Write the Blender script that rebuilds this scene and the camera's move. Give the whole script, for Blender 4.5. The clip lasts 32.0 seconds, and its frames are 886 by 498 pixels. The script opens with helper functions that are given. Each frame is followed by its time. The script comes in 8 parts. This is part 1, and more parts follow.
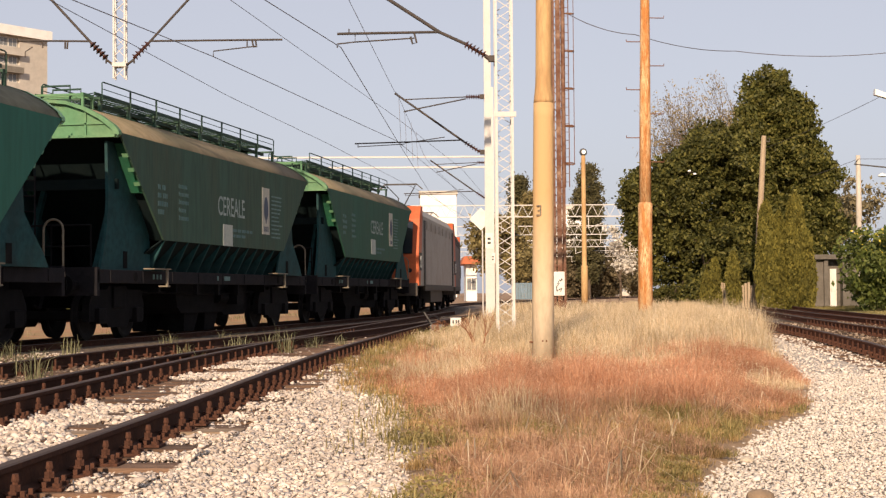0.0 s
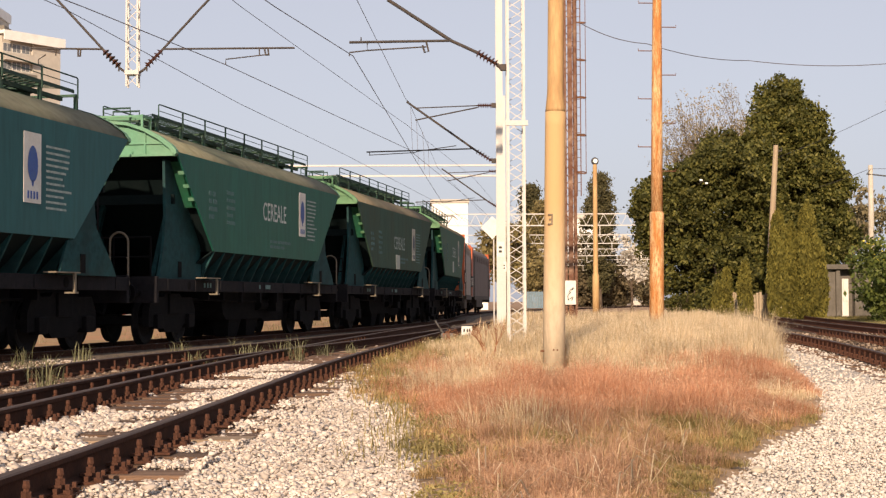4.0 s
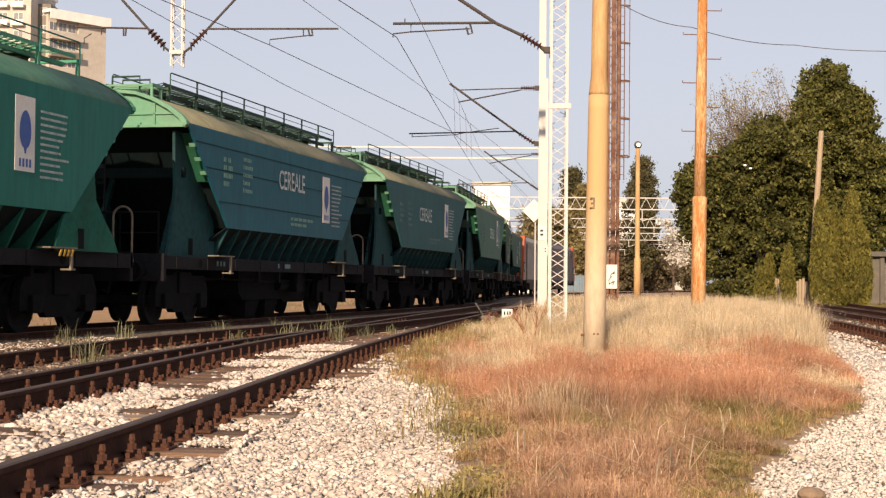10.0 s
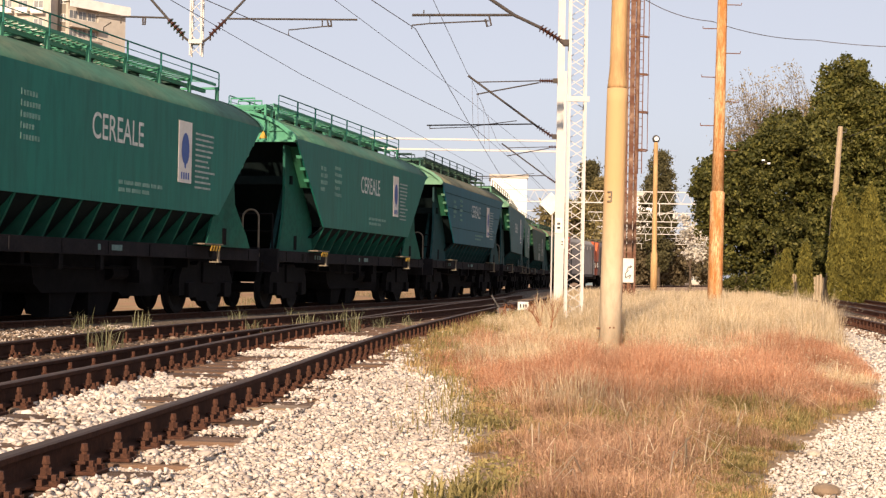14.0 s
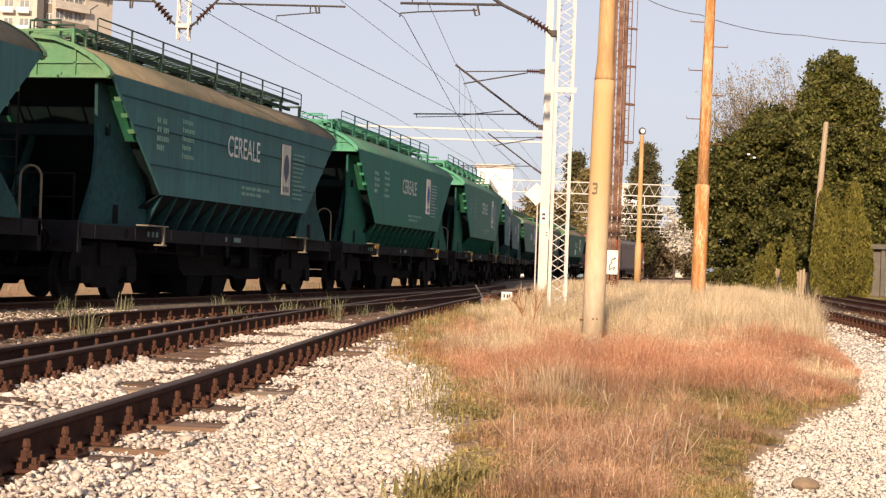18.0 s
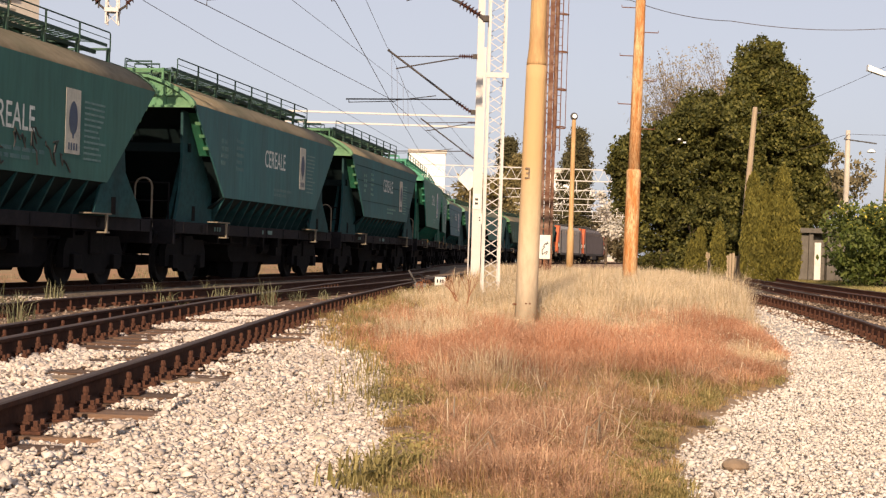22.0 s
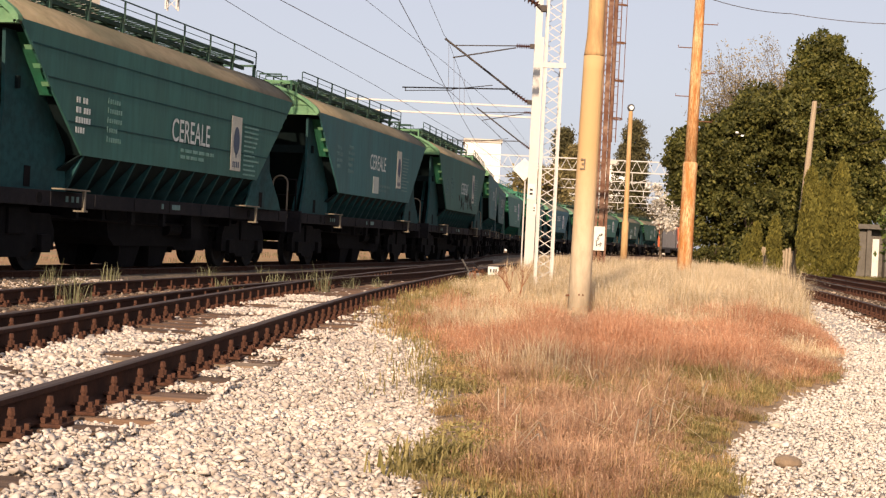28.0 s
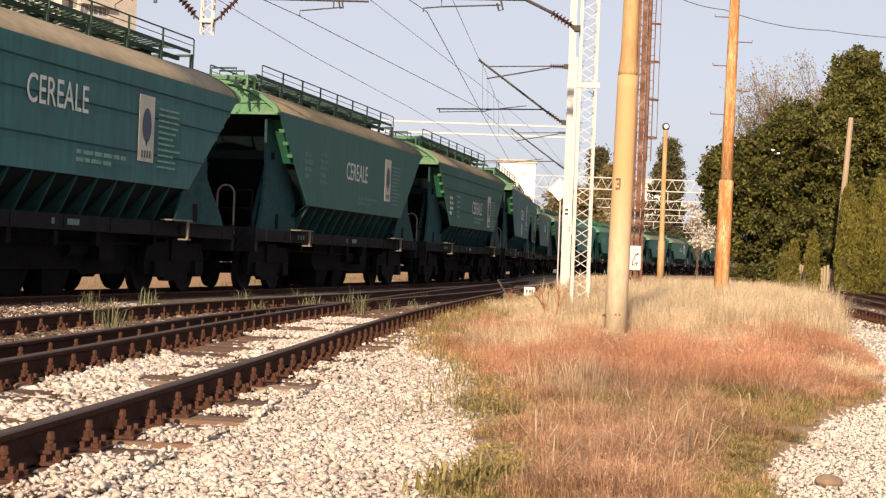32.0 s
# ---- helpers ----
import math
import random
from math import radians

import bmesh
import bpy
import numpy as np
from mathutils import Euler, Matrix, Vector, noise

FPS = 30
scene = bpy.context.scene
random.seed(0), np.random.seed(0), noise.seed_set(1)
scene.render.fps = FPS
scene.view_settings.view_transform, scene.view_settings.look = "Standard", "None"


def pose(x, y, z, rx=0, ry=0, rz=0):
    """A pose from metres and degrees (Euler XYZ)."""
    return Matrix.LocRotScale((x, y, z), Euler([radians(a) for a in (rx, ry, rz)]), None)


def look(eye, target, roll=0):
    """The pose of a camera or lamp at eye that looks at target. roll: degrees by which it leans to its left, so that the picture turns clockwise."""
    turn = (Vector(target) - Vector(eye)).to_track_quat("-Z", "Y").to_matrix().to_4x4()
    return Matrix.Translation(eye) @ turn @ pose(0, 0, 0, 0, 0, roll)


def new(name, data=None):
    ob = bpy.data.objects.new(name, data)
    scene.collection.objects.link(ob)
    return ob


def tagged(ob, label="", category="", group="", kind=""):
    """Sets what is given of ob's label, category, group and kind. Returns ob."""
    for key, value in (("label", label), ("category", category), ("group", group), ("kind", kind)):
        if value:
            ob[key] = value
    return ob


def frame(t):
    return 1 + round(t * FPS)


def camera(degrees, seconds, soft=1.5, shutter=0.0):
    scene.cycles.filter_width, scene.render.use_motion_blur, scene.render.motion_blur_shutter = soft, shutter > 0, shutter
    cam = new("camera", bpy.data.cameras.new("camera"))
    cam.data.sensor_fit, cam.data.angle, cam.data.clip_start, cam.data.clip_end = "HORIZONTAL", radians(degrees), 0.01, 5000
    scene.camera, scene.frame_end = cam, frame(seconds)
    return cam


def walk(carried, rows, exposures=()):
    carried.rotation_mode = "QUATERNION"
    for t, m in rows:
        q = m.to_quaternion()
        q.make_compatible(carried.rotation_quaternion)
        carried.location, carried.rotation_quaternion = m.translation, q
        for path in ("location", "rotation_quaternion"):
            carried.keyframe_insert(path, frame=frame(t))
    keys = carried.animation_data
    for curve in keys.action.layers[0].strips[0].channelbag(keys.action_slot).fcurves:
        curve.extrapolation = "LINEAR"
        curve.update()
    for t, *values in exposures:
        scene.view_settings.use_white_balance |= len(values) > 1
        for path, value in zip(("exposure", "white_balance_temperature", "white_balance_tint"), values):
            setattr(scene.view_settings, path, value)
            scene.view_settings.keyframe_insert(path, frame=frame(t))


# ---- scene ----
# ---------------------------------------------------------------- camera
# hand-held on one spot beside the yard, about one metre above the ground
EYE = (0.0, 0.0, 1.0)
# seconds, turn to the left, tilt up, lean (degrees)
AIM = [
    (0, -1.33, 1.73, 0.46), (0.5, -1.45, 2.02, 0.37), (1, -1.18, 1.93, 0.28), (1.5, -1.12, 2.03, 0.32), (2, -1.10, 1.94, 0.36),
    (2.5, -0.87, 1.75, 0.27), (4.5, -0.89, 2.13, 0.24), (5, -0.40, 2.09, 0.19), (5.5, -0.12, 2.02, 0.21), (6, 0.27, 2.39, 0.69),
    (6.5, 0.18, 2.26, 0.50), (7, -0.13, 1.86, -0.13), (7.5, -0.33, 2.12, -0.29), (8, -0.24, 2.26, -0.27), (8.5, -0.12, 2.21, -0.45),
    (9, 0.04, 1.55, -0.53), (9.5, 0.68, 1.04, -0.54), (10, 0.73, 1.36, -0.49), (10.5, 0.58, 1.69, -0.36), (11, 0.29, 1.84, -0.66),
    (11.5, 0.72, 1.87, -0.76), (12, 0.63, 1.45, -1.01), (12.5, 1.34, 1.40, -0.81), (13, 1.38, 1.27, -1.06), (13.5, 1.39, 1.03, -1.07),
    (15.5, 1.45, 1.04, -1.37), (16, 1.89, 0.53, -1.14), (16.5, 1.86, 0.85, -1.26), (17, 1.61, 0.53, -1.54), (17.5, 1.42, 0.76, -1.73),
    (18, 0.75, 0.61, -2.01), (18.5, -0.72, 0.40, -2.02), (19, -1.00, 0.45, -2.14), (19.5, -0.67, 0.68, -1.44), (20, -2.06, 0.91, -1.69),
    (20.5, -2.12, 0.70, -1.46), (21, -2.55, 0.55, -1.63), (21.5, -2.04, 0.08, -1.80), (22, -1.91, 0.11, -1.75), (22.5, -1.87, 0.24, -1.73),
    (23, -1.63, 0.34, -1.77), (23.5, -1.66, 0.15, -2.09), (24, -1.63, -0.26, -2.34), (24.5, -1.03, 0.10, -1.89), (25, -0.39, 0.04, -1.98),
    (25.5, -0.49, -0.21, -2.28), (27.5, -0.13, -0.07, -2.69), (28, 0.23, -0.40, -2.76), (28.5, 0.37, 0.16, -2.59), (29, 0.39, 0.05, -2.72),
    (29.5, 0.55, 0.06, -2.59), (30, 0.60, 0.08, -2.77), (30.5, 0.59, 0.12, -2.97), (31, 0.69, 0.37, -2.68), (31.5, 0.91, 0.57, -2.32),
    (32, 1.65, 0.38, -2.19),
]
cam = camera(34.2, 32.0, soft=1.3)
walk(cam, [(t, pose(*EYE, 90 + up, lean, turn)) for t, turn, up, lean in AIM], exposures=[(0.0, 0.55), (2.5, 0.56), (6.0, 0.62), (9.0, 0.63), (11.5, 0.66), (13.0, 0.72), (17.0, 0.75), (19.0, 0.68), (23.0, 0.60), (28.0, 0.67), (32.0, 0.74)])

# ---------------------------------------------------------------- world and sun
SUN_SIDE, SUN_HIGH = 10.5, 22.0          # behind the camera, to its left; degrees above the ground
world = bpy.data.worlds.new("sky")
scene.world = world
world.use_nodes = True
wn = world.node_tree.nodes
sky = wn.new("ShaderNodeTexSky")
sky.sky_type, sky.sun_disc = "NISHITA", False
sky.sun_elevation, sky.sun_rotation = radians(SUN_HIGH), radians(180 + SUN_SIDE)
sky.air_density, sky.dust_density, sky.ozone_density = 1.0, 1.6, 2.0
wn["Background"].inputs["Strength"].default_value = 0.105
haze = wn.new("ShaderNodeHueSaturation")      # thin evening haze takes most of the blue away
haze.inputs["Saturation"].default_value = 0.5
veil = wn.new("ShaderNodeMix")                # an even lavender-grey veil over the whole sky
veil.data_type = "RGBA"
veil.inputs[0].default_value = 0.72
veil.inputs[7].default_value = (3.46, 3.44, 4.02, 1)
world.node_tree.links.new(sky.outputs[0], haze.inputs["Color"])
world.node_tree.links.new(haze.outputs[0], veil.inputs[6])
world.node_tree.links.new(veil.outputs[2], wn["Background"].inputs[0])

sun_data = bpy.data.lights.new("sun", "SUN")
sun_data.energy, sun_data.angle, sun_data.color = 4.7, radians(0.5), (1.0, 0.76, 0.54)
sun = new("sun", sun_data)
to_sun = Vector((-math.sin(radians(SUN_SIDE)) * math.cos(radians(SUN_HIGH)), -math.cos(radians(SUN_SIDE)) * math.cos(radians(SUN_HIGH)), math.sin(radians(SUN_HIGH))))
sun.matrix_world = look(to_sun * 60, (0, 0, 0))


# ---------------------------------------------------------------- materials
def mat(name, base, rough=0.7, metal=0.0, vary=(), grain=20.0, amount=0.25, bump=0.0, bump_size=60.0, each=0.0, leaf=0.0, stretch=(1, 1, 1), spec=0.4):
    """A surface: base colour, stains of a second colour at two sizes, relief, a change from piece to piece."""
    m = bpy.data.materials.new(name)
    m.use_nodes = True
    nt = m.node_tree
    n, ln = nt.nodes, nt.links
    b = n["Principled BSDF"]
    b.inputs["Roughness"].default_value = rough
    b.inputs["Metallic"].default_value = metal
    b.inputs["Specular IOR Level"].default_value = spec
    co = n.new("ShaderNodeTexCoord")
    mp = n.new("ShaderNodeMapping")
    mp.inputs["Scale"].default_value = stretch
    ln.new(co.outputs["Object"], mp.inputs[0])
    rgb = n.new("ShaderNodeRGB")
    rgb.outputs[0].default_value = (*base, 1)
    col = rgb.outputs[0]
    layers = [(vary, grain, amount)] if vary else []
    if vary:
        layers.append((tuple(0.55 * c for c in base), grain * 6.3, amount * 0.7))
    for other, size, much in layers:
        tex = n.new("ShaderNodeTexNoise")
        tex.inputs["Scale"].default_value, tex.inputs["Detail"].default_value, tex.inputs["Roughness"].default_value = size, 5, 0.65
        ln.new(mp.outputs[0], tex.inputs["Vector"])
        ramp = n.new("ShaderNodeMapRange")
        ramp.inputs["From Min"].default_value, ramp.inputs["From Max"].default_value = 0.42, 0.68
        ramp.inputs["To Max"].default_value = min(1, much * 2.2)
        ln.new(tex.outputs[0], ramp.inputs[0])
        mix = n.new("ShaderNodeMix")
        mix.data_type = "RGBA"
        ln.new(ramp.outputs[0], mix.inputs[0])
        ln.new(col, mix.inputs[6])
        mix.inputs[7].default_value = (*other, 1)
        col = mix.outputs[2]
    if each:
        which = n.new("ShaderNodeNewGeometry") if each > 0 else n.new("ShaderNodeObjectInfo")
        hsv = n.new("ShaderNodeHueSaturation")
        rng = n.new("ShaderNodeMapRange")
        rng.inputs["To Min"].default_value, rng.inputs["To Max"].default_value = 1 - abs(each), 1 + abs(each)
        ln.new(which.outputs["Random Per Island" if each > 0 else "Random"], rng.inputs[0])
        ln.new(rng.outputs[0], hsv.inputs["Value"])
        ln.new(col, hsv.inputs["Color"])
        col = hsv.outputs[0]
    ln.new(col, b.inputs["Base Color"])
    if bump:
        tex = n.new("ShaderNodeTexNoise")
        tex.inputs["Scale"].default_value, tex.inputs["Detail"].default_value = bump_size, 6
        ln.new(mp.outputs[0], tex.inputs["Vector"])
        bp = n.new("ShaderNodeBump")
        bp.inputs["Strength"].default_value, bp.inputs["Distance"].default_value = bump, 0.02
        ln.new(tex.outputs[0], bp.inputs["Height"])
        ln.new(bp.outputs[0], b.inputs["Normal"])
    if leaf:
        tr = n.new("ShaderNodeBsdfTranslucent")
        ln.new(col, tr.inputs[0])
        mx = n.new("ShaderNodeMixShader")
        mx.inputs[0].default_value = leaf
        ln.new(b.outputs[0], mx.inputs[1])
        ln.new(tr.outputs[0], mx.inputs[2])
        ln.new(mx.outputs[0], n["Material Output"].inputs[0])
    return m


def two_tone(name, a, b, each_a=0.3, rough=0.8, leaf=0.25, mid=None):
    """Blades, leaves and stones: every island takes its own colour between a and b."""
    m = bpy.data.materials.new(name)
    m.use_nodes = True
    n, ln = m.node_tree.nodes, m.node_tree.links
    p = n["Principled BSDF"]
    p.inputs["Roughness"].default_value, p.inputs["Specular IOR Level"].default_value = rough, 0.25
    geo = n.new("ShaderNodeNewGeometry")
    ramp = n.new("ShaderNodeValToRGB")
    ramp.color_ramp.elements[0].color, ramp.color_ramp.elements[1].color = (*a, 1), (*b, 1)
    if mid:
        e = ramp.color_ramp.elements.new(0.5)
        e.color = (*mid, 1)
    ln.new(geo.outputs["Random Per Island"], ramp.inputs[0])
    co = n.new("ShaderNodeTexCoord")
    tex = n.new("ShaderNodeTexNoise")
    tex.inputs["Scale"].default_value, tex.inputs["Detail"].default_value = 0.9, 3
    ln.new(co.outputs["Object"], tex.inputs["Vector"])
    rng = n.new("ShaderNodeMapRange")
    rng.inputs["From Min"].default_value, rng.inputs["From Max"].default_value = 0.3, 0.7
    rng.inputs["To Min"].default_value, rng.inputs["To Max"].default_value = 1 - each_a, 1 + each_a
    ln.new(tex.outputs[0], rng.inputs[0])
    hsv = n.new("ShaderNodeHueSaturation")
    ln.new(rng.outputs[0], hsv.inputs["Value"])
    ln.new(ramp.outputs[0], hsv.inputs["Color"])
    ln.new(hsv.outputs[0], p.inputs["Base Color"])
    if leaf:
        tr = n.new("ShaderNodeBsdfTranslucent")
        ln.new(hsv.outputs[0], tr.inputs[0])
        mx = n.new("ShaderNodeMixShader")
        mx.inputs[0].default_value = leaf
        ln.new(p.outputs[0], mx.inputs[1])
        ln.new(tr.outputs[0], mx.inputs[2])
        ln.new(mx.outputs[0], n["Material Output"].inputs[0])
    return m


def gravel_mat(name, a, b, size):
    """Crushed stone seen too small to be single stones: cells with their own tint and relief."""
    m = bpy.data.materials.new(name)
    m.use_nodes = True
    n, ln = m.node_tree.nodes, m.node_tree.links
    p = n["Principled BSDF"]
    p.inputs["Roughness"].default_value = 0.9
    co = n.new("ShaderNodeTexCoord")
    v = n.new("ShaderNodeTexVoronoi")
    v.inputs["Scale"].default_value = size
    ln.new(co.outputs["Object"], v.inputs["Vector"])
    sep = n.new("ShaderNodeSeparateColor")
    ln.new(v.outputs["Color"], sep.inputs[0])
    ramp = n.new("ShaderNodeValToRGB")
    ramp.color_ramp.elements[0].color, ramp.color_ramp.elements[1].color = (*a, 1), (*b, 1)
    ln.new(sep.outputs[0], ramp.inputs[0])
    big = n.new("ShaderNodeTexNoise")
    big.inputs["Scale"].default_value, big.inputs["Detail"].default_value = 0.8, 4
    ln.new(co.outputs["Object"], big.inputs["Vector"])
    rng = n.new("ShaderNodeMapRange")
    rng.inputs["To Min"].default_value, rng.inputs["To Max"].default_value = 0.65, 1.3
    ln.new(big.outputs[0], rng.inputs[0])
    hsv = n.new("ShaderNodeHueSaturation")
    ln.new(rng.outputs[0], hsv.inputs["Value"])
    ln.new(ramp.outputs[0], hsv.inputs["Color"])
    ln.new(hsv.outputs[0], p.inputs["Base Color"])
    bp = n.new("ShaderNodeBump")
    bp.inputs["Strength"].default_value, bp.inputs["Distance"].default_value, bp.invert = 0.9, 0.03, True
    ln.new(v.outputs["Distance"], bp.inputs["Height"])
    ln.new(bp.outputs[0], p.inputs["Normal"])
    return m


M_SOIL = mat("dry_soil", (0.28, 0.165, 0.095), 0.95, vary=(0.38, 0.28, 0.17), grain=0.35, amount=0.4, bump=0.5, bump_size=9)
M_EARTH = mat("orange_brown_earth", (0.38, 0.20, 0.095), 0.95, vary=(0.28, 0.22, 0.10), grain=0.3, amount=0.45, bump=0.5, bump_size=9)
M_LITTER = mat("straw_litter", (0.36, 0.25, 0.155), 0.95, vary=(0.24, 0.155, 0.085), grain=2.2, amount=0.45, bump=0.7, bump_size=26)
M_VERGE = mat("verge_grass", (0.075, 0.088, 0.024), 0.95, vary=(0.19, 0.16, 0.06), grain=0.5, amount=0.4, bump=0.6, bump_size=14)
M_GRAVEL = gravel_mat("gravel_bed", (0.38, 0.33, 0.28), (0.60, 0.535, 0.465), 30)
M_STAINED = gravel_mat("stained_ballast", (0.06, 0.042, 0.03), (0.20, 0.15, 0.105), 22)
M_STONE = two_tone("crushed_stone", (0.36, 0.305, 0.262), (0.66, 0.58, 0.51), 0.15, 0.9, 0.0, (0.50, 0.43, 0.37))
M_STONE_WHITE = two_tone("pale_crushed_stone", (0.46, 0.415, 0.365), (0.68, 0.615, 0.55), 0.12, 0.9, 0.0, (0.55, 0.49, 0.43))
M_STONE_DIRTY = two_tone("stained_stone", (0.05, 0.034, 0.025), (0.36, 0.28, 0.21), 0.3, 0.9, 0.0, (0.125, 0.088, 0.062))
M_STONE_PLAIN = mat("single_stone", (0.52, 0.46, 0.37), 0.9, vary=(0.36, 0.3, 0.23), grain=9, amount=0.3, bump=0.4)
M_STONE_EACH = mat("single_crushed_stone", (0.44, 0.37, 0.305), 0.9, vary=(0.56, 0.49, 0.42), grain=14, amount=0.35, bump=0.3, bump_size=50, each=-0.35)
# Darker rust carries shade; the redder copy carries sunlight on the side tracks.
M_RAIL = mat("rusty_rail", (0.046, 0.021, 0.014), 0.9, 0.0, vary=(0.085, 0.036, 0.02), grain=6, amount=0.35, bump=0.15, spec=0.12)
M_RAIL_SUNLIT = mat("sunlit_rusty_rail", (0.15, 0.062, 0.036), 0.9, 0.0, vary=(0.10, 0.040, 0.024), grain=6, amount=0.35, bump=0.15, spec=0.12)
M_RAIL_TOP = mat("worn_rail_head", (0.062, 0.039, 0.030), 0.7, 0.0, vary=(0.085, 0.05, 0.035), grain=3, amount=0.25, stretch=(1, 0.1, 1))
M_PLATE = mat("rusty_fastening", (0.068, 0.032, 0.022), 0.9, 0.0, vary=(0.13, 0.058, 0.036), grain=30, amount=0.35, bump=0.3, spec=0.12)
M_SLEEPER = mat("oiled_sleeper", (0.105, 0.060, 0.038), 0.9, vary=(0.24, 0.15, 0.095), grain=3, amount=0.4, bump=0.5, bump_size=25, each=-0.3, stretch=(0.4, 6, 6))
M_SLEEPER_C = mat("pale_sleeper", (0.33, 0.24, 0.16), 0.9, vary=(0.2, 0.13, 0.08), grain=3, amount=0.3, bump=0.4, bump_size=25, each=-0.25)
M_TEAL = mat("teal_paint", (0.028, 0.112, 0.099), 0.5, vary=(0.022, 0.098, 0.092), grain=1.1, amount=0.32, bump=0.05, bump_size=4, spec=0.12, stretch=(1, 1, 0.14))
M_TEAL_DARK = mat("dull_teal_paint", (0.043, 0.128, 0.112), 0.6, vary=(0.035, 0.085, 0.072), grain=1.1, amount=0.32, bump=0.05, bump_size=4, spec=0.12, stretch=(1, 1, 0.14))
M_BLUE = mat("blue_teal_paint", (0.012, 0.108, 0.148), 0.5, vary=(0.012, 0.092, 0.122), grain=1.1, amount=0.32, bump=0.05, bump_size=4, spec=0.12, stretch=(1, 1, 0.14))
M_GREEN = mat("fresh_green_paint", (0.014, 0.146, 0.116), 0.5, vary=(0.02, 0.108, 0.09), grain=1.1, amount=0.32, bump=0.04, bump_size=4, spec=0.12, stretch=(1, 1, 0.14))
M_DEEP = mat("deep_green_paint", (0.018, 0.118, 0.086), 0.5, vary=(0.022, 0.092, 0.066), grain=1.1, amount=0.32, bump=0.05, bump_size=4, spec=0.12, stretch=(1, 1, 0.14))
M_SEA = mat("dull_blue_paint", (0.030, 0.114, 0.124), 0.55, vary=(0.03, 0.086, 0.09), grain=1.1, amount=0.32, bump=0.05, bump_size=4, spec=0.12, stretch=(1, 1, 0.14))
M_OLIVE_GRIME = mat("olive_grime_paint", (0.044, 0.092, 0.068), 0.65, vary=(0.055, 0.072, 0.048), grain=1.1, amount=0.4, bump=0.05, bump_size=4, spec=0.12, stretch=(1, 1, 0.14))
M_OLIVE = mat("faded_green_paint", (0.030, 0.100, 0.068), 0.6, vary=(0.045, 0.085, 0.06), grain=1.1, amount=0.32, bump=0.05, bump_size=4, spec=0.12, stretch=(1, 1, 0.14))
M_SLATE = mat("slate_teal_paint", (0.044, 0.138, 0.146), 0.6, vary=(0.045, 0.085, 0.085), grain=1.1, amount=0.32, bump=0.05, bump_size=4, spec=0.12, stretch=(1, 1, 0.14))
# End and rib tones darker than the paint: grime plus shade in the colour.
M_END = mat("shaded_grimy_teal", (0.016, 0.062, 0.066), 0.75, vary=(0.018, 0.036, 0.036), grain=1.3, amount=0.5, spec=0.12)
M_END_GREEN = mat("shaded_grimy_green", (0.014, 0.105, 0.072), 0.75, vary=(0.02, 0.06, 0.045), grain=1.3, amount=0.35, spec=0.12)
# Strip of end sheet that catches sun, its light put into the colour.
M_END_SHEET = mat("sunlit_end_sheet", (0.022, 0.115, 0.062), 0.6, vary=(0.03, 0.085, 0.05), grain=1.3, amount=0.35, spec=0.2)
M_PALE_POLE = mat("pale_concrete_pole", (0.50, 0.45, 0.38), 0.9, vary=(0.38, 0.33, 0.27), grain=2.5, amount=0.3, bump=0.25, bump_size=30, stretch=(1, 1, 0.25))
M_DUST = mat("dusty_roof", (0.205, 0.168, 0.112), 0.9, vary=(0.13, 0.125, 0.08), grain=0.6, amount=0.4, spec=0.12)
M_DUST_LIGHT = mat("pale_dusty_roof", (0.36, 0.30, 0.21), 0.9, vary=(0.22, 0.19, 0.12), grain=0.6, amount=0.35, spec=0.12)
M_DUST_GREEN = mat("olive_dusty_roof", (0.185, 0.178, 0.122), 0.85, vary=(0.115, 0.135, 0.09), grain=0.6, amount=0.4, spec=0.12)
# Sunlit end tones: light on the caps and tabs put into the paint.
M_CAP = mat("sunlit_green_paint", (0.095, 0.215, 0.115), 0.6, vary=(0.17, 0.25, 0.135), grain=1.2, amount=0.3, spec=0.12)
M_CAP_FRESH = mat("sunlit_mint_paint", (0.12, 0.27, 0.175), 0.55, vary=(0.22, 0.30, 0.21), grain=1.2, amount=0.2, spec=0.12)
M_DUST_TEAL = mat("green_roof_with_dust", (0.062, 0.165, 0.112), 0.7, vary=(0.13, 0.165, 0.105), grain=0.6, amount=0.4, spec=0.15)
# Lighter, sunlit copy of the green body paint for its end caps.
M_CAP_MINT = mat("sunlit_bright_mint", (0.062, 0.27, 0.165), 0.55, vary=(0.11, 0.28, 0.18), grain=1.2, amount=0.3, spec=0.2)
# Shade of the end recesses and lower hopper, put into the colour.
M_RECESS_SHADE = mat("shaded_recess_sheet", (0.005, 0.011, 0.012), 0.9, vary=(0.010, 0.015, 0.015), grain=1.5, amount=0.3, spec=0.1)
# Blacks of underframe, bogies and wheels include the shade under and between wagons.
M_FRAME = mat("shaded_grimy_underframe", (0.0112, 0.0108, 0.0135), 0.85, vary=(0.020, 0.0175, 0.0195), grain=3, amount=0.4, bump=0.2, spec=0.12)
M_BLACK = mat("shaded_black_grime", (0.004, 0.004, 0.005), 0.95, vary=(0.011, 0.010, 0.0105), grain=5, amount=0.3, bump=0.2, spec=0.12)
M_WHEEL = mat("shaded_wheel_steel", (0.008, 0.0078, 0.0085), 0.8, 0.1, vary=(0.016, 0.014, 0.014), grain=6, amount=0.3, spec=0.12)
M_CREAM = mat("cream_yellow_paint", (0.52, 0.47, 0.24), 0.7, vary=(0.36, 0.34, 0.19), grain=5, amount=0.35)
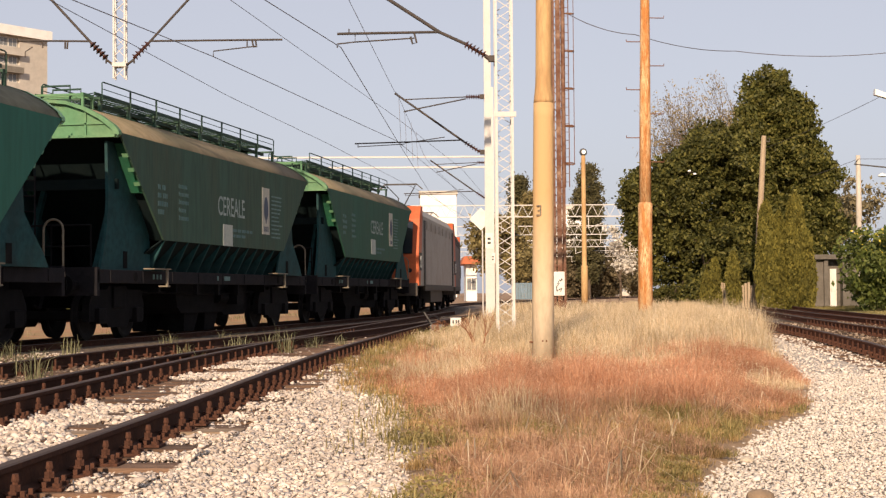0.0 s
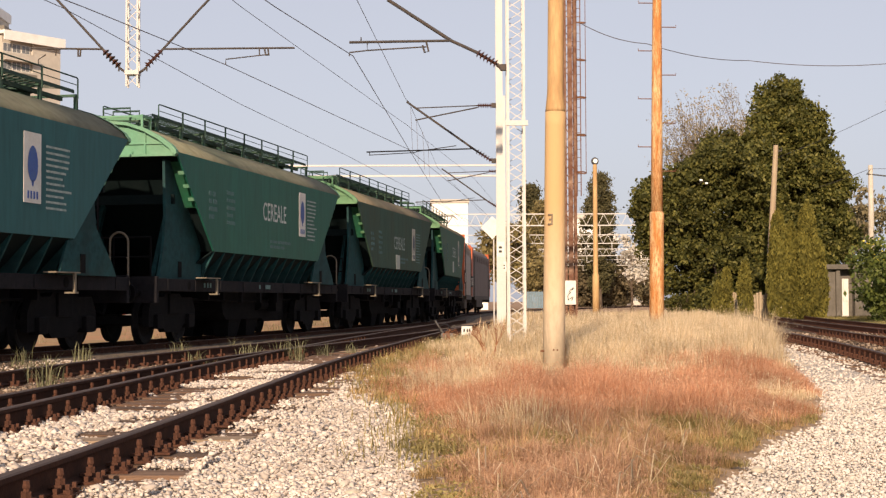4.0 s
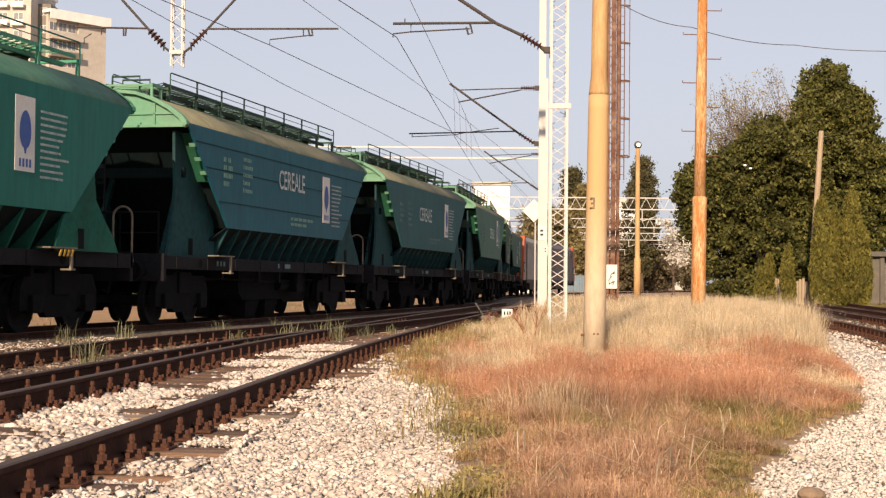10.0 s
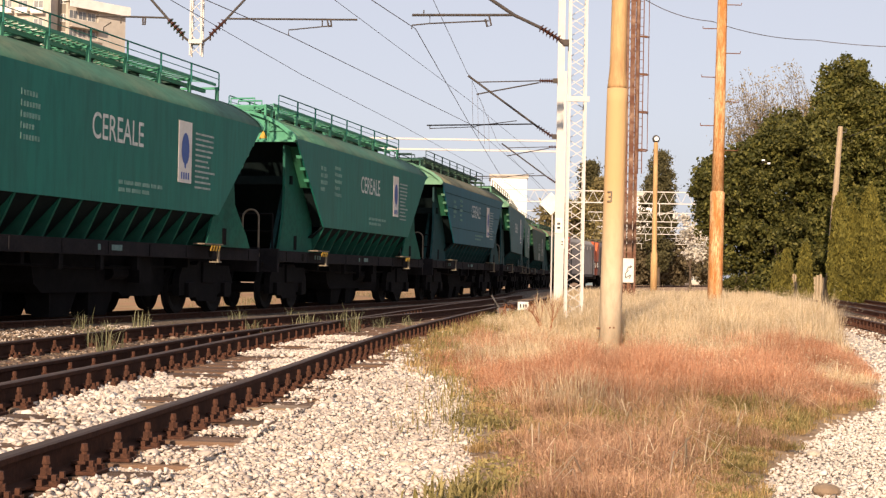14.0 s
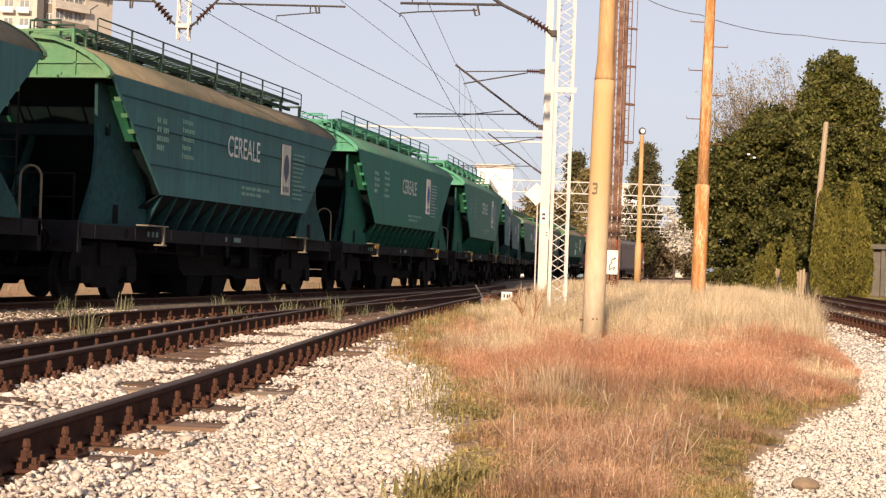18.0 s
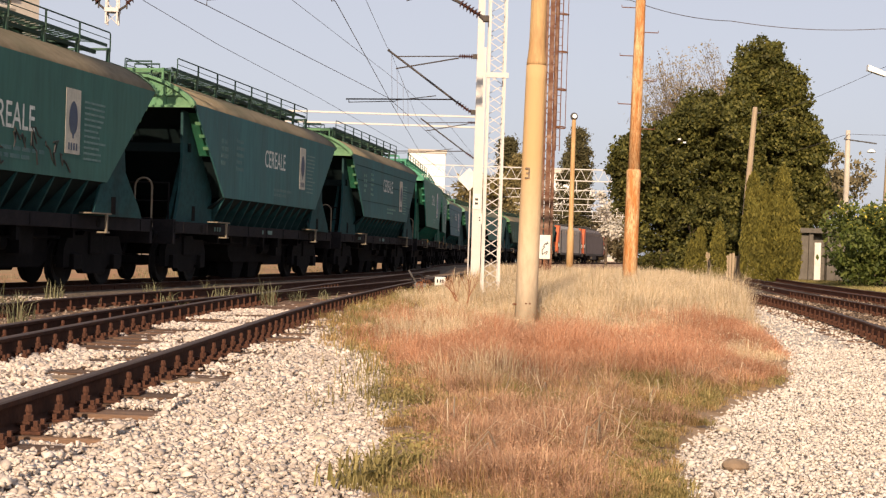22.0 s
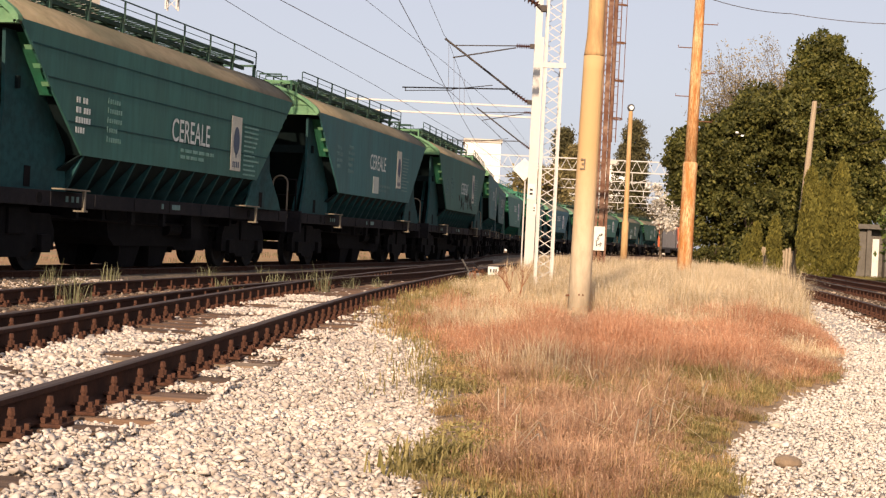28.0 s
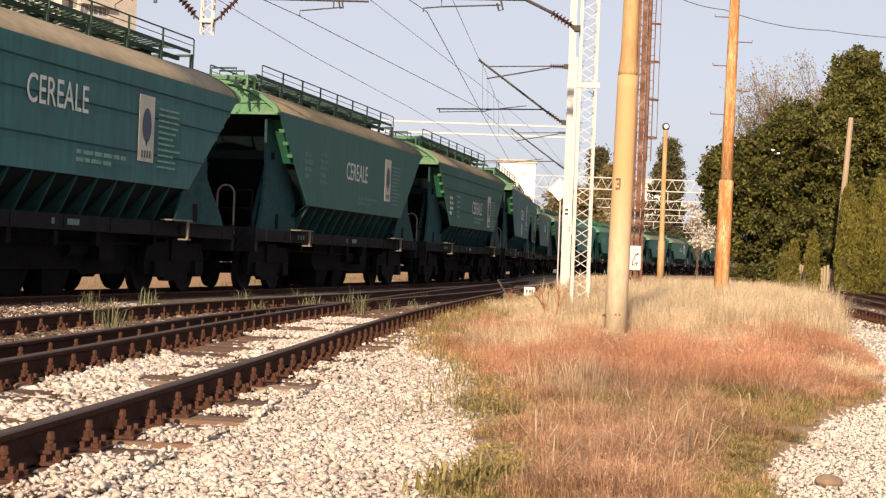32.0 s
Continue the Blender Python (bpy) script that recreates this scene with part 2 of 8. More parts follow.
M_YELLOW = mat("yellow_paint", (0.50, 0.30, 0.03), 0.6, vary=(0.25, 0.15, 0.03), grain=5, amount=0.3)
M_LETTER = mat("white_lettering", (0.60, 0.64, 0.61), 0.6, vary=(0.24, 0.33, 0.32), grain=7, amount=0.35)
M_FADED = mat("faded_lettering", (0.13, 0.22, 0.21), 0.7, vary=(0.05, 0.13, 0.125), grain=7, amount=0.45)
M_FAINT = mat("faint_small_lettering", (0.075, 0.15, 0.15), 0.7, vary=(0.03, 0.11, 0.115), grain=7, amount=0.5)
M_LOGO_BLUE = mat("logo_blue", (0.02, 0.07, 0.30), 0.5, vary=(0.04, 0.1, 0.25), grain=6, amount=0.3)
M_LOGO_DARK = mat("logo_dark", (0.03, 0.05, 0.10), 0.6, vary=(0.06, 0.09, 0.11), grain=6, amount=0.3)
M_OCHRE = mat("rust_stained_pole", (0.50, 0.33, 0.155), 0.85, vary=(0.36, 0.19, 0.075), grain=2.4, amount=0.42, bump=0.15, stretch=(1.5, 1.5, 0.25))
M_RUST = mat("peeling_rust", (0.47, 0.19, 0.055), 0.9, vary=(0.70, 0.53, 0.30), grain=3.2, amount=0.68, bump=0.35, bump_size=30, stretch=(2.2, 2.2, 0.32))
M_MAST_PAINT = mat("flaking_mast_paint", (0.12, 0.05, 0.028), 0.85, vary=(0.30, 0.20, 0.14), grain=2.2, amount=0.4, bump=0.2)
M_RUST_DARK = mat("dark_rust", (0.14, 0.06, 0.03), 0.85, vary=(0.22, 0.11, 0.06), grain=4, amount=0.35, bump=0.2)
M_WHITE_STEEL = mat("white_painted_steel", (0.52, 0.50, 0.475), 0.6, vary=(0.47, 0.43, 0.38), grain=4, amount=0.18)
M_GREY_STEEL = mat("grey_steel", (0.13, 0.125, 0.12), 0.55, 0.5, vary=(0.09, 0.07, 0.05), grain=6, amount=0.3)
M_ARM = mat("tarnished_arm_steel", (0.060, 0.054, 0.052), 0.7, 0.2, vary=(0.10, 0.075, 0.06), grain=6, amount=0.3, spec=0.2)
M_WIRE = mat("copper_wire", (0.12, 0.105, 0.11), 0.6, 0.4, spec=0.3)
M_INSUL = mat("brown_porcelain", (0.055, 0.022, 0.015), 0.3, vary=(0.06, 0.025, 0.02), grain=15, amount=0.3)
M_WHITE = mat("white_enamel", (0.64, 0.63, 0.59), 0.5, vary=(0.55, 0.48, 0.38), grain=5, amount=0.2)
M_INK = mat("black_ink", (0.02, 0.02, 0.02), 0.6, vary=(0.05, 0.05, 0.05), grain=8, amount=0.2)
M_WOOD = mat("grey_weathered_wood", (0.38, 0.30, 0.205), 0.9, vary=(0.22, 0.15, 0.09), grain=3, amount=0.4, bump=0.4, bump_size=20, stretch=(3, 3, 0.2))
M_BARK = mat("bark", (0.085, 0.06, 0.04), 0.95, vary=(0.14, 0.105, 0.075), grain=4, amount=0.4, bump=0.7, bump_size=12, stretch=(1, 1, 0.3))
M_LOCO_GREY = mat("loco_grey", (0.34, 0.31, 0.272), 0.5, vary=(0.25, 0.215, 0.18), grain=1.2, amount=0.3, bump=0.04, spec=0.12)
M_LOCO_RED = mat("loco_red", (0.50, 0.13, 0.055), 0.5, vary=(0.38, 0.07, 0.03), grain=1.5, amount=0.25, spec=0.12)
M_LOCO_DARK = mat("loco_dark", (0.055, 0.050, 0.047), 0.6, vary=(0.09, 0.075, 0.06), grain=2, amount=0.3, spec=0.12)
M_LOCO_DULL = mat("loco_dull_grey", (0.155, 0.128, 0.118), 0.6, vary=(0.11, 0.088, 0.078), grain=1.2, amount=0.3, spec=0.12)
M_PANE = mat("curtained_pane", (0.16, 0.17, 0.18), 0.2, vary=(0.25, 0.24, 0.22), grain=0.7, amount=0.4, spec=0.6)
M_GLASS = mat("dark_glass", (0.02, 0.025, 0.03), 0.08, vary=(0.03, 0.035, 0.04), grain=2, amount=0.1, spec=0.8)
M_WALL_PALE = mat("pale_render", (0.50, 0.46, 0.40), 0.9, vary=(0.40, 0.355, 0.30), grain=0.15, amount=0.25)
M_WALL_WHITE = mat("white_facade", (0.78, 0.76, 0.72), 0.85, vary=(0.68, 0.65, 0.6), grain=0.1, amount=0.2)
M_WALL_GREY = mat("grey_concrete_wall", (0.21, 0.19, 0.16), 0.9, vary=(0.13, 0.115, 0.095), grain=0.8, amount=0.35, bump=0.2)
# Grey concrete darkened for the shade on the shed walls.
M_WALL_SHED = mat("shaded_grey_concrete", (0.135, 0.12, 0.10), 0.9, vary=(0.085, 0.074, 0.06), grain=0.9, amount=0.4, bump=0.25)
M_ROOF_TILE = mat("orange_roof", (0.42, 0.13, 0.06), 0.85, vary=(0.3, 0.1, 0.05), grain=1.5, amount=0.3)
M_CAR_RED = mat("red_car_paint", (0.55, 0.03, 0.015), 0.25, vary=(0.48, 0.03, 0.02), grain=1, amount=0.15, spec=0.6)
M_TYRE = mat("rubber", (0.02, 0.02, 0.02), 0.85, vary=(0.04, 0.035, 0.03), grain=8, amount=0.3)
M_ASPHALT = mat("sunlit_asphalt", (0.22, 0.175, 0.135), 0.95, vary=(0.16, 0.125, 0.095), grain=0.6, amount=0.35, bump=0.3, bump_size=40)
M_BLUE_FENCE = mat("blue_grey_sheet", (0.13, 0.20, 0.25), 0.6, vary=(0.18, 0.22, 0.24), grain=2, amount=0.3)
M_LAMP = mat("pale_lamp_housing", (0.72, 0.74, 0.74), 0.4, vary=(0.6, 0.6, 0.58), grain=6, amount=0.15)

L_OAK = two_tone("oak_leaves", (0.048, 0.054, 0.013), (0.215, 0.195, 0.052), 0.35, 0.6, 0.4, (0.10, 0.102, 0.025))
L_DARK = two_tone("dark_leaves", (0.040, 0.045, 0.012), (0.19, 0.175, 0.047), 0.35, 0.6, 0.4, (0.088, 0.089, 0.023))
L_THUJA = two_tone("thuja_scales", (0.066, 0.064, 0.012), (0.18, 0.155, 0.031), 0.25, 0.8, 0.2)
L_POPLAR = two_tone("poplar_leaves", (0.060, 0.056, 0.026), (0.130, 0.115, 0.052), 0.25, 0.7, 0.25)
L_BARE = two_tone("budding_twigs", (0.13, 0.105, 0.06), (0.24, 0.20, 0.11), 0.2, 0.85, 0.2)
L_OLIVE = two_tone("pale_olive_leaves", (0.12, 0.10, 0.04), (0.30, 0.24, 0.105), 0.25, 0.8, 0.3)
L_BUSH = two_tone("bush_leaves", (0.045, 0.068, 0.014), (0.15, 0.17, 0.04), 0.3, 0.6, 0.3)
L_BLOOM = two_tone("yellow_bloom", (0.55, 0.42, 0.05), (0.75, 0.62, 0.12), 0.1, 0.8, 0.2)
G_PINK = two_tone("russet_grass", (0.42, 0.180, 0.092), (0.76, 0.46, 0.285), 0.25, 0.9, 0.4, (0.61, 0.325, 0.19))
G_BEIGE = two_tone("straw_grass", (0.42, 0.31, 0.165), (0.88, 0.755, 0.555), 0.3, 0.9, 0.45, (0.70, 0.56, 0.365))
G_GREEN = two_tone("olive_grass", (0.22, 0.155, 0.052), (0.66, 0.47, 0.245), 0.35, 0.9, 0.4, (0.43, 0.29, 0.125))
G_BROWN = two_tone("brown_grass", (0.37, 0.205, 0.125), (0.66, 0.455, 0.30), 0.25, 0.9, 0.4, (0.50, 0.305, 0.19))
G_DULL = two_tone("dull_weed", (0.15, 0.135, 0.065), (0.42, 0.36, 0.22), 0.2, 0.9, 0.35, (0.27, 0.235, 0.13))
G_RAILWEED = two_tone("grey_green_weed", (0.105, 0.108, 0.05), (0.33, 0.32, 0.19), 0.25, 0.85, 0.35)
G_RUSSET = two_tone("dark_russet_grass", (0.30, 0.125, 0.065), (0.58, 0.31, 0.185), 0.25, 0.9, 0.35, (0.43, 0.21, 0.12))
G_HAZE = two_tone("russet_seeds", (0.46, 0.25, 0.15), (0.76, 0.52, 0.36), 0.25, 0.9, 0.4, (0.62, 0.38, 0.25))
G_WEED = two_tone("green_weed", (0.165, 0.142, 0.045), (0.43, 0.35, 0.15), 0.2, 0.8, 0.35)


# ---------------------------------------------------------------- mesh helpers
def mesh_of(name, bm, material, smooth=False):
    me = bpy.data.meshes.new(name)
    bm.to_mesh(me)
    bm.free()
    for m in material if isinstance(material, (list, tuple)) else [material]:
        me.materials.append(m)
    if smooth:
        me.shade_smooth()
    return me


def part(name, bm, material, parent=None, label="", smooth=False):
    """One mesh object from a bmesh (or a ready mesh), under a thing or a part."""
    me = bm if isinstance(bm, bpy.types.Mesh) else mesh_of(name, bm, material, smooth)
    ob = new(name, me)
    ob.parent = parent
    if label:
        ob["label"] = label
    return ob


def put(name, me, parent, m):
    ob = new(name, me)
    ob.parent = parent
    ob.matrix_basis = m
    return ob


def thing(name, m, label, category, group="", kind=""):
    ob = new(name)
    ob.empty_display_size = 0.2
    ob.matrix_basis = m
    return tagged(ob, label, category, group, kind)


def box(bm, x0, x1, y0, y1, z0, z1, mi=0, bevel=0.0):
    v = [bm.verts.new(p) for p in ((x0, y0, z0), (x1, y0, z0), (x1, y1, z0), (x0, y1, z0), (x0, y0, z1), (x1, y0, z1), (x1, y1, z1), (x0, y1, z1))]
    fs = [bm.faces.new([v[i] for i in q]) for q in ((3, 2, 1, 0), (4, 5, 6, 7), (0, 1, 5, 4), (1, 2, 6, 5), (2, 3, 7, 6), (3, 0, 4, 7))]
    for f in fs:
        f.material_index = mi
    if bevel:
        bmesh.ops.bevel(bm, geom=list({e for f in fs for e in f.edges}), offset=bevel, segments=2, affect="EDGES", profile=0.6)
    return bm


def tube(bm, p, q, r, r2=None, seg=8, cap=True):
    p, q = Vector(p), Vector(q)
    r2 = r if r2 is None else r2
    d = (q - p).normalized()
    a = d.orthogonal().normalized()
    b = d.cross(a)
    lo, hi = [], []
    for i in range(seg):
        w = 2 * math.pi * i / seg
        e = a * math.cos(w) + b * math.sin(w)
        lo.append(bm.verts.new(p + e * r))
        hi.append(bm.verts.new(q + e * r2))
    for i in range(seg):
        j = (i + 1) % seg
        bm.faces.new((lo[i], lo[j], hi[j], hi[i]))
    if cap:
        bm.faces.new(lo[::-1])
        bm.faces.new(hi)
    return bm


def path_tube(bm, pts, r, seg=6):
    """One unbroken tube along a bent line."""
    pts = [Vector(p) for p in pts]
    rings = []
    for i, p in enumerate(pts):
        d = (pts[min(i + 1, len(pts) - 1)] - pts[max(i - 1, 0)]).normalized()
        a = d.cross(Vector((0.31, 0.27, 0.91))).normalized()
        c = d.cross(a)
        rings.append([bm.verts.new(p + (a * math.cos(2 * math.pi * k / seg) + c * math.sin(2 * math.pi * k / seg)) * r) for k in range(seg)])
    for lo, hi in zip(rings[:-1], rings[1:]):
        for k in range(seg):
            j = (k + 1) % seg
            bm.faces.new((lo[k], lo[j], hi[j], hi[k]))
    bm.faces.new(rings[0][::-1])
    bm.faces.new(rings[-1])
    return bm


def prism(bm, pts, axis, a, b, mi=0):
    """A flat outline pushed from a to b along an axis: 'y' takes (x, z) outlines, 'x' (y, z), 'z' (x, y)."""
    def at(u, v, w):
        return (u, w, v) if axis == "y" else (w, u, v) if axis == "x" else (u, v, w)
    lo = [bm.verts.new(at(u, v, a)) for u, v in pts]
    hi = [bm.verts.new(at(u, v, b)) for u, v in pts]
    n = len(pts)
    fs = [bm.faces.new(lo), bm.faces.new(hi[::-1])]
    for i in range(n):
        j = (i + 1) % n
        fs.append(bm.faces.new((lo[j], lo[i], hi[i], hi[j])))
    for f in fs:
        f.material_index = mi
    bmesh.ops.recalc_face_normals(bm, faces=fs)
    return bm


def lathe(bm, rings, seg=16, at=(0, 0, 0)):
    """Rings of (radius, height) about an upright axis."""
    rows = []
    for r, z in rings:
        rows.append([bm.verts.new((at[0] + r * math.cos(2 * math.pi * i / seg), at[1] + r * math.sin(2 * math.pi * i / seg), at[2] + z)) for i in range(seg)])
    for lo, hi in zip(rows[:-1], rows[1:]):
        for i in range(seg):
            j = (i + 1) % seg
            bm.faces.new((lo[i], lo[j], hi[j], hi[i]))
    bm.faces.new(rows[0][::-1])
    bm.faces.new(rows[-1])
    return bm


def raw_mesh(name, verts, faces, material):
    """A large mesh from arrays: verts (n, 3), faces (m, 3 or 4)."""
    verts, faces = np.asarray(verts, np.float32), np.asarray(faces, np.int32)
    k = faces.shape[1]
    me = bpy.data.meshes.new(name)
    me.vertices.add(len(verts))
    me.vertices.foreach_set("co", verts.ravel())
    me.loops.add(faces.size)
    me.loops.foreach_set("vertex_index", faces.ravel())
    me.polygons.add(len(faces))
    me.polygons.foreach_set("loop_start", np.arange(0, faces.size, k, dtype=np.int32))
    me.polygons.foreach_set("loop_total", np.full(len(faces), k, np.int32))
    me.update(calc_edges=True)
    me.materials.append(material)
    return me


def B():
    return bmesh.new()


# ---------------------------------------------------------------- lines on the plan
class Line:
    """A smooth line on the ground through a few knots (x by y), followed by its length."""

    def __init__(self, knots, soft=6.0, first=-260.0, last=300.0):
        k = np.array(knots, float)
        step = 0.1
        ys = np.arange(first, last, step)
        xs = np.interp(ys, k[:, 0], k[:, 1])
        lo, hi = ys < k[0, 0], ys > k[-1, 0]
        xs[lo] = k[0, 1] + (ys[lo] - k[0, 0]) * (k[1, 1] - k[0, 1]) / (k[1, 0] - k[0, 0])
        xs[hi] = k[-1, 1] + (ys[hi] - k[-1, 0]) * (k[-1, 1] - k[-2, 1]) / (k[-1, 0] - k[-2, 0])
        n = int(soft / step) * 2 + 1
        w = np.hanning(n + 2)[1:-1]
        w /= w.sum()
        self.x = np.convolve(np.pad(xs, n // 2, mode="reflect", reflect_type="odd"), w, "valid")
        self.y = ys
        self.s = np.concatenate([[0], np.cumsum(np.hypot(np.diff(self.x), np.diff(ys)))])

    def zero(self, y):
        self.s = self.s - np.interp(y, self.y, self.s)
        return self

    def at(self, s, side=0.0):
        """Place and heading (degrees from the x axis) at a length; side metres to the left."""
        x, y = np.interp(s, self.s, self.x), np.interp(s, self.s, self.y)
        x1, y1 = np.interp(s + 0.5, self.s, self.x), np.interp(s + 0.5, self.s, self.y)
        a = math.atan2(y1 - y, x1 - x)
        return x - side * math.sin(a), y + side * math.cos(a), math.degrees(a)

    def x_at(self, y):
        return float(np.interp(y, self.y, self.x))


# the edge of the wagons' eaves above the ground, on the side of the camera; its length counts from y = 26 m
EAVE = Line([(8, -10.1), (14, -8.75), (20, -7.4), (26, -6.03), (30, -5.05), (34, -4.2), (42, -2.55), (50, -0.95), (56, 0.17), (62, 1.09), (68, 1.8), (75, 2.33), (82, 2.69), (90, 3.17), (100, 4.14), (112, 5.78), (126, 8.31), (142, 11.99), (160, 17.03), (180, 23.12), (205, 30.9), (240, 41.8)], 6.0).zero(26)
RAIL_Z, TRAIN_Z = 0.20, 0.13
HALF = 0.7525                       # half the distance between rail centres
# centre lines of the other tracks
TRACK_A = Line([(4, -2.92), (7.2, -2.66), (11, -2.42), (14, -2.28), (18.4, -2.05), (23, -1.70), (27, -1.32), (31, -0.95), (40, 0.0), (55, 1.75), (75, 4.4), (110, 9.0)], 3.0).zero(0)
TRACK_B = Line([(4, -5.2), (12.4, -4.45), (16, -4.25), (19, -4.02), (22, -3.62), (25, -3.05), (30, -2.1), (40, -0.35), (55, 1.9), (75, 4.5)], 3.0).zero(0)
RIGHT_A = Line([(4, 3.2), (12, 5.75), (20.4, 7.5), (24.5, 8.2), (28, 8.75), (32, 9.3), (42.8, 10.8), (60, 13.6), (90, 18.8)], 4.0).zero(0)
RIGHT_B = Line([(4, 9.5), (26, 11.6), (37, 13.2), (48, 14.6), (60, 16.4), (90, 21.5)], 4.0).zero(0)

# ---------------------------------------------------------------- ground
bm = B()
R0 = 1400
step = [-R0, -500, -200, -100, -60, -40, -25, -15, -8, 0, 8, 15, 25, 40, 60, 100, 200, 500, R0]
grid = [[bm.verts.new((x, y, -0.06)) for x in step] for y in step]
for j in range(len(step) - 1):
    for i in range(len(step) - 1):
        bm.faces.new((grid[j][i], grid[j][i + 1], grid[j + 1][i + 1], grid[j + 1][i]))
tagged(part("ground", bm, M_SOIL), "dry bare soil with thin straw grass", "ground", kind="structure")


def strip(name, left, right, y0, y1, z, material, label, category, step=1.0, rough=0.0, seed=1):
    """A sheet between two lines (functions of y), with uneven edges."""
    b, rows = B(), []
    y = y0
    cols = 10
    while y <= y1 + 1e-6:
        l, r = left(y), right(y)
        rows.append([b.verts.new((l + (r - l) * k / cols, y, z + rough * noise.noise((l + (r - l) * k / cols, y * 0.9, seed)))) for k in range(cols + 1)])
        y += step
    for lo, hi in zip(rows[:-1], rows[1:]):
        for k in range(cols):
            b.faces.new((lo[k], lo[k + 1], hi[k + 1], hi[k]))
    # a skirt down to the ground along both sides
    for k in (0, cols):
        for lo, hi in zip(rows[:-1], rows[1:]):
            p, q = lo[k], hi[k]
            e = -0.3 if k == 0 else 0.3
            p2, q2 = b.verts.new((p.co.x + e, p.co.y, -0.07)), b.verts.new((q.co.x + e, q.co.y, -0.07))
            b.faces.new((p, q, q2, p2) if k == 0 else (q, p, p2, q2))
    bmesh.ops.recalc_face_normals(b, faces=b.faces)
    return tagged(part(name, b, material, smooth=True), label, category, kind="structure")


def patch_left(y):
    """The island of dry grass, its edge towards the near track."""
    return float(np.interp(y, [4.6, 5.8, 7, 9, 11.5, 12.7, 15, 19.7, 24, 30, 40, 60], [0.35, -0.12, 0.05, 0.02, -0.02, 0.02, -0.48, -0.72, -0.35, 0.25, 1.5, 4.3])) + 0.1 * noise.noise((y * 1.1, 3.3, 0))


def patch_right(y):
    return float(np.interp(y, [4.6, 5.8, 7, 8.1, 9.6, 11.3, 14.4, 18, 20.1, 24, 29.6, 42, 60, 84], [0.9, 1.2, 1.4, 1.64, 2.2, 3.02, 3.92, 4.7, 5.15, 6.0, 7.3, 9.4, 12.6, 17.5])) + 0.12 * noise.noise((y * 1.0, 7.7, 0))


GRAVEL_BED = strip("gravel_bed", lambda y: -9.4 + 0.14 * y, lambda y: 16.0 + 0.1 * y, -25.0, 62.0, -0.03, M_GRAVEL, "pale crushed limestone gravel of the rail yard", "gravel", 1.0, 0.035, 2)
strip("ballast_train_track", lambda y: EAVE.x_at(y) - 3.2, lambda y: EAVE.x_at(y) + 0.15, -40.0, 150.0, 0.015, M_STAINED, "oil-stained ballast under the freight train's track", "ballast", 1.5, 0.02, 3)
strip("ballast_middle_track", lambda y: TRACK_B.x_at(y) - 1.0, lambda y: TRACK_B.x_at(y) + 0.9, -30.0, 60.0, 0.012, M_STAINED, "brown-stained ballast of the middle track", "ballast", 1.0, 0.02, 5)
strip("grass_island", patch_left, patch_right, 5.6, 78.0, 0.02, M_LITTER, "low soil mound under the dry grass", "ground", 0.5, 0.04, 6)
strip("ballast_right_track", lambda y: RIGHT_A.x_at(y) - 0.45, lambda y: RIGHT_B.x_at(y) + 1.6, 6.0, 86.0, 0.0, M_STAINED, "rusty brown ballast of the side tracks", "ballast", 1.0, 0.02, 8)
strip("verge", lambda y: RIGHT_B.x_at(y) + 1.0, lambda y: 60.0, 20.0, 120.0, 0.03, M_VERGE, "green and straw verge before the trees", "grass", 2.0, 0.06, 9)
strip("road", lambda y: -60.0 + 0.2 * y, lambda y: -27.0 + 0.19 * y, 20.0, 130.0, -0.02, M_ASPHALT, "pale dusty service road beyond the train", "road", 3.0, 0.01, 10)
strip("earth_strip", lambda y: -27.0 + 0.19 * y, lambda y: EAVE.x_at(y) - 3.0, 10.0, 120.0, 0.0, M_EARTH, "brown bare earth between track and road", "ground", 2.0, 0.05, 11)


# ---------------------------------------------------------------- tracks
def rail_run(line, side, y0, y1, z, parent, step=1.2, steel=None):
    """A flat-bottom rail swept along a line: foot, web and head with a worn top."""
    outline = [(-0.068, -0.158), (0.068, -0.158), (0.068, -0.148), (0.012, -0.132), (0.009, -0.045), (0.036, -0.034), (0.036, -0.008), (0.027, 0), (-0.027, 0), (-0.036, -0.008), (-0.036, -0.034), (-0.009, -0.045), (-0.012, -0.132), (-0.068, -0.148)]
    b, rows = B(), []
    s, s1 = float(np.interp(y0, line.y, line.s)), float(np.interp(y1, line.y, line.s))
    n = max(2, int((s1 - s) / step))
    for k in range(n + 1):
        x, y, a = line.at(s + (s1 - s) * k / n, side)
        c, d = math.sin(radians(a)), -math.cos(radians(a))
        rows.append([b.verts.new((x + u * c, y + u * d, z + v)) for u, v in outline])
    for lo, hi in zip(rows[:-1], rows[1:]):
        for i in range(len(outline)):
            j = (i + 1) % len(outline)
            f = b.faces.new((lo[i], lo[j], hi[j], hi[i]))
            f.material_index = 1 if i in (6, 7, 8) else 0
    b.faces.new(rows[0])
    b.faces.new(rows[-1][::-1])
    bmesh.ops.recalc_face_normals(b, faces=b.faces)
    return part("rail", b, [steel or M_RAIL, M_RAIL_TOP], parent)


def sleeper_mesh(length, material):
    b = B()
    box(b, -length / 2, length / 2, -0.135, 0.135, -0.15, 0, bevel=0.012)
    return mesh_of("sleeper", b, material)


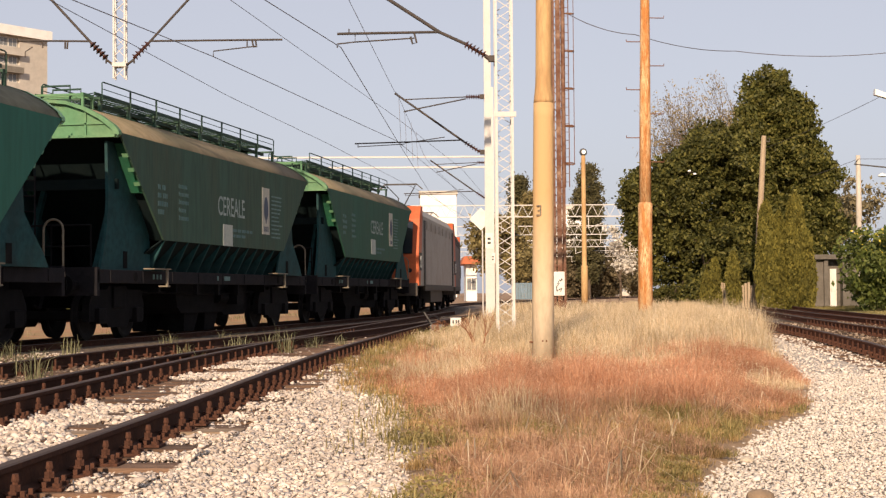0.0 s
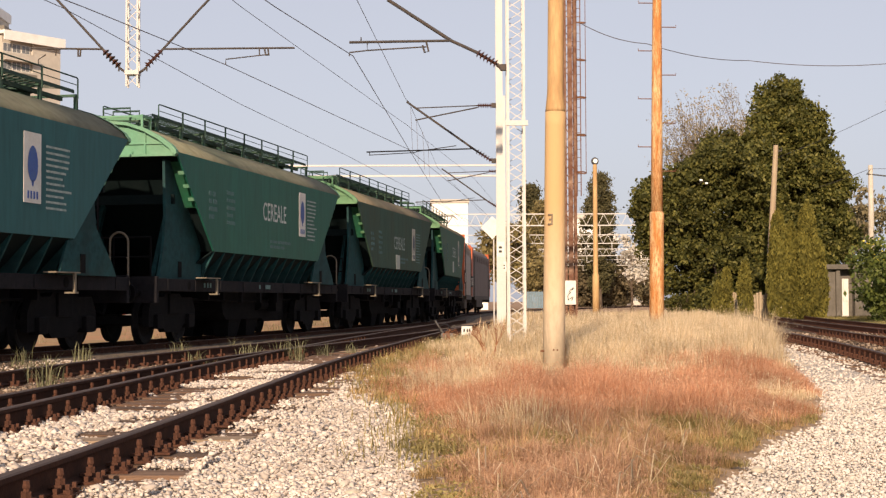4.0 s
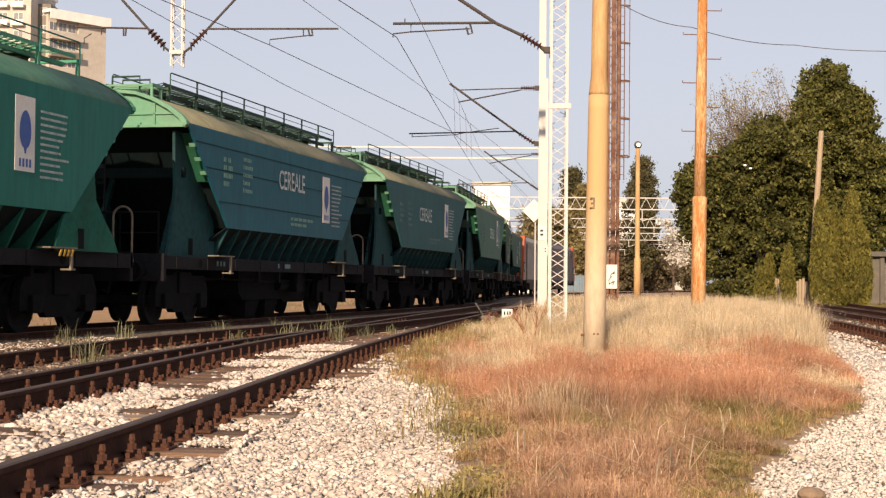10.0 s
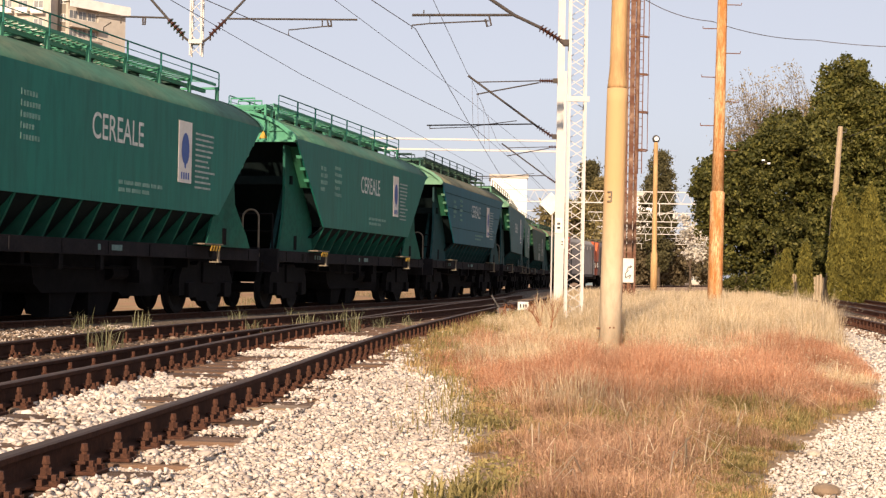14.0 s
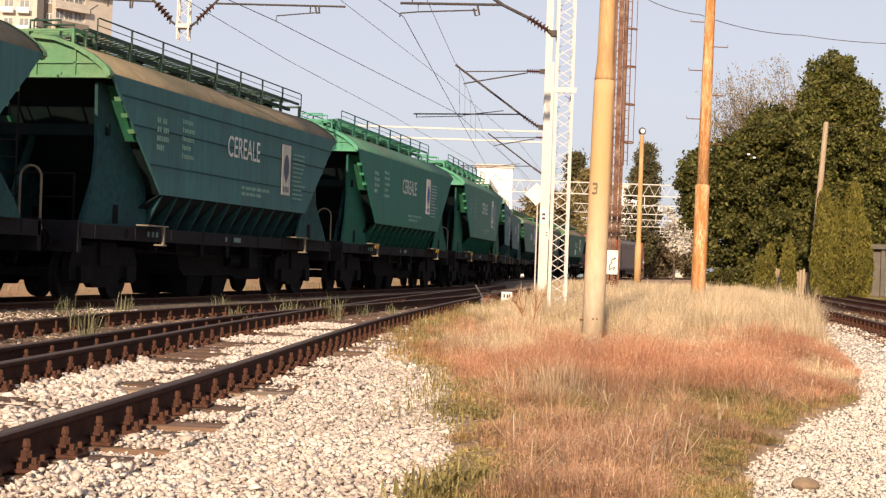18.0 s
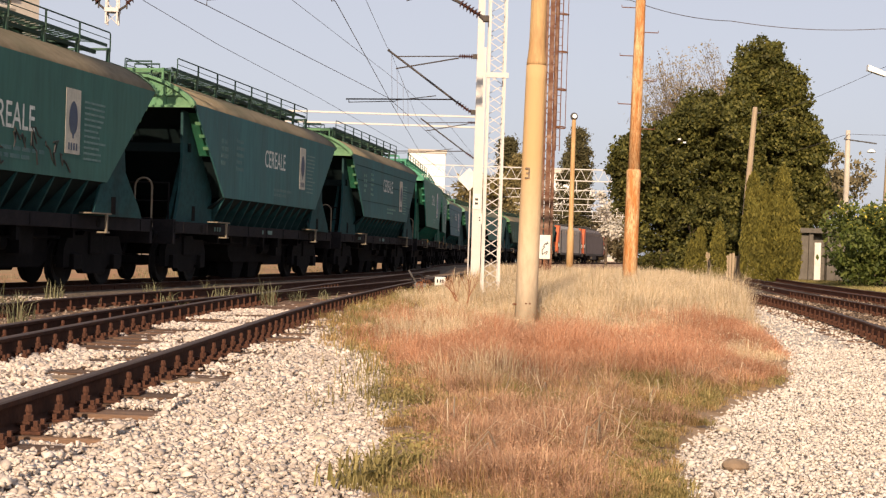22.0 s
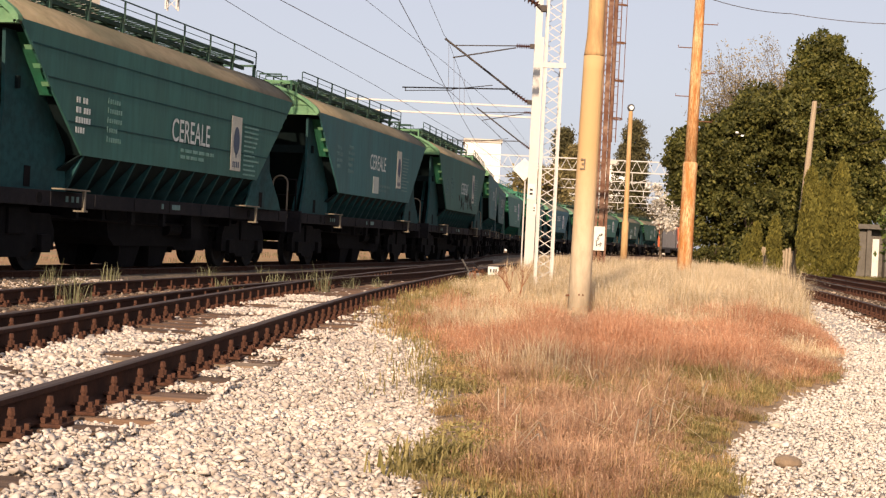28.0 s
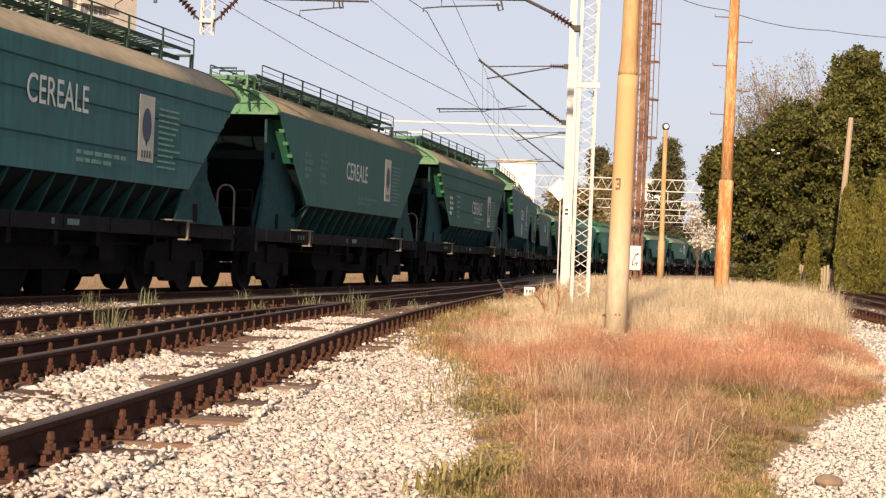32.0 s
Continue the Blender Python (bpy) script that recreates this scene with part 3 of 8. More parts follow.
def plate_mesh():
    """Ribbed base plate with clip bolts and screws on both sides of the rail foot."""
    b = B()
    box(b, -0.18, 0.18, -0.085, 0.085, 0, 0.016, bevel=0.004)
    for sx in (-1, 1):
        box(b, sx * 0.084 - 0.012, sx * 0.084 + 0.012, -0.07, 0.07, 0.016, 0.042)
        box(b, sx * 0.07 - 0.035, sx * 0.07 + 0.035, -0.03, 0.03, 0.038, 0.055, bevel=0.006)
        tube(b, (sx * 0.088, 0, 0.04), (sx * 0.088, 0, 0.108), 0.015, seg=6)
        tube(b, (sx * 0.088, 0, 0.055), (sx * 0.088, 0, 0.083), 0.027, seg=6)
        tube(b, (sx * 0.088, 0, 0.098), (sx * 0.088, 0, 0.130), 0.021, 0.016, seg=6)
        for sy in (-0.05, 0.05):
            tube(b, (sx * 0.145, sy, 0.016), (sx * 0.145, sy, 0.036), 0.026, seg=8)
            tube(b, (sx * 0.145, sy, 0.036), (sx * 0.145, sy, 0.062), 0.015, seg=4)
    bmesh.ops.scale(b, vec=(1.0, 1.05, 1.08), verts=b.verts)
    return mesh_of("base_plate", b, M_PLATE)


def plain_plate_mesh():
    b = B()
    box(b, -0.18, 0.18, -0.085, 0.085, 0, 0.017)
    for sx in (-1, 1):
        box(b, sx * 0.078 - 0.04, sx * 0.078 + 0.04, -0.06, 0.06, 0.017, 0.055)
        tube(b, (sx * 0.088, 0, 0.055), (sx * 0.088, 0, 0.142), 0.014, seg=5)
        tube(b, (sx * 0.145, 0, 0.017), (sx * 0.145, 0, 0.06), 0.022, seg=5)
    return mesh_of("base_plate", b, M_PLATE)


PLATE, PLATE_PLAIN = plate_mesh(), plain_plate_mesh()
SLEEPER, SLEEPER_LONG, SLEEPER_PALE = sleeper_mesh(2.55, M_SLEEPER), sleeper_mesh(3.3, M_SLEEPER), sleeper_mesh(2.55, M_SLEEPER_C)


def track(name, line, y0, y1, z, label, spacing=0.6, plates=None, sleepers=(0, 0), long_from=1e9):
    t = thing(name, Matrix.Identity(4), label, "track", kind="structure")
    sunk = 0.035 if "right" in name else 0.0
    for side in (HALF, -HALF):
        rail_run(line, side, y0, y1, z, t, steel=M_RAIL_SUNLIT if sunk else None)
    rnd = random.Random(len(name))
    s = float(np.interp(sleepers[0], line.y, line.s))
    end = float(np.interp(sleepers[1], line.y, line.s))
    while s < end:
        x, y, a = line.at(s)
        me = SLEEPER_LONG if y > long_from else SLEEPER if rnd.random() < 0.93 else SLEEPER_PALE
        put("sleeper", me, t, pose(x, y, z - 0.172 - sunk - rnd.random() * 0.006, 0, rnd.uniform(-0.6, 0.6), a - 90 + rnd.uniform(-1.2, 1.2)))
        if plates and plates[0] < y < plates[1]:
            for side in (HALF, -HALF):
                px, py, pa = line.at(s, side)
                put("base_plate", PLATE if y < 17 and "right" not in name else PLATE_PLAIN, t, pose(px, py, z - 0.174, 0, 0, pa - 90 + rnd.uniform(-2, 2)))
        s += spacing + rnd.uniform(-0.012, 0.012)
    if sleepers[0] < 10:                # plain sleepers on behind the camera
        s = float(np.interp(sleepers[0], line.y, line.s)) - spacing
        while s > -28:
            x, y, a = line.at(s)
            put("sleeper", SLEEPER, t, pose(x, y, z - 0.175, 0, 0, a - 90))
            s -= spacing
    return t


track("track_near", TRACK_A, -30, 62, RAIL_Z, "rusty rails on oiled wooden sleepers with bolted base plates", 0.5, (4, 34), (2.905, 40))
track("track_middle", TRACK_B, -30, 55, RAIL_Z - 0.005, "rusty rails of the middle yard track on wooden sleepers", 0.62, (8, 26), (6, 34))
train_line = Line([(y, EAVE.x_at(y) - 1.45) for y in range(-60, 260, 4)], 4.0).zero(0)
track("track_train", train_line, -30, 235, TRAIN_Z, "darkened rails of the track under the freight train", 0.63, (18, 40), (14, 70))
far_line = Line([(y, EAVE.x_at(y) - 13.6) for y in range(-20, 130, 4)], 4.0).zero(0)
track("track_far", far_line, 5, 120, 0.10, "rails of the track beyond the train", 0.65, None, (18, 60))
track("track_right", RIGHT_A, 5, 84, RAIL_Z, "rusty rails of the side track on wooden sleepers", 0.62, (14, 40), (10, 70))
track("track_right_far", RIGHT_B, 12, 84, RAIL_Z - 0.02, "rusty rails of the outer side track", 0.62, (24, 40), (20, 70))


# ---------------------------------------------------------------- the train
M_STEP = mat("worn_step_edge", (0.20, 0.17, 0.125), 0.8, vary=(0.09, 0.07, 0.05), grain=6, amount=0.35)
M_LOGO_PLATE = mat("weathered_plate", (0.48, 0.47, 0.40), 0.7, vary=(0.30, 0.31, 0.27), grain=5, amount=0.35)
M_GRATE = mat("dull_green_grating", (0.016, 0.050, 0.034), 0.7, vary=(0.035, 0.07, 0.048), grain=5, amount=0.35)
M_BRACKET = mat("weathered_bracket", (0.030, 0.080, 0.054), 0.8, vary=(0.09, 0.115, 0.075), grain=5, amount=0.4)
M_WORN = mat("worn_lettering", (0.36, 0.43, 0.41), 0.7, vary=(0.12, 0.2, 0.19), grain=7, amount=0.5)
M_SOFT = mat("softened_lettering", (0.16, 0.30, 0.26), 0.7, vary=(0.05, 0.18, 0.145), grain=7, amount=0.5)
M_FADED_WHITE = mat("chalky_patch", (0.40, 0.44, 0.40), 0.8, vary=(0.28, 0.33, 0.3), grain=5, amount=0.3)
PITCH, FRONT = 15.2, 6.6            # wagon to wagon; middle of a wagon to its front eave corner
RUN_T = [0, 2, 5, 9, 13, 16, 19, 22, 25, 28, 30, 32]
RUN_S = [29.95, 38.44, 51.98, 71.12, 91.39, 107.33, 123.88, 140.97, 158.52, 176.47, 188.7, 201.22]
RUN = np.polyfit(RUN_T, RUN_S, 6)


def run(t):
    """Where the front eave corner of the first wagon is along the eave line."""
    return float(np.polyval(RUN, t))


def train_pose(s):
    a, b = EAVE.at(s - 4.3, 1.45), EAVE.at(s + 4.3, 1.45)
    x, y = (a[0] + b[0]) / 2, (a[1] + b[1]) / 2
    return pose(x, y, TRAIN_Z, 0, 0, math.degrees(math.atan2(b[1] - a[1], b[0] - a[0])))


def text_mesh(word, height, width, depth=0.006):
    """Letters of the built-in font, upright in the xz plane, facing -y, centred."""
    cu = bpy.data.curves.new("letters", "FONT")
    cu.body, cu.size, cu.extrude, cu.offset = word, 1.0, 0.0, 0.006
    tmp = bpy.data.objects.new("letters", cu)
    scene.collection.objects.link(tmp)
    bpy.context.view_layer.update()
    me = bpy.data.meshes.new_from_object(tmp.evaluated_get(bpy.context.evaluated_depsgraph_get()))
    bpy.data.objects.remove(tmp)
    co = np.array([v.co[:] for v in me.vertices])
    lo, hi = co.min(0), co.max(0)
    u = (co[:, 0] - (lo[0] + hi[0]) / 2) / (hi[0] - lo[0]) * width
    v = (co[:, 1] - (lo[1] + hi[1]) / 2) / (hi[1] - lo[1]) * height
    for k, vert in enumerate(me.vertices):
        vert.co = (u[k], 0, v[k])
    me.materials.clear()
    return me


EAVE_Z, PANEL_Z, SOLE_Z = 4.0, 2.0, 1.36
ARC = [(-1.46, EAVE_Z - 0.05), (-1.45, EAVE_Z + 0.02), (-1.36, EAVE_Z + 0.13), (-1.1, EAVE_Z + 0.32), (-0.75, EAVE_Z + 0.50), (-0.38, EAVE_Z + 0.62), (0, EAVE_Z + 0.66)]
ARC = ARC + [(-y, z) for y, z in ARC[-2::-1]]


def wagon_meshes():
    k = {}
    # side panel: long at the eaves, short below; x along the wagon, on the side of -y
    b = B()
    prism(b, [(-6.6, EAVE_Z), (6.6, EAVE_Z), (4.3, PANEL_Z), (-4.3, PANEL_Z)], "y", -1.46, -1.42)
    k["side_panel"] = b
    b = B()
    prism(b, [(-6.6, EAVE_Z), (6.6, EAVE_Z), (4.3, PANEL_Z), (-4.3, PANEL_Z)], "y", -1.46, -1.42)
    k["ribbed_panel"] = b
    for i, z in enumerate((3.68, 3.2, 2.54)):
        b = B()
        e = 4.3 + (z - PANEL_Z) / (EAVE_Z - PANEL_Z) * 2.3 - 0.05
        box(b, -e, e, -1.472, -1.458, z - 0.011, z + 0.011)
        k["seam%d" % i] = b
    # the bin behind the panels with its sloping ends
    b = B()
    prism(b, [(-6.1, EAVE_Z - 0.03), (6.1, EAVE_Z - 0.03), (4.2, PANEL_Z), (-4.2, PANEL_Z)], "y", -1.40, 1.40)
    prism(b, [(-4.2, PANEL_Z + 0.02), (4.2, PANEL_Z + 0.02), (3.7, 1.5), (-3.7, 1.5)], "y", -0.72, 0.72)
    k["hopper_bin"] = b
    b = B()
    lo = [(-4.3, -1.43, PANEL_Z), (4.3, -1.43, PANEL_Z), (5.0, -0.78, SOLE_Z), (-5.0, -0.78, SOLE_Z)]
    f = b.faces.new([b.verts.new(p) for p in lo])
    r = bmesh.ops.extrude_face_region(b, geom=[f])
    for v in r["geom"]:
        if isinstance(v, bmesh.types.BMVert):
            v.co.y += 0.05
    bmesh.ops.recalc_face_normals(b, faces=b.faces)
    k["lower_sheet"] = b
    b = B()
    prism(b, [(-1.44, PANEL_Z), (-1.38, PANEL_Z), (-0.76, SOLE_Z), (-1.12, SOLE_Z)], "x", -0.03, 0.03)
    k["rib"] = b
    # roof: a curved sheet with a drip edge
    b = B()
    pts = ARC + [(y * 0.985, z - 0.035) for y, z in ARC[::-1]]
    n = len(pts)
    xs = (-6.58, -3.3, 0, 3.3, 6.58)
    rows = [[b.verts.new((x, y, z)) for y, z in pts] for x in xs]
    for p, q in zip(rows[:-1], rows[1:]):
        for i in range(n):
            j = (i + 1) % n
            b.faces.new((p[i], p[j], q[j], q[i]))
    b.faces.new(rows[0])
    b.faces.new(rows[-1][::-1])
    bmesh.ops.recalc_face_normals(b, faces=b.faces)
    k["roof"] = b
    # end cap: the arched end sheet with its lip
    b = B()
    prism(b, ARC + [(1.44, EAVE_Z - 0.07), (-1.44, EAVE_Z - 0.07)], "x", 6.50, 6.56)
    lip = [(y * 1.012, z + 0.012) for y, z in ARC] + [(y * 0.955, z - 0.05) for y, z in ARC[::-1]]
    b2 = [[b.verts.new((x, y, z)) for y, z in lip] for x in (6.54, 6.68)]
    n = len(lip)
    for i in range(n):
        j = (i + 1) % n
        b.faces.new((b2[0][i], b2[0][j], b2[1][j], b2[1][i]))
    for i in range(n // 2 - 1):
        b.faces.new((b2[1][i], b2[1][i + 1], b2[1][n - 2 - i], b2[1][n - 1 - i]))
    box(b, 6.55, 6.68, -1.44, 1.44, EAVE_Z - 0.09, EAVE_Z - 0.04)
    box(b, 6.55, 6.60, -1.2, 1.2, EAVE_Z + 0.17, EAVE_Z + 0.20)
    for y in (-0.75, 0, 0.75):
        box(b, 6.55, 6.60, y - 0.02, y + 0.02, EAVE_Z - 0.05, EAVE_Z + 0.45)
    bmesh.ops.recalc_face_normals(b, faces=b.faces)
    k["end_cap"] = b
    # end plate: a flared upright from sole bar to eaves
    b = B()
    prism(b, [(5.18, 2.80), (5.27, 2.25), (5.58, 1.95), (5.95, 1.62), (6.15, SOLE_Z), (3.8, SOLE_Z), (4.1, PANEL_Z - 0.06)], "y", -1.418, -1.375)
    k["end_plate"] = b
    b = B()
    prism(b, [(6.45, 3.86), (6.12, 3.86), (5.78, 3.40), (5.2, 3.0), (4.5, 2.5), (4.3, 2.05), (4.25, SOLE_Z), (6.78, SOLE_Z), (6.62, 1.75), (6.48, 2.15), (6.40, 2.7)], "y", -1.14, -1.08)
    k["end_pillar"] = b
    b = B()
    box(b, 6.02, 6.10, -1.2, 1.2, 2.95, 3.15)
    k["cross_beam"] = b
    b = B()
    prism(b, [(6.2, SOLE_Z), (6.05, SOLE_Z), (5.2, 2.95), (5.3, 3.0)], "y", -0.05, 0.05)
    k["end_brace"] = b
    # sunlit strip of the end sheet as a slab of its own; stiffener wedges
    b = B()
    prism(b, [(5.80, 3.80), (6.12, 3.84), (5.28, 2.92), (4.98, 2.92)], "y", -1.425, -1.02)
    k["end_sheet"] = b
    for i, z in enumerate((3.62, 3.36, 3.10)):
        b = B()
        x = 4.3 + (z - PANEL_Z) / (EAVE_Z - PANEL_Z) * 2.3
        prism(b, [(x - 0.16, z + 0.02), (x + 0.05, z + 0.01), (x + 0.0, z - 0.06), (x - 0.13, z - 0.03)], "y", -1.452, -1.33)
        k["end_stiffener%d" % i] = b
    b = B()
    box(b, -7.0, 7.0, -1.30, -1.18, 1.10, SOLE_Z, bevel=0.01)
    for x in np.arange(-6.4, 6.5, 1.6):
        box(b, x - 0.03, x + 0.03, -1.315, -1.30, 1.12, 1.34)
    k["sole_bar"] = b
    b = B()
    for x in (-4.3, -4.1, -3.92, -0.4, 0.1, 0.2, 0.3, 0.4):
        box(b, x, x + 0.09, -1.306, -1.301, 1.19, 1.29)
    k["stencil"] = b
    b = B()
    box(b, 6.9, 7.02, -1.3, 1.3, 0.86, 1.40, bevel=0.01)
    box(b, 7.0, 7.12, -0.12, 0.12, 0.95, 1.15)
    k["headstock"] = b
    b = B()
    tube(b, (7.02, 0, 1.06), (7.35, 0, 1.06), 0.085, seg=12)
    tube(b, (7.30, 0, 1.06), (7.52, 0, 1.06), 0.065, seg=12)
    tube(b, (7.52, 0, 1.06), (7.58, 0, 1.06), 0.22, 0.20, seg=16)
    k["buffer"] = b
    b = B()
    path_tube(b, [(7.1, 0, 1.02), (7.35, 0, 0.96), (7.6, 0, 1.0)], 0.035)
    path_tube(b, [(7.05, 0.25, 1.0), (7.25, 0.26, 0.62), (7.5, 0.25, 0.7)], 0.028)
    k["coupling"] = b
    # foot step with its hanger and striped edge
    b = B()
    box(b, -0.45, 0.45, -1.55, -1.30, 1.385, 1.41)
    box(b, 0.26, 0.32, -1.54, -1.50, 1.05, 1.39)
    box(b, 0.22, 0.36, -1.56, -1.36, 1.03, 1.06)
    k["foot_step"] = b
    b = B()
    for i in range(4):
        prism(b, [(-0.2 + i * 0.13, 1.26), (-0.14 + i * 0.13, 1.26), (-0.07 + i * 0.13, 1.37), (-0.13 + i * 0.13, 1.37)], "y", -1.562, -1.552)
    k["stripe_plate"] = b
    # bent handrail at the end platform
    b = B()
    pts = [(6.99, -0.90, 1.36)] + [(6.99, -1.09 + 0.19 * math.cos(w), 2.05 + 0.19 * math.sin(w)) for w in np.linspace(0, math.pi, 11)] + [(6.99, -1.28, 1.36), (7.04, -1.28, 1.22), (7.04, -1.16, 1.20)]
    path_tube(b, pts, 0.021, 8)
    k["handrail"] = b
    b = B()
    for y in (-0.62, -0.22):
        tube(b, (6.75, y, 1.36), (6.75, y, 4.45), 0.018, seg=6)
    for z in np.arange(1.6, 4.4, 0.3):
        tube(b, (6.75, -0.62, z), (6.75, -0.22, z), 0.014, seg=5)
    k["ladder"] = b
    b = B()
    tube(b, (6.85, -0.5, 2.2), (6.85, 1.1, 2.2), 0.02, seg=6)
    tube(b, (6.85, -0.5, 1.8), (6.85, 1.1, 1.8), 0.016, seg=6)
    tube(b, (6.85, 0.3, 1.36), (6.85, 0.3, 2.2), 0.016, seg=6)
    tube(b, (6.85, -0.5, 1.36), (6.85, -0.5, 2.2), 0.02, seg=6)
    tube(b, (6.85, 1.1, 1.36), (6.85, 1.1, 2.2), 0.02, seg=6)
    k["platform_rail"] = b
    # roof walkway: grating on brackets
    top = EAVE_Z + 0.86
    b = B()
    for x in np.arange(-5.9, 5.06, 0.2):
        for u in (0.0, 0.83):
            prism(b, [(x + u, -0.62), (x + u + 0.052, -0.62), (x + 0.882 - u, 0.62), (x + 0.83 - u, 0.62)], "z", top + 0.02 + 0.011 * (u > 0), top + 0.03 + 0.011 * (u > 0))
    for y in (-0.64, 0.62):
        box(b, -5.9, 5.95, y, y + 0.02, top - 0.02, top + 0.045)
    for y in (-0.40, 0.34):
        box(b, -5.9, 5.95, y, y + 0.06, top - 0.16, top - 0.08)
    k["walkway"] = b
    b = B()
    box(b, -0.03, 0.03, -0.60, 0.60, top - 0.07, top - 0.022)
    for y in (-0.6, 0.6):
        box(b, -0.04, 0.04, y - 0.03, y + 0.03, top - 0.45, top - 0.022)
    k["bracket"] = b
    b = B()
    for y in (-0.64, 0.64):
        path_tube(b, [(-5.55, y, top - 0.1), (-5.55, y, top + 0.27), (-5.5, y, top + 0.29), (6.05, y, top + 0.29), (6.1, y, top + 0.27), (6.1, y, top - 0.1)], 0.015)
        tube(b, (-5.55, y, top + 0.15), (6.1, y, top + 0.15), 0.009, seg=5)
        for x in np.linspace(-5.55, 6.1, 9)[1:-1]:
            tube(b, (x, y, top - 0.1), (x, y, top + 0.29), 0.021, seg=6)
    k["railing"] = b
    # loading hatch with rounded lid and clamp
    b = B()
    lathe(b, [(0.30, 0), (0.30, 0.1), (0.34, 0.1), (0.34, 0.14), (0.22, 0.19), (0.05, 0.205)], 14)
    box(b, -0.4, 0.4, -0.025, 0.025, 0.19, 0.22)
    k["hatch"] = b
    b = B()
    path_tube(b, [(0, -0.3, 0), (0, -0.3, 0.32), (0, 0.3, 0.32), (0, 0.3, 0)], 0.022)
    k["hoop"] = b
    # low step frame at the rear end of the roof walk
    b = B()
    for y in (-0.62, 0.62):
        box(b, -6.45, -5.95, y - 0.025, y + 0.025, top - 0.10, top - 0.04)
        for x in (-6.42, -5.98):
            box(b, x - 0.025, x + 0.025, y - 0.025, y + 0.025, top - 0.4, top - 0.10)
    for x in (-6.42, -6.2, -5.98):
        box(b, x - 0.02, x + 0.02, -0.595, 0.595, top - 0.09, top - 0.05)
    k["step_frame"] = b
    # discharge chute
    b = B()
    for sy in (-1, 1):
        lo = [(-0.52, sy * 0.15, 0.62), (0.52, sy * 0.15, 0.62), (0.52, sy * 0.72, 0.62), (-0.52, sy * 0.72, 0.62)]
        hi = [(-0.33, sy * 0.3, 0.02), (0.33, sy * 0.3, 0.02), (0.33, sy * 0.62, 0.02), (-0.33, sy * 0.62, 0.02)]
        p, q = [b.verts.new(v) for v in lo], [b.verts.new(v) for v in hi]
        for i in range(4):
            j = (i + 1) % 4
            b.faces.new((p[i], p[j], q[j], q[i]))
        b.faces.new(q)
        b.faces.new(p[::-1])
    bmesh.ops.recalc_face_normals(b, faces=b.faces)
    k["chute"] = b
    # discharge trough and centre sill under the hopper
    b = B()
    prism(b, [(-1.75, 1.3), (3.35, 1.3), (3.35, 0.52), (3.1, 0.36), (1.6, 0.36), (1.45, 0.44), (-1.3, 0.44), (-1.55, 0.6)], "y", -0.76, 0.76)
    k["trough"] = b
    b = B()
    box(b, -6.9, 6.9, -0.28, 0.28, 0.86, 1.30, bevel=0.01)
    for x in (-3.6, -2.6, 3.6):
        box(b, x - 0.05, x + 0.05, -1.17, 1.17, 0.92, 1.30)
    k["centre_sill"] = b
    b = B()
    tube(b, (-1.0, -0.5, 0.75), (-1.0, 0.1, 0.75), 0.17, seg=14)
    tube(b, (0.9, -0.8, 0.8), (1.5, -0.8, 0.8), 0.14, seg=12)
    box(b, 1.6, 2.1, -1.1, -0.85, 0.62, 1.1)
    for x in (-1.6, -0.2, 1.2):
        box(b, x - 0.06, x + 0.06, -1.28, -1.18, 0.85, 1.12)
    path_tube(b, [(-5, -0.9, 0.95), (0, -0.9, 0.88), (5, -0.9, 0.95)], 0.025)
    k["brake_gear"] = b
    # dark slot in the end sheets and round hole in the sole bar
    b = B()
    box(b, -0.10, 0.10, -0.008, 0.0, 1.40, 1.74)
    k["slot"] = b
    b = B()
    prism(b, [(-0.74, EAVE_Z + 0.0), (-0.52, EAVE_Z + 0.0), (-0.63, EAVE_Z + 0.19)], "x", -6.572, -6.563)
    k["warning_sign"] = b
    b = B()
    tube(b, (0, -0.008, 1.23), (0, 0.0, 1.23), 0.095, seg=16)
    k["jack_hole"] = b
    return k


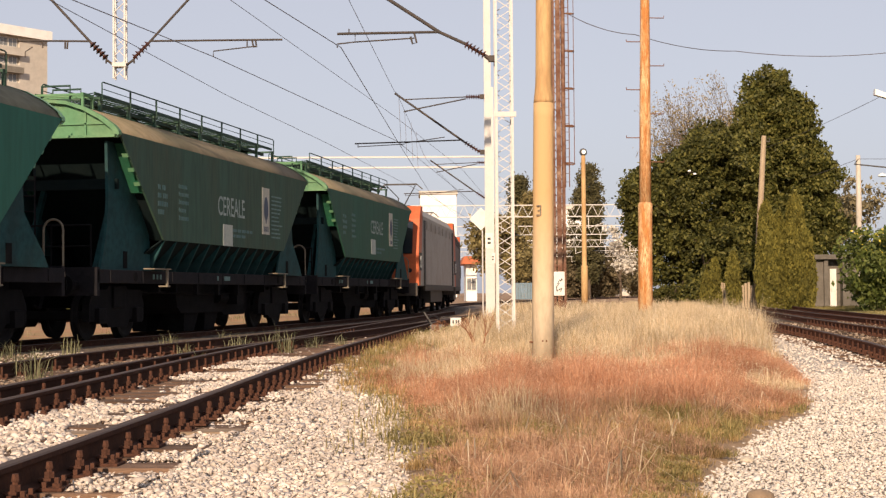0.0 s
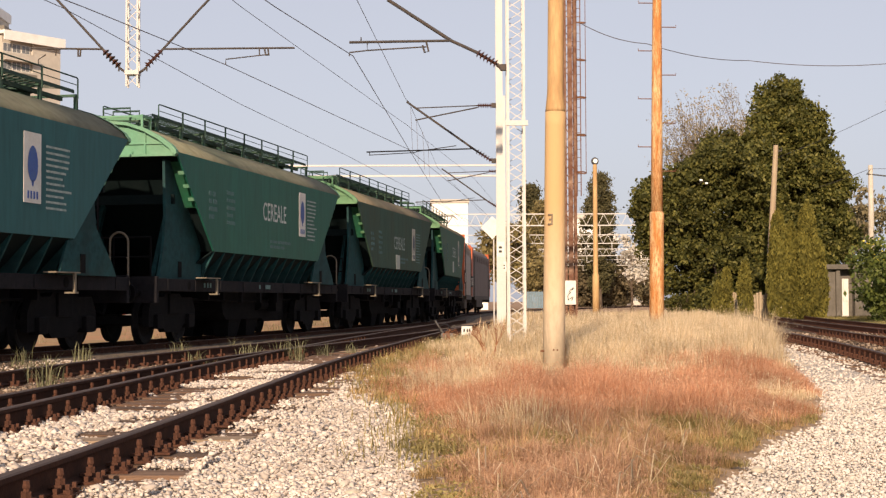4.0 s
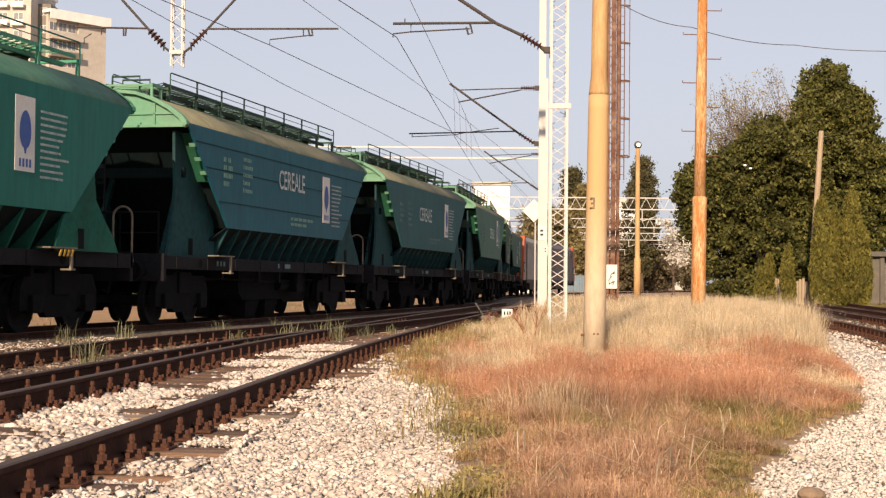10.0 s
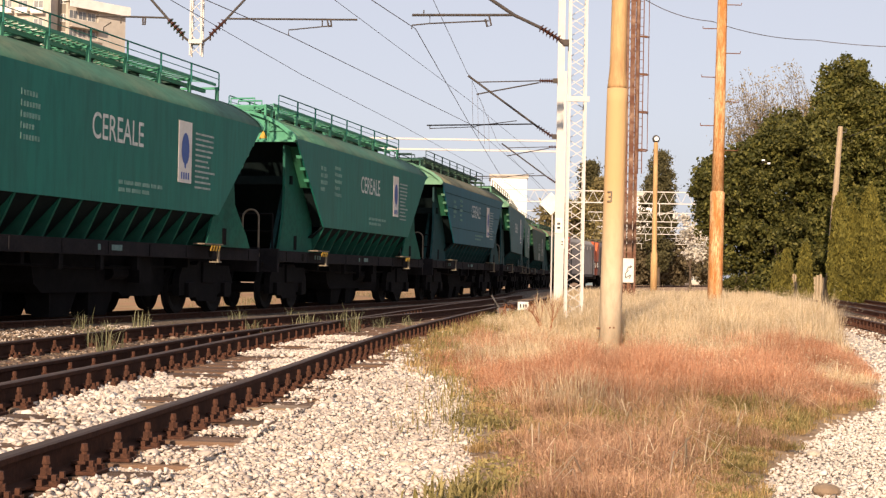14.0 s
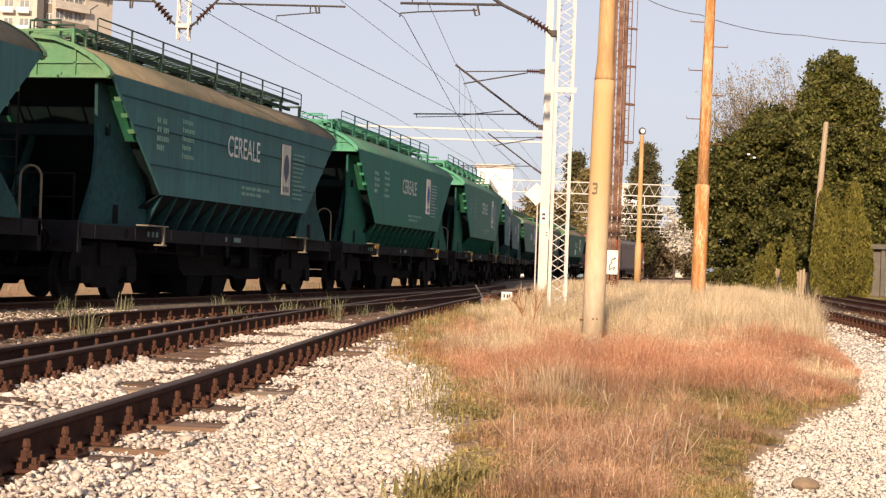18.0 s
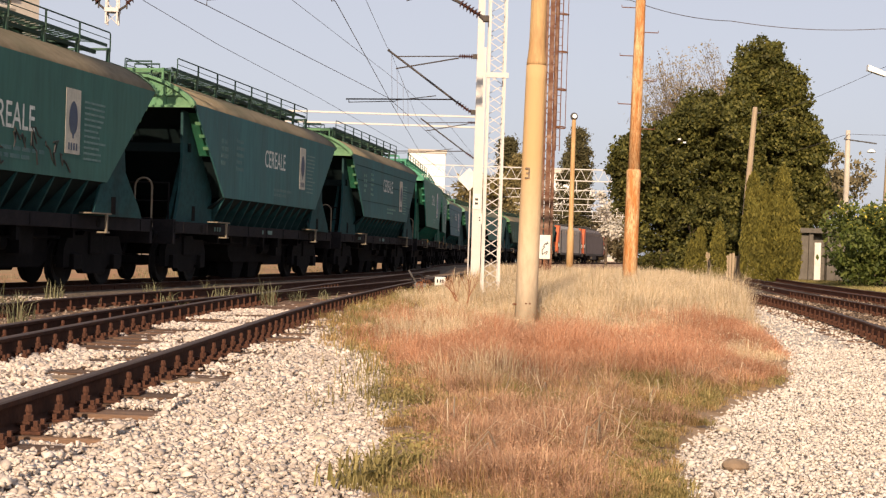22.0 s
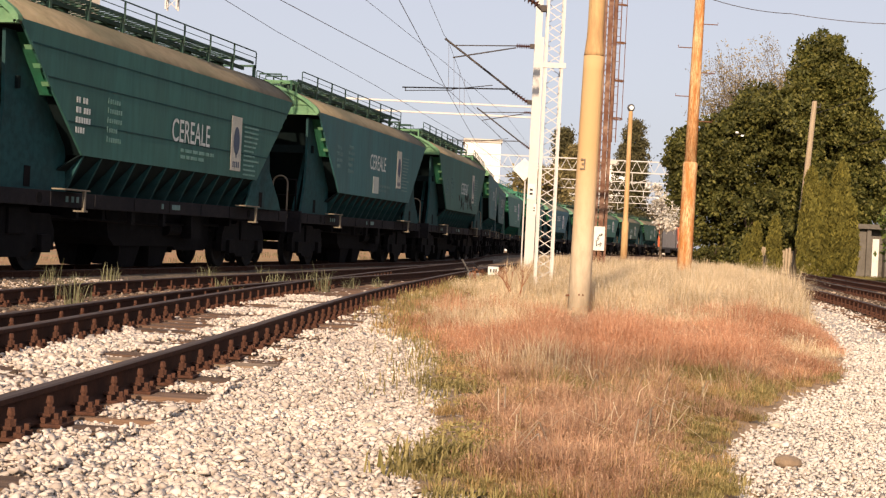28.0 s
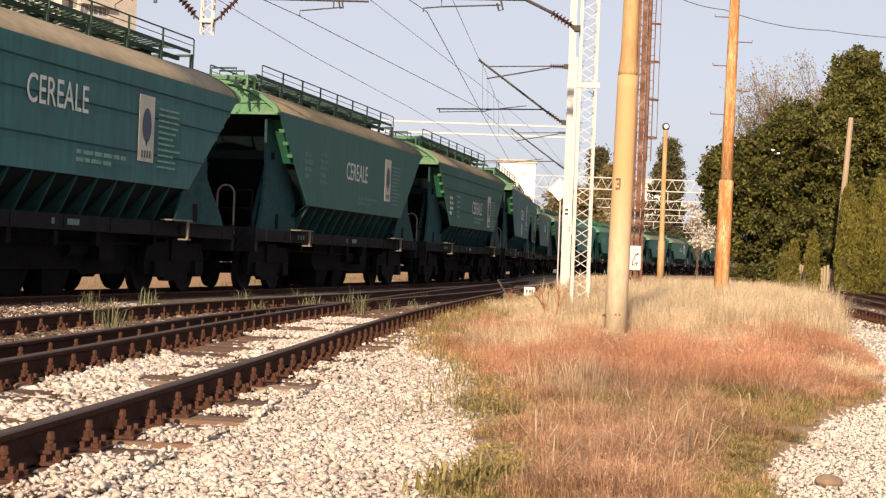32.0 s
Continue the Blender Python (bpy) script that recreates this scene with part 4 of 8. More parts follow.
def bogie_meshes():
    b = B()
    for y in (-0.98, 0.98):
        prism(b, [(-1.32, 0.70), (-1.15, 0.98), (-0.5, 0.98), (-0.4, 1.06), (0.4, 1.06), (0.5, 0.98), (1.15, 0.98), (1.32, 0.70), (1.32, 0.36), (0.64, 0.40), (0.42, 0.24), (-0.42, 0.24), (-0.64, 0.40), (-1.32, 0.36)], "y", y - 0.07, y + 0.07)
        for x in (-0.9, 0.9):
            box(b, x - 0.16, x + 0.16, y - 0.16 if y < 0 else y - 0.05, y + 0.05 if y < 0 else y + 0.16, 0.32, 0.62, bevel=0.02)
            for dx in (-0.22, 0.22):
                tube(b, (x + dx, y, 0.40), (x + dx, y, 0.66), 0.06, seg=8)
    box(b, -0.28, 0.28, -1.1, 1.1, 0.62, 1.05, bevel=0.02)
    box(b, -1.28, -1.20, -0.98, 0.98, 0.42, 0.58)
    box(b, 1.20, 1.28, -0.98, 0.98, 0.42, 0.58)
    frame_bm = b
    b = B()
    tube(b, (0, -1.02, 0), (0, 1.02, 0), 0.075, seg=12)
    for s in (-1, 1):
        y = s * HALF
        ring = [(0.08, -0.05), (0.30, -0.03), (0.40, -0.065), (0.455, -0.065), (0.46, 0.02), (0.487, 0.04), (0.487, 0.068), (0.40, 0.068), (0.30, 0.03), (0.08, 0.05)]
        rows = []
        for i in range(24):
            w = 2 * math.pi * i / 24
            rows.append([b.verts.new((r * math.cos(w), y - s * u, r * math.sin(w))) for r, u in ring])
        for i in range(24):
            p, q = rows[i], rows[(i + 1) % 24]
            for j in range(len(ring) - 1):
                b.faces.new((p[j], p[j + 1], q[j + 1], q[j]))
    bmesh.ops.recalc_face_normals(b, faces=b.faces)
    return frame_bm, b


WM = wagon_meshes()
TURN = Matrix.Diagonal((-1, -1, 1, 1))          # half a turn about the upright axis
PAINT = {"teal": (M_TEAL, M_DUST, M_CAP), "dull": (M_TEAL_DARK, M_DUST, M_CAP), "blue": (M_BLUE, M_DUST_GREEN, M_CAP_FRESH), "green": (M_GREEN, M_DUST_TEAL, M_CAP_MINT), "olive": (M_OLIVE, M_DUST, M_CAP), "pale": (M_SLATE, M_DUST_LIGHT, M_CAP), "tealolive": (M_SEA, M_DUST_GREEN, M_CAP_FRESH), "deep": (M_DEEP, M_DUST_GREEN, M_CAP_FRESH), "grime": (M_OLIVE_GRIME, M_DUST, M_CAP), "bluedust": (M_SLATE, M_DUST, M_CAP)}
SHARED = {}


def shared(key, material, smooth=False):
    """One mesh for each shape and paint."""
    tag = (key, material.name)
    if tag not in SHARED:
        SHARED[tag] = mesh_of(key, WM[key].copy(), material, smooth)
    return SHARED[tag]


bog_frame, bog_wheel = bogie_meshes()
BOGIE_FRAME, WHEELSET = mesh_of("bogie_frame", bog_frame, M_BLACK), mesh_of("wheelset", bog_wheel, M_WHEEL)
WORD = text_mesh("CEREALE", 0.45, 1.9)
WORDS = {}
for key, material in (("bright", M_LETTER), ("faded", M_WORN)):
    WORDS[key] = WORD.copy()
    WORDS[key].materials.append(material)


def bars_mesh(kind, material):
    """Blocks of small writing as plain bars, facing -y."""
    rnd, b = random.Random(kind), B()
    if kind == "lines":
        for i in range(11):
            box(b, 0, 0.55 + rnd.random() * 0.45, 0, 0.004, -i * 0.105, -i * 0.105 + 0.038)
    elif kind == "plate":
        for i, w in enumerate((0.36, 0.55, 0.5, 0.3)):
            x = 0.0
            while x < w:
                c = rnd.uniform(0.045, 0.075)
                box(b, x, x + c, 0, 0.004, -i * 0.17, -i * 0.17 + 0.10)
                x += c + (0.03 if rnd.random() < 0.75 else 0.1)
    elif kind == "table":
        for i in range(5):
            box(b, 0.02, 0.05, 0, 0.004, -i * 0.17, -i * 0.17 + 0.1)
            for x in np.arange(0.1, rnd.uniform(0.35, 0.6), 0.085):
                box(b, x, x + 0.055, 0, 0.004, -i * 0.17, -i * 0.17 + 0.08)
    else:
        for i in range(2):
            x = 0.0
            while x < 1.7 - i * 0.6:
                c = rnd.uniform(0.12, 0.4)
                box(b, x, x + c, 0, 0.004, -i * 0.13, -i * 0.13 + 0.07)
                x += c + 0.06
    return mesh_of("small_writing", b, material)


BARS = {(k, key): bars_mesh(k, material) for k in ("lines", "plate", "table", "foot") for key, material in (("bright", M_LETTER), ("worn", M_WORN), ("soft", M_SOFT), ("faded", M_FADED if k == "lines" else M_FAINT))}


def logo_meshes(dark):
    b = B()
    box(b, 0, 0.78, -0.006, 0, 0, 1.18, bevel=0.003)
    plate = mesh_of("logo_plate", b, M_WHITE if not dark else M_LOGO_PLATE)
    b = B()
    n = 18
    ring = [b.verts.new((0.39 + 0.23 * math.cos(2 * math.pi * i / n), -0.012, 0.62 + (0.34 if math.sin(2 * math.pi * i / n) > 0 else 0.27) * math.sin(2 * math.pi * i / n))) for i in range(n)]
    b.faces.new(ring)
    prism(b, [(0.33, 0.38), (0.45, 0.38), (0.42, 0.28), (0.37, 0.28)], "y", -0.012, -0.007)
    for x in np.linspace(0.16, 0.56, 4):
        box(b, x, x + 0.07, -0.011, -0.007, 0.07, 0.2)
    mark = mesh_of("logo_mark", b, M_LOGO_DARK if dark else M_LOGO_BLUE)
    return plate, mark


LOGO = {True: logo_meshes(True), False: logo_meshes(False)}
WHEELS = []


def vehicle_bogie(parent, x, wheelbase=1.8, name="bogie"):
    bg = new(name, BOGIE_FRAME)
    bg.parent = parent
    bg.matrix_basis = pose(x, 0, 0)
    for dx in (-wheelbase / 2, wheelbase / 2):
        w = new("wheelset", WHEELSET)
        w.parent = bg
        w.matrix_basis = pose(dx, 0, 0.46)
        WHEELS.append((w, dx))
    return bg


def grain_wagon(paint, ribbed, writing, dark_logo, label, word_z=2.75, patch=False, bold=False, back=0.0, logo_z=2.6, shift=0.0):
    body, roof, cap = PAINT[paint]
    w = thing("grain_wagon", Matrix.Identity(4), label, "freight wagon", "grain hopper wagons of the train")
    fit = pose(0.13, 0, 0) @ Matrix.Diagonal((0.98, 1, 1, 1))       # bodywork along the underframe
    for turn in (Matrix.Identity(4), TURN):
        put("side_panel", shared("ribbed_panel" if ribbed else "side_panel", body), w, fit @ turn)
        put("lower_sheet", shared("lower_sheet", M_RECESS_SHADE), w, fit @ turn)
        for x in np.linspace(-4.2, 4.2, 13):
            put("rib", shared("rib", M_END_GREEN if paint == "green" else M_END), w, fit @ turn @ pose(x, 0, 0))
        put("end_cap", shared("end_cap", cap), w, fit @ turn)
        put("headstock", shared("headstock", M_FRAME), w, turn)
        put("coupling", shared("coupling", M_BLACK), w, turn)
        put("cross_beam", shared("cross_beam", M_RECESS_SHADE), w, fit @ turn)
        for y in (-0.75, 0.75):
            put("end_brace", shared("end_brace", M_END), w, fit @ turn @ pose(0, y, 0))
        if ribbed:
            for i in range(3):
                put("seam", shared("seam%d" % i, M_END), w, fit @ turn)
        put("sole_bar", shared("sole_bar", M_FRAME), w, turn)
        put("stencil", shared("stencil", M_FADED), w, turn)["kind"] = "stuff"
        for y in (-0.875, 0.875):
            put("buffer", shared("buffer", M_BLACK), w, turn @ pose(0, y, 0))
        put("ladder", shared("ladder", M_FRAME), w, fit @ turn)
        put("platform_rail", shared("platform_rail", M_BLACK), w, turn)
        for x in (-4.35, 3.95):
            st = put("foot_step", shared("foot_step", M_STEP), w, turn @ pose(x, 0, 0))
            if paint == "green":
                put("stripe_plate", shared("stripe_plate", M_YELLOW), st, Matrix.Identity(4))
    if paint == "green":
        put("warning_sign", shared("warning_sign", M_YELLOW), w, fit @ Matrix.Identity(4))
    for sx in (1, -1):
        for sy in (1, -1):
            flip = Matrix.Diagonal((sx, sy, 1, 1))
            key = "end_pillar" if sx < 0 else "end_plate"
            put(key, shared(key, M_END_GREEN if paint == "green" else M_END), w, fit @ flip)
            put("end_sheet", shared("end_sheet", M_END_SHEET), w, fit @ flip)
            for i in range(3):
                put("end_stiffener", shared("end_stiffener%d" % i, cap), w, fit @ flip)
    put("handrail", shared("handrail", M_STEP), w, Matrix.Identity(4))
    for x, y in ((4.75, -1.42), (-5.35, -1.142)):
        put("slot", shared("slot", M_BLACK), w, pose(x, y, 0))
    for x in (4.35, -5.2):
        put("jack_hole", shared("jack_hole", M_BLACK), w, pose(x, -1.301, 0))
    put("hopper_bin", shared("hopper_bin", M_RECESS_SHADE), w, fit @ Matrix.Identity(4))
    put("roof", shared("roof", roof, True), w, fit @ Matrix.Identity(4))
    put("walkway", shared("walkway", cap if paint == "green" else M_GRATE), w, fit @ Matrix.Identity(4))
    for x in np.linspace(-5.55, 6.1, 9):
        put("bracket", shared("bracket", cap if paint == "green" else M_BRACKET), w, fit @ pose(x, 0, 0))
    put("railing", shared("railing", body if paint == "green" else M_GRATE), w, fit @ Matrix.Identity(4))
    put("step_frame", shared("step_frame", cap), w, fit @ Matrix.Identity(4))
    for x in np.linspace(-4.8, 4.8, 6):
        put("hatch", shared("hatch", M_GRATE), w, fit @ pose(x, 0, EAVE_Z + 0.62))
    for x in (-6.3, -5.8):
        put("hoop", shared("hoop", cap if paint == "green" else M_CREAM if paint == "pale" else M_GRATE), w, fit @ pose(x, 0, EAVE_Z + 0.66))
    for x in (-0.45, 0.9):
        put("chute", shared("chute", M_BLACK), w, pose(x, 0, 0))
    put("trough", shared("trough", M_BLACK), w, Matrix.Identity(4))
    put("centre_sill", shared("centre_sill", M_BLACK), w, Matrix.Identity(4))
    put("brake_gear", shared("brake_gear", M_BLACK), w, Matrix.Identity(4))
    # writing on the side towards the camera
    y = -1.478 if ribbed else -1.464
    word = put("lettering", WORDS[writing], w, pose(0.08 - back + shift, y, word_z))
    plate, mark = LOGO[dark_logo]
    pl = put("logo_plate", plate, w, pose(2.49 - back, y, logo_z - 0.58) @ Matrix.Diagonal((0.77, 1, 1, 1)))
    put("logo_mark", mark, pl, Matrix.Identity(4))
    for kind, x, z in (("lines", 3.28 - back, logo_z + 0.4), ("plate", -4.4, word_z + 0.12), ("table", -3.25, word_z + 0.22), ("foot", 0.0, 2.35)):
        put("small_writing", BARS[(kind, writing if kind == "plate" and bold else "worn" if kind == "lines" and paint in ("deep", "green", "blue", "tealolive") else "soft" if paint in ("green", "blue") or ribbed else "faded")], w, pose(x, y, z))["kind"] = "stuff"
    if patch:
        b = B()
        box(b, -0.45, 0.22, -0.006, 0, -0.92, -0.42)
        put("notice_patch", mesh_of("notice_patch", b, M_FADED_WHITE), w, pose(0, y, word_z))
    if "scratched" in label:
        b, rnd = B(), random.Random(9)
        for k in range(12):
            u, v = -0.9 + k * 0.3 + rnd.uniform(-0.1, 0.1), word_z - 0.45 + rnd.uniform(-0.12, 0.12)
            pts = [(u, y, v)]
            for _ in range(5):
                u, v = u + rnd.uniform(-0.12, 0.2), v + rnd.uniform(-0.25, 0.25)
                pts.append((u, y, max(v, 2.1)))
            path_tube(b, pts, 0.017, 4)
        put("scrawl", mesh_of("scrawl", b, M_INK), w, Matrix.Identity(4))["kind"] = "stuff"
    vehicle_bogie(w, 4.75)
    vehicle_bogie(w, -5.5)
    return w




WAGONS = [
    ("olive", False, "faded", True, 3.1, 3.12, True, "dull green grain hopper wagon with dusty roof, behind the locomotives"),
    ("grime", False, "faded", True, 2.92, 2.96, True, "dark olive-green grain hopper wagon with grimy sides and dusty roof"),
    ("deep", False, "bright", False, 3.11, 3.2, False, "teal green grain hopper wagon with clean white lettering"),
    ("tealolive", False, "bright", False, 3.17, 3.11, False, "blue-teal grain hopper wagon with blue mark on white plate"),
    ("blue", True, "bright", False, 3.27, 2.98, False, "blue-teal grain hopper wagon with seamed sides and olive roof"),
    ("green", False, "bright", False, 3.28, 3.14, False, "fresh green grain hopper wagon with dusty roof and striped steps"),
    ("green", False, "bright", False, 3.28, 3.12, False, "fresh green grain hopper wagon with large white plate"),
    ("bluedust", True, "bright", True, 3.22, 2.95, False, "teal grain hopper wagon with seamed sides and brown dusty roof"),
    ("bluedust", False, "bright", True, 3.16, 3.1, False, "blue-teal grain hopper wagon with dusty roof and dark mark"),
    ("dull", False, "bright", True, 2.93, 3.02, False, "dark teal grain hopper wagon with scratched sides, dusty roof"),
    ("bluedust", False, "bright", True, 3.06, 3.0, True, "blue-teal grain hopper wagon with pale patch under its lettering"),
    ("dull", True, "bright", True, 2.76, 2.72, False, "dark teal grain hopper wagon with seamed sides and bold lettering"),
    ("teal", False, "bright", True, 3.03, 3.0, False, "teal grain hopper wagon with plain sides and dusty roof"),
    ("pale", True, "bright", True, 3.24, 2.97, False, "teal grain hopper wagon with seams and pale dusty roof"),
    ("teal", False, "bright", True, 2.9, 2.9, False, "teal grain hopper wagon at the tail, dusty roof"),
]
VEHICLES = []                       # (thing, its place in the train)
for i, (paint, ribbed, writing, dark, wz, lz, patch, label) in enumerate(WAGONS):
    VEHICLES.append((grain_wagon(paint, ribbed, writing, dark, label, wz, patch, "bold" in label, {6: 0.12, 11: -0.15, 13: 0.35}.get(i, 0.0), lz, {0: 0.4, 1: 0.1, 2: 0.3, 3: -0.75, 9: 0.3, 11: 0.27, 12: -0.27, 13: -0.35}.get(i, 0.0)), -PITCH * i - FRONT))


def locomotive(label, panto, coat):
    """A four-axle electric locomotive, x forward, its rear cab towards the wagons."""
    lo = thing("electric_locomotive", Matrix.Identity(4), label, "locomotive", "locomotives of the train")
    b = B()
    prism(b, [(-1.46, 1.15), (1.46, 1.15), (1.46, 3.95), (1.15, 4.32), (-1.15, 4.32), (-1.46, 3.95)], "x", -7.0, 7.0)
    part("body", b, coat, lo)
    for sx in (1, -1):
        b = B()
        prism(b, [(7.9 * sx, 1.15), (8.5 * sx, 1.15), (8.55 * sx, 2.3), (8.1 * sx, 3.8), (7.7 * sx, 4.32), (7.0 * sx, 4.32), (7.1 * sx, 3.8)], "y", -1.45, 1.45)
        cab = part("cab", b, M_LOCO_RED, lo, "orange-red cab")
        b = B()
        prism(b, [(8.53 * sx, 2.40), (8.16 * sx, 3.65), (8.19 * sx, 3.67), (8.57 * sx, 2.41)], "y", -1.2, 1.2)
        part("windscreen", b, M_GLASS, cab)
        b = B()
        prism(b, [(7.0 * sx, 1.15), (7.9 * sx, 1.15), (7.1 * sx, 3.8), (7.0 * sx, 3.8)], "y", -1.45, 1.45)
        part("cab_flank", b, coat, lo)
        b = B()
        prism(b, [(7.75 * sx, 1.75), (8.35 * sx, 1.75), (8.35 * sx, 2.45), (7.6 * sx, 2.45)], "y", -1.48, -1.44)
        part("scrawled_panel", b, M_LOCO_DARK, cab, "dark panel with pale scrawl")
        b = B()
        for u, v, u2, v2 in ((7.85, 1.85, 8.2, 1.9), (8.2, 1.9, 8.2, 2.3), (8.2, 2.3, 7.8, 2.3), (7.8, 2.3, 7.85, 1.85), (7.9, 2.1, 8.15, 2.1)):
            tube(b, (u * sx, -1.49, v), (u2 * sx, -1.49, v2), 0.02, seg=4)
        part("scrawl", b, M_WHITE, cab)
        for y in (-1.1, 1.1):
            b = B()
            tube(b, (8.5 * sx, y, 1.75), (8.58 * sx, y, 1.75), 0.09, seg=12)
            part("headlight", b, M_GLASS, cab)
        b = B()
        box(b, min(8.45 * sx, 8.6 * sx), max(8.45 * sx, 8.6 * sx), -1.4, 1.4, 0.75, 1.25, bevel=0.02)
        part("buffer_beam", b, M_LOCO_DARK, lo)
        for y in (-0.875, 0.875):
            b = B()
            tube(b, (8.6 * sx, y, 1.06), (8.85 * sx, y, 1.06), 0.1, seg=10)
            tube(b, (8.85 * sx, y, 1.06), (8.9 * sx, y, 1.06), 0.23, seg=14)
            part("buffer", b, M_BLACK, lo)
        b = B()
        box(b, min(6.2 * sx, 6.75 * sx), max(6.2 * sx, 6.75 * sx), -1.49, -1.455, 1.2, 3.8)
        part("cab_door", b, M_LOCO_DARK, lo)
    for x in np.linspace(-5.2, 5.2, 7):
        b = B()
        box(b, x - 0.45, x + 0.45, -1.48, -1.455, 3.45, 3.8)
        for z in np.arange(3.48, 3.78, 0.07):
            box(b, x - 0.43, x + 0.43, -1.495, -1.475, z, z + 0.03)
        part("louvre", b, coat, lo)
    b = B()
    box(b, -6.6, 6.6, -1.5, -1.42, 0.95, 1.2)
    box(b, -6.6, 6.6, 1.42, 1.5, 0.95, 1.2)
    box(b, -2.6, 2.6, -1.3, 1.3, 0.45, 1.15, bevel=0.03)
    part("underframe", b, M_LOCO_DARK, lo)
    b = B()
    for x in (-4.2, -1.6, 1.2, 4.0):
        box(b, x - 0.8, x + 0.8, -0.7, 0.7, 4.32, 4.52, bevel=0.04)
    for x in (-5.6, 5.6):
        for y in (-0.5, 0.5):
            tube(b, (x, y, 4.3), (x, y, 4.5), 0.07, seg=8)
    part("roof_equipment", b, M_LOCO_DARK, lo)
    for x, up in ((-2.2, panto), (5.0, False)):
        b = B()
        h = 5.6 if up else 4.75
        for y in (-0.42, 0.42):
            tube(b, (x - 0.6, y * 0.3, 4.5), (x + 0.75, y * 0.5, 4.5 + (h - 4.5) * 0.5), 0.03, seg=6)
            tube(b, (x + 0.75, y * 0.5, 4.5 + (h - 4.5) * 0.5), (x - 0.1, y * 1.5, h - 0.06), 0.022, seg=6)
        box(b, x - 0.7, x + 0.7, -0.4, 0.4, 4.47, 4.53)
        for dx in (-0.22, 0.12):
            path_tube(b, [(x + dx, -0.92, h - 0.2), (x + dx, -0.7, h), (x + dx, 0.7, h), (x + dx, 0.92, h - 0.2)], 0.025)
        part("pantograph", b, M_GREY_STEEL, lo)
    vehicle_bogie(lo, 4.6, 2.6)
    vehicle_bogie(lo, -4.6, 2.6)
    return lo


VEHICLES.append((locomotive("grey electric locomotive with orange-red cabs, pantograph raised", True, M_LOCO_GREY), 9.65))
VEHICLES.append((locomotive("grey electric locomotive with red cabs leading the train", False, M_LOCO_DULL), 27.6))


# ---------------------------------------------------------------- masts, poles and wires
def pole_concrete():
    p = thing("utility_pole", pose(1.9, 20.6, 0.0, 0, 0.7, 0), "tall ochre-stained round pole with a step in its width", "pole")
    b = B()
    lathe(b, [(0.160, -0.1), (0.156, 1.0), (0.150, 2.4), (0.145, 3.5), (0.144, 3.71)], 28)
    part("lower_shaft", b, [M_POLE], p, smooth=True)
    b = B()
    lathe(b, [(0.144, 3.71), (0.139, 3.76), (0.127, 3.88), (0.119, 3.98), (0.116, 4.1), (0.110, 7.0), (0.100, 9.5)], 28)
    part("upper_shaft", b, M_OCHRE, p, smooth=True)
    b = B()
    for x0, x1, z0, z1 in ((-0.045, 0.02, 0.135, 0.155), (0.0, 0.02, 0.085, 0.135), (-0.03, 0.02, 0.068, 0.088), (0.0, 0.02, 0.02, 0.068), (-0.045, 0.02, 0.0, 0.02)):
        box(b, x0 - 0.062, x1 - 0.062, -0.156, -0.11, 2.08 + z0, 2.08 + z1)
    part("painted_mark", b, M_STENCIL, p)
    b = B()
    for x in (-0.02, 0.035):
        tube(b, (x, -0.17, 0.30), (x, -0.14, 0.30), 0.012, seg=8)
    tube(b, (-0.20, -0.05, 0.28), (-0.10, -0.05, 0.28), 0.016, seg=6)
    part("bolt", b, M_RUST_DARK, p)
    return p


def faded_pole_mat():
    """Grey concrete at the foot turning to ochre higher up, as the stain runs down."""
    m = mat("stained_concrete_pole", (0.55, 0.455, 0.335), 0.9, vary=(0.42, 0.34, 0.235), grain=2.5, amount=0.3, bump=0.25, bump_size=30, stretch=(1, 1, 0.3))
    n, ln = m.node_tree.nodes, m.node_tree.links
    p = n["Principled BSDF"]
    src = p.inputs["Base Color"].links[0].from_socket
    co = n.new("ShaderNodeTexCoord")
    sep = n.new("ShaderNodeSeparateXYZ")
    ln.new(co.outputs["Object"], sep.inputs[0])
    rng = n.new("ShaderNodeMapRange")
    rng.inputs["From Min"].default_value, rng.inputs["From Max"].default_value = 0.5, 2.4
    ln.new(sep.outputs[2], rng.inputs[0])
    mix = n.new("ShaderNodeMix")
    mix.data_type = "RGBA"
    ln.new(rng.outputs[0], mix.inputs[0])
    ln.new(src, mix.inputs[6])
    mix.inputs[7].default_value = (0.48, 0.315, 0.15, 1)
    ln.new(mix.outputs[2], p.inputs["Base Color"])
    return m


M_POLE = faded_pole_mat()
M_STENCIL = mat("stencil_paint", (0.17, 0.135, 0.095), 0.8, vary=(0.3, 0.22, 0.14), grain=12, amount=0.4)
pole_concrete()


def lattice(bm, x0, x1, y0, y1, z0, z1, bay, leg=0.03, lace=0.014):
    """Four angle legs with zigzag lacing on every face, tapering not at all."""
    c = [(x0, y0), (x1, y0), (x1, y1), (x0, y1)]
    for x, y in c:
        box(bm, x - leg, x + leg, y - leg, y + leg, z0, z1)
    n = int((z1 - z0) / bay)
    for i in range(n):
        for f in range(4):
            a, b2 = c[f], c[(f + 1) % 4]
            if i % 2:
                a, b2 = b2, a
            tube(bm, (*a, z0 + i * bay), (*b2, z0 + (i + 1) * bay), lace, seg=4, cap=False)
    return bm


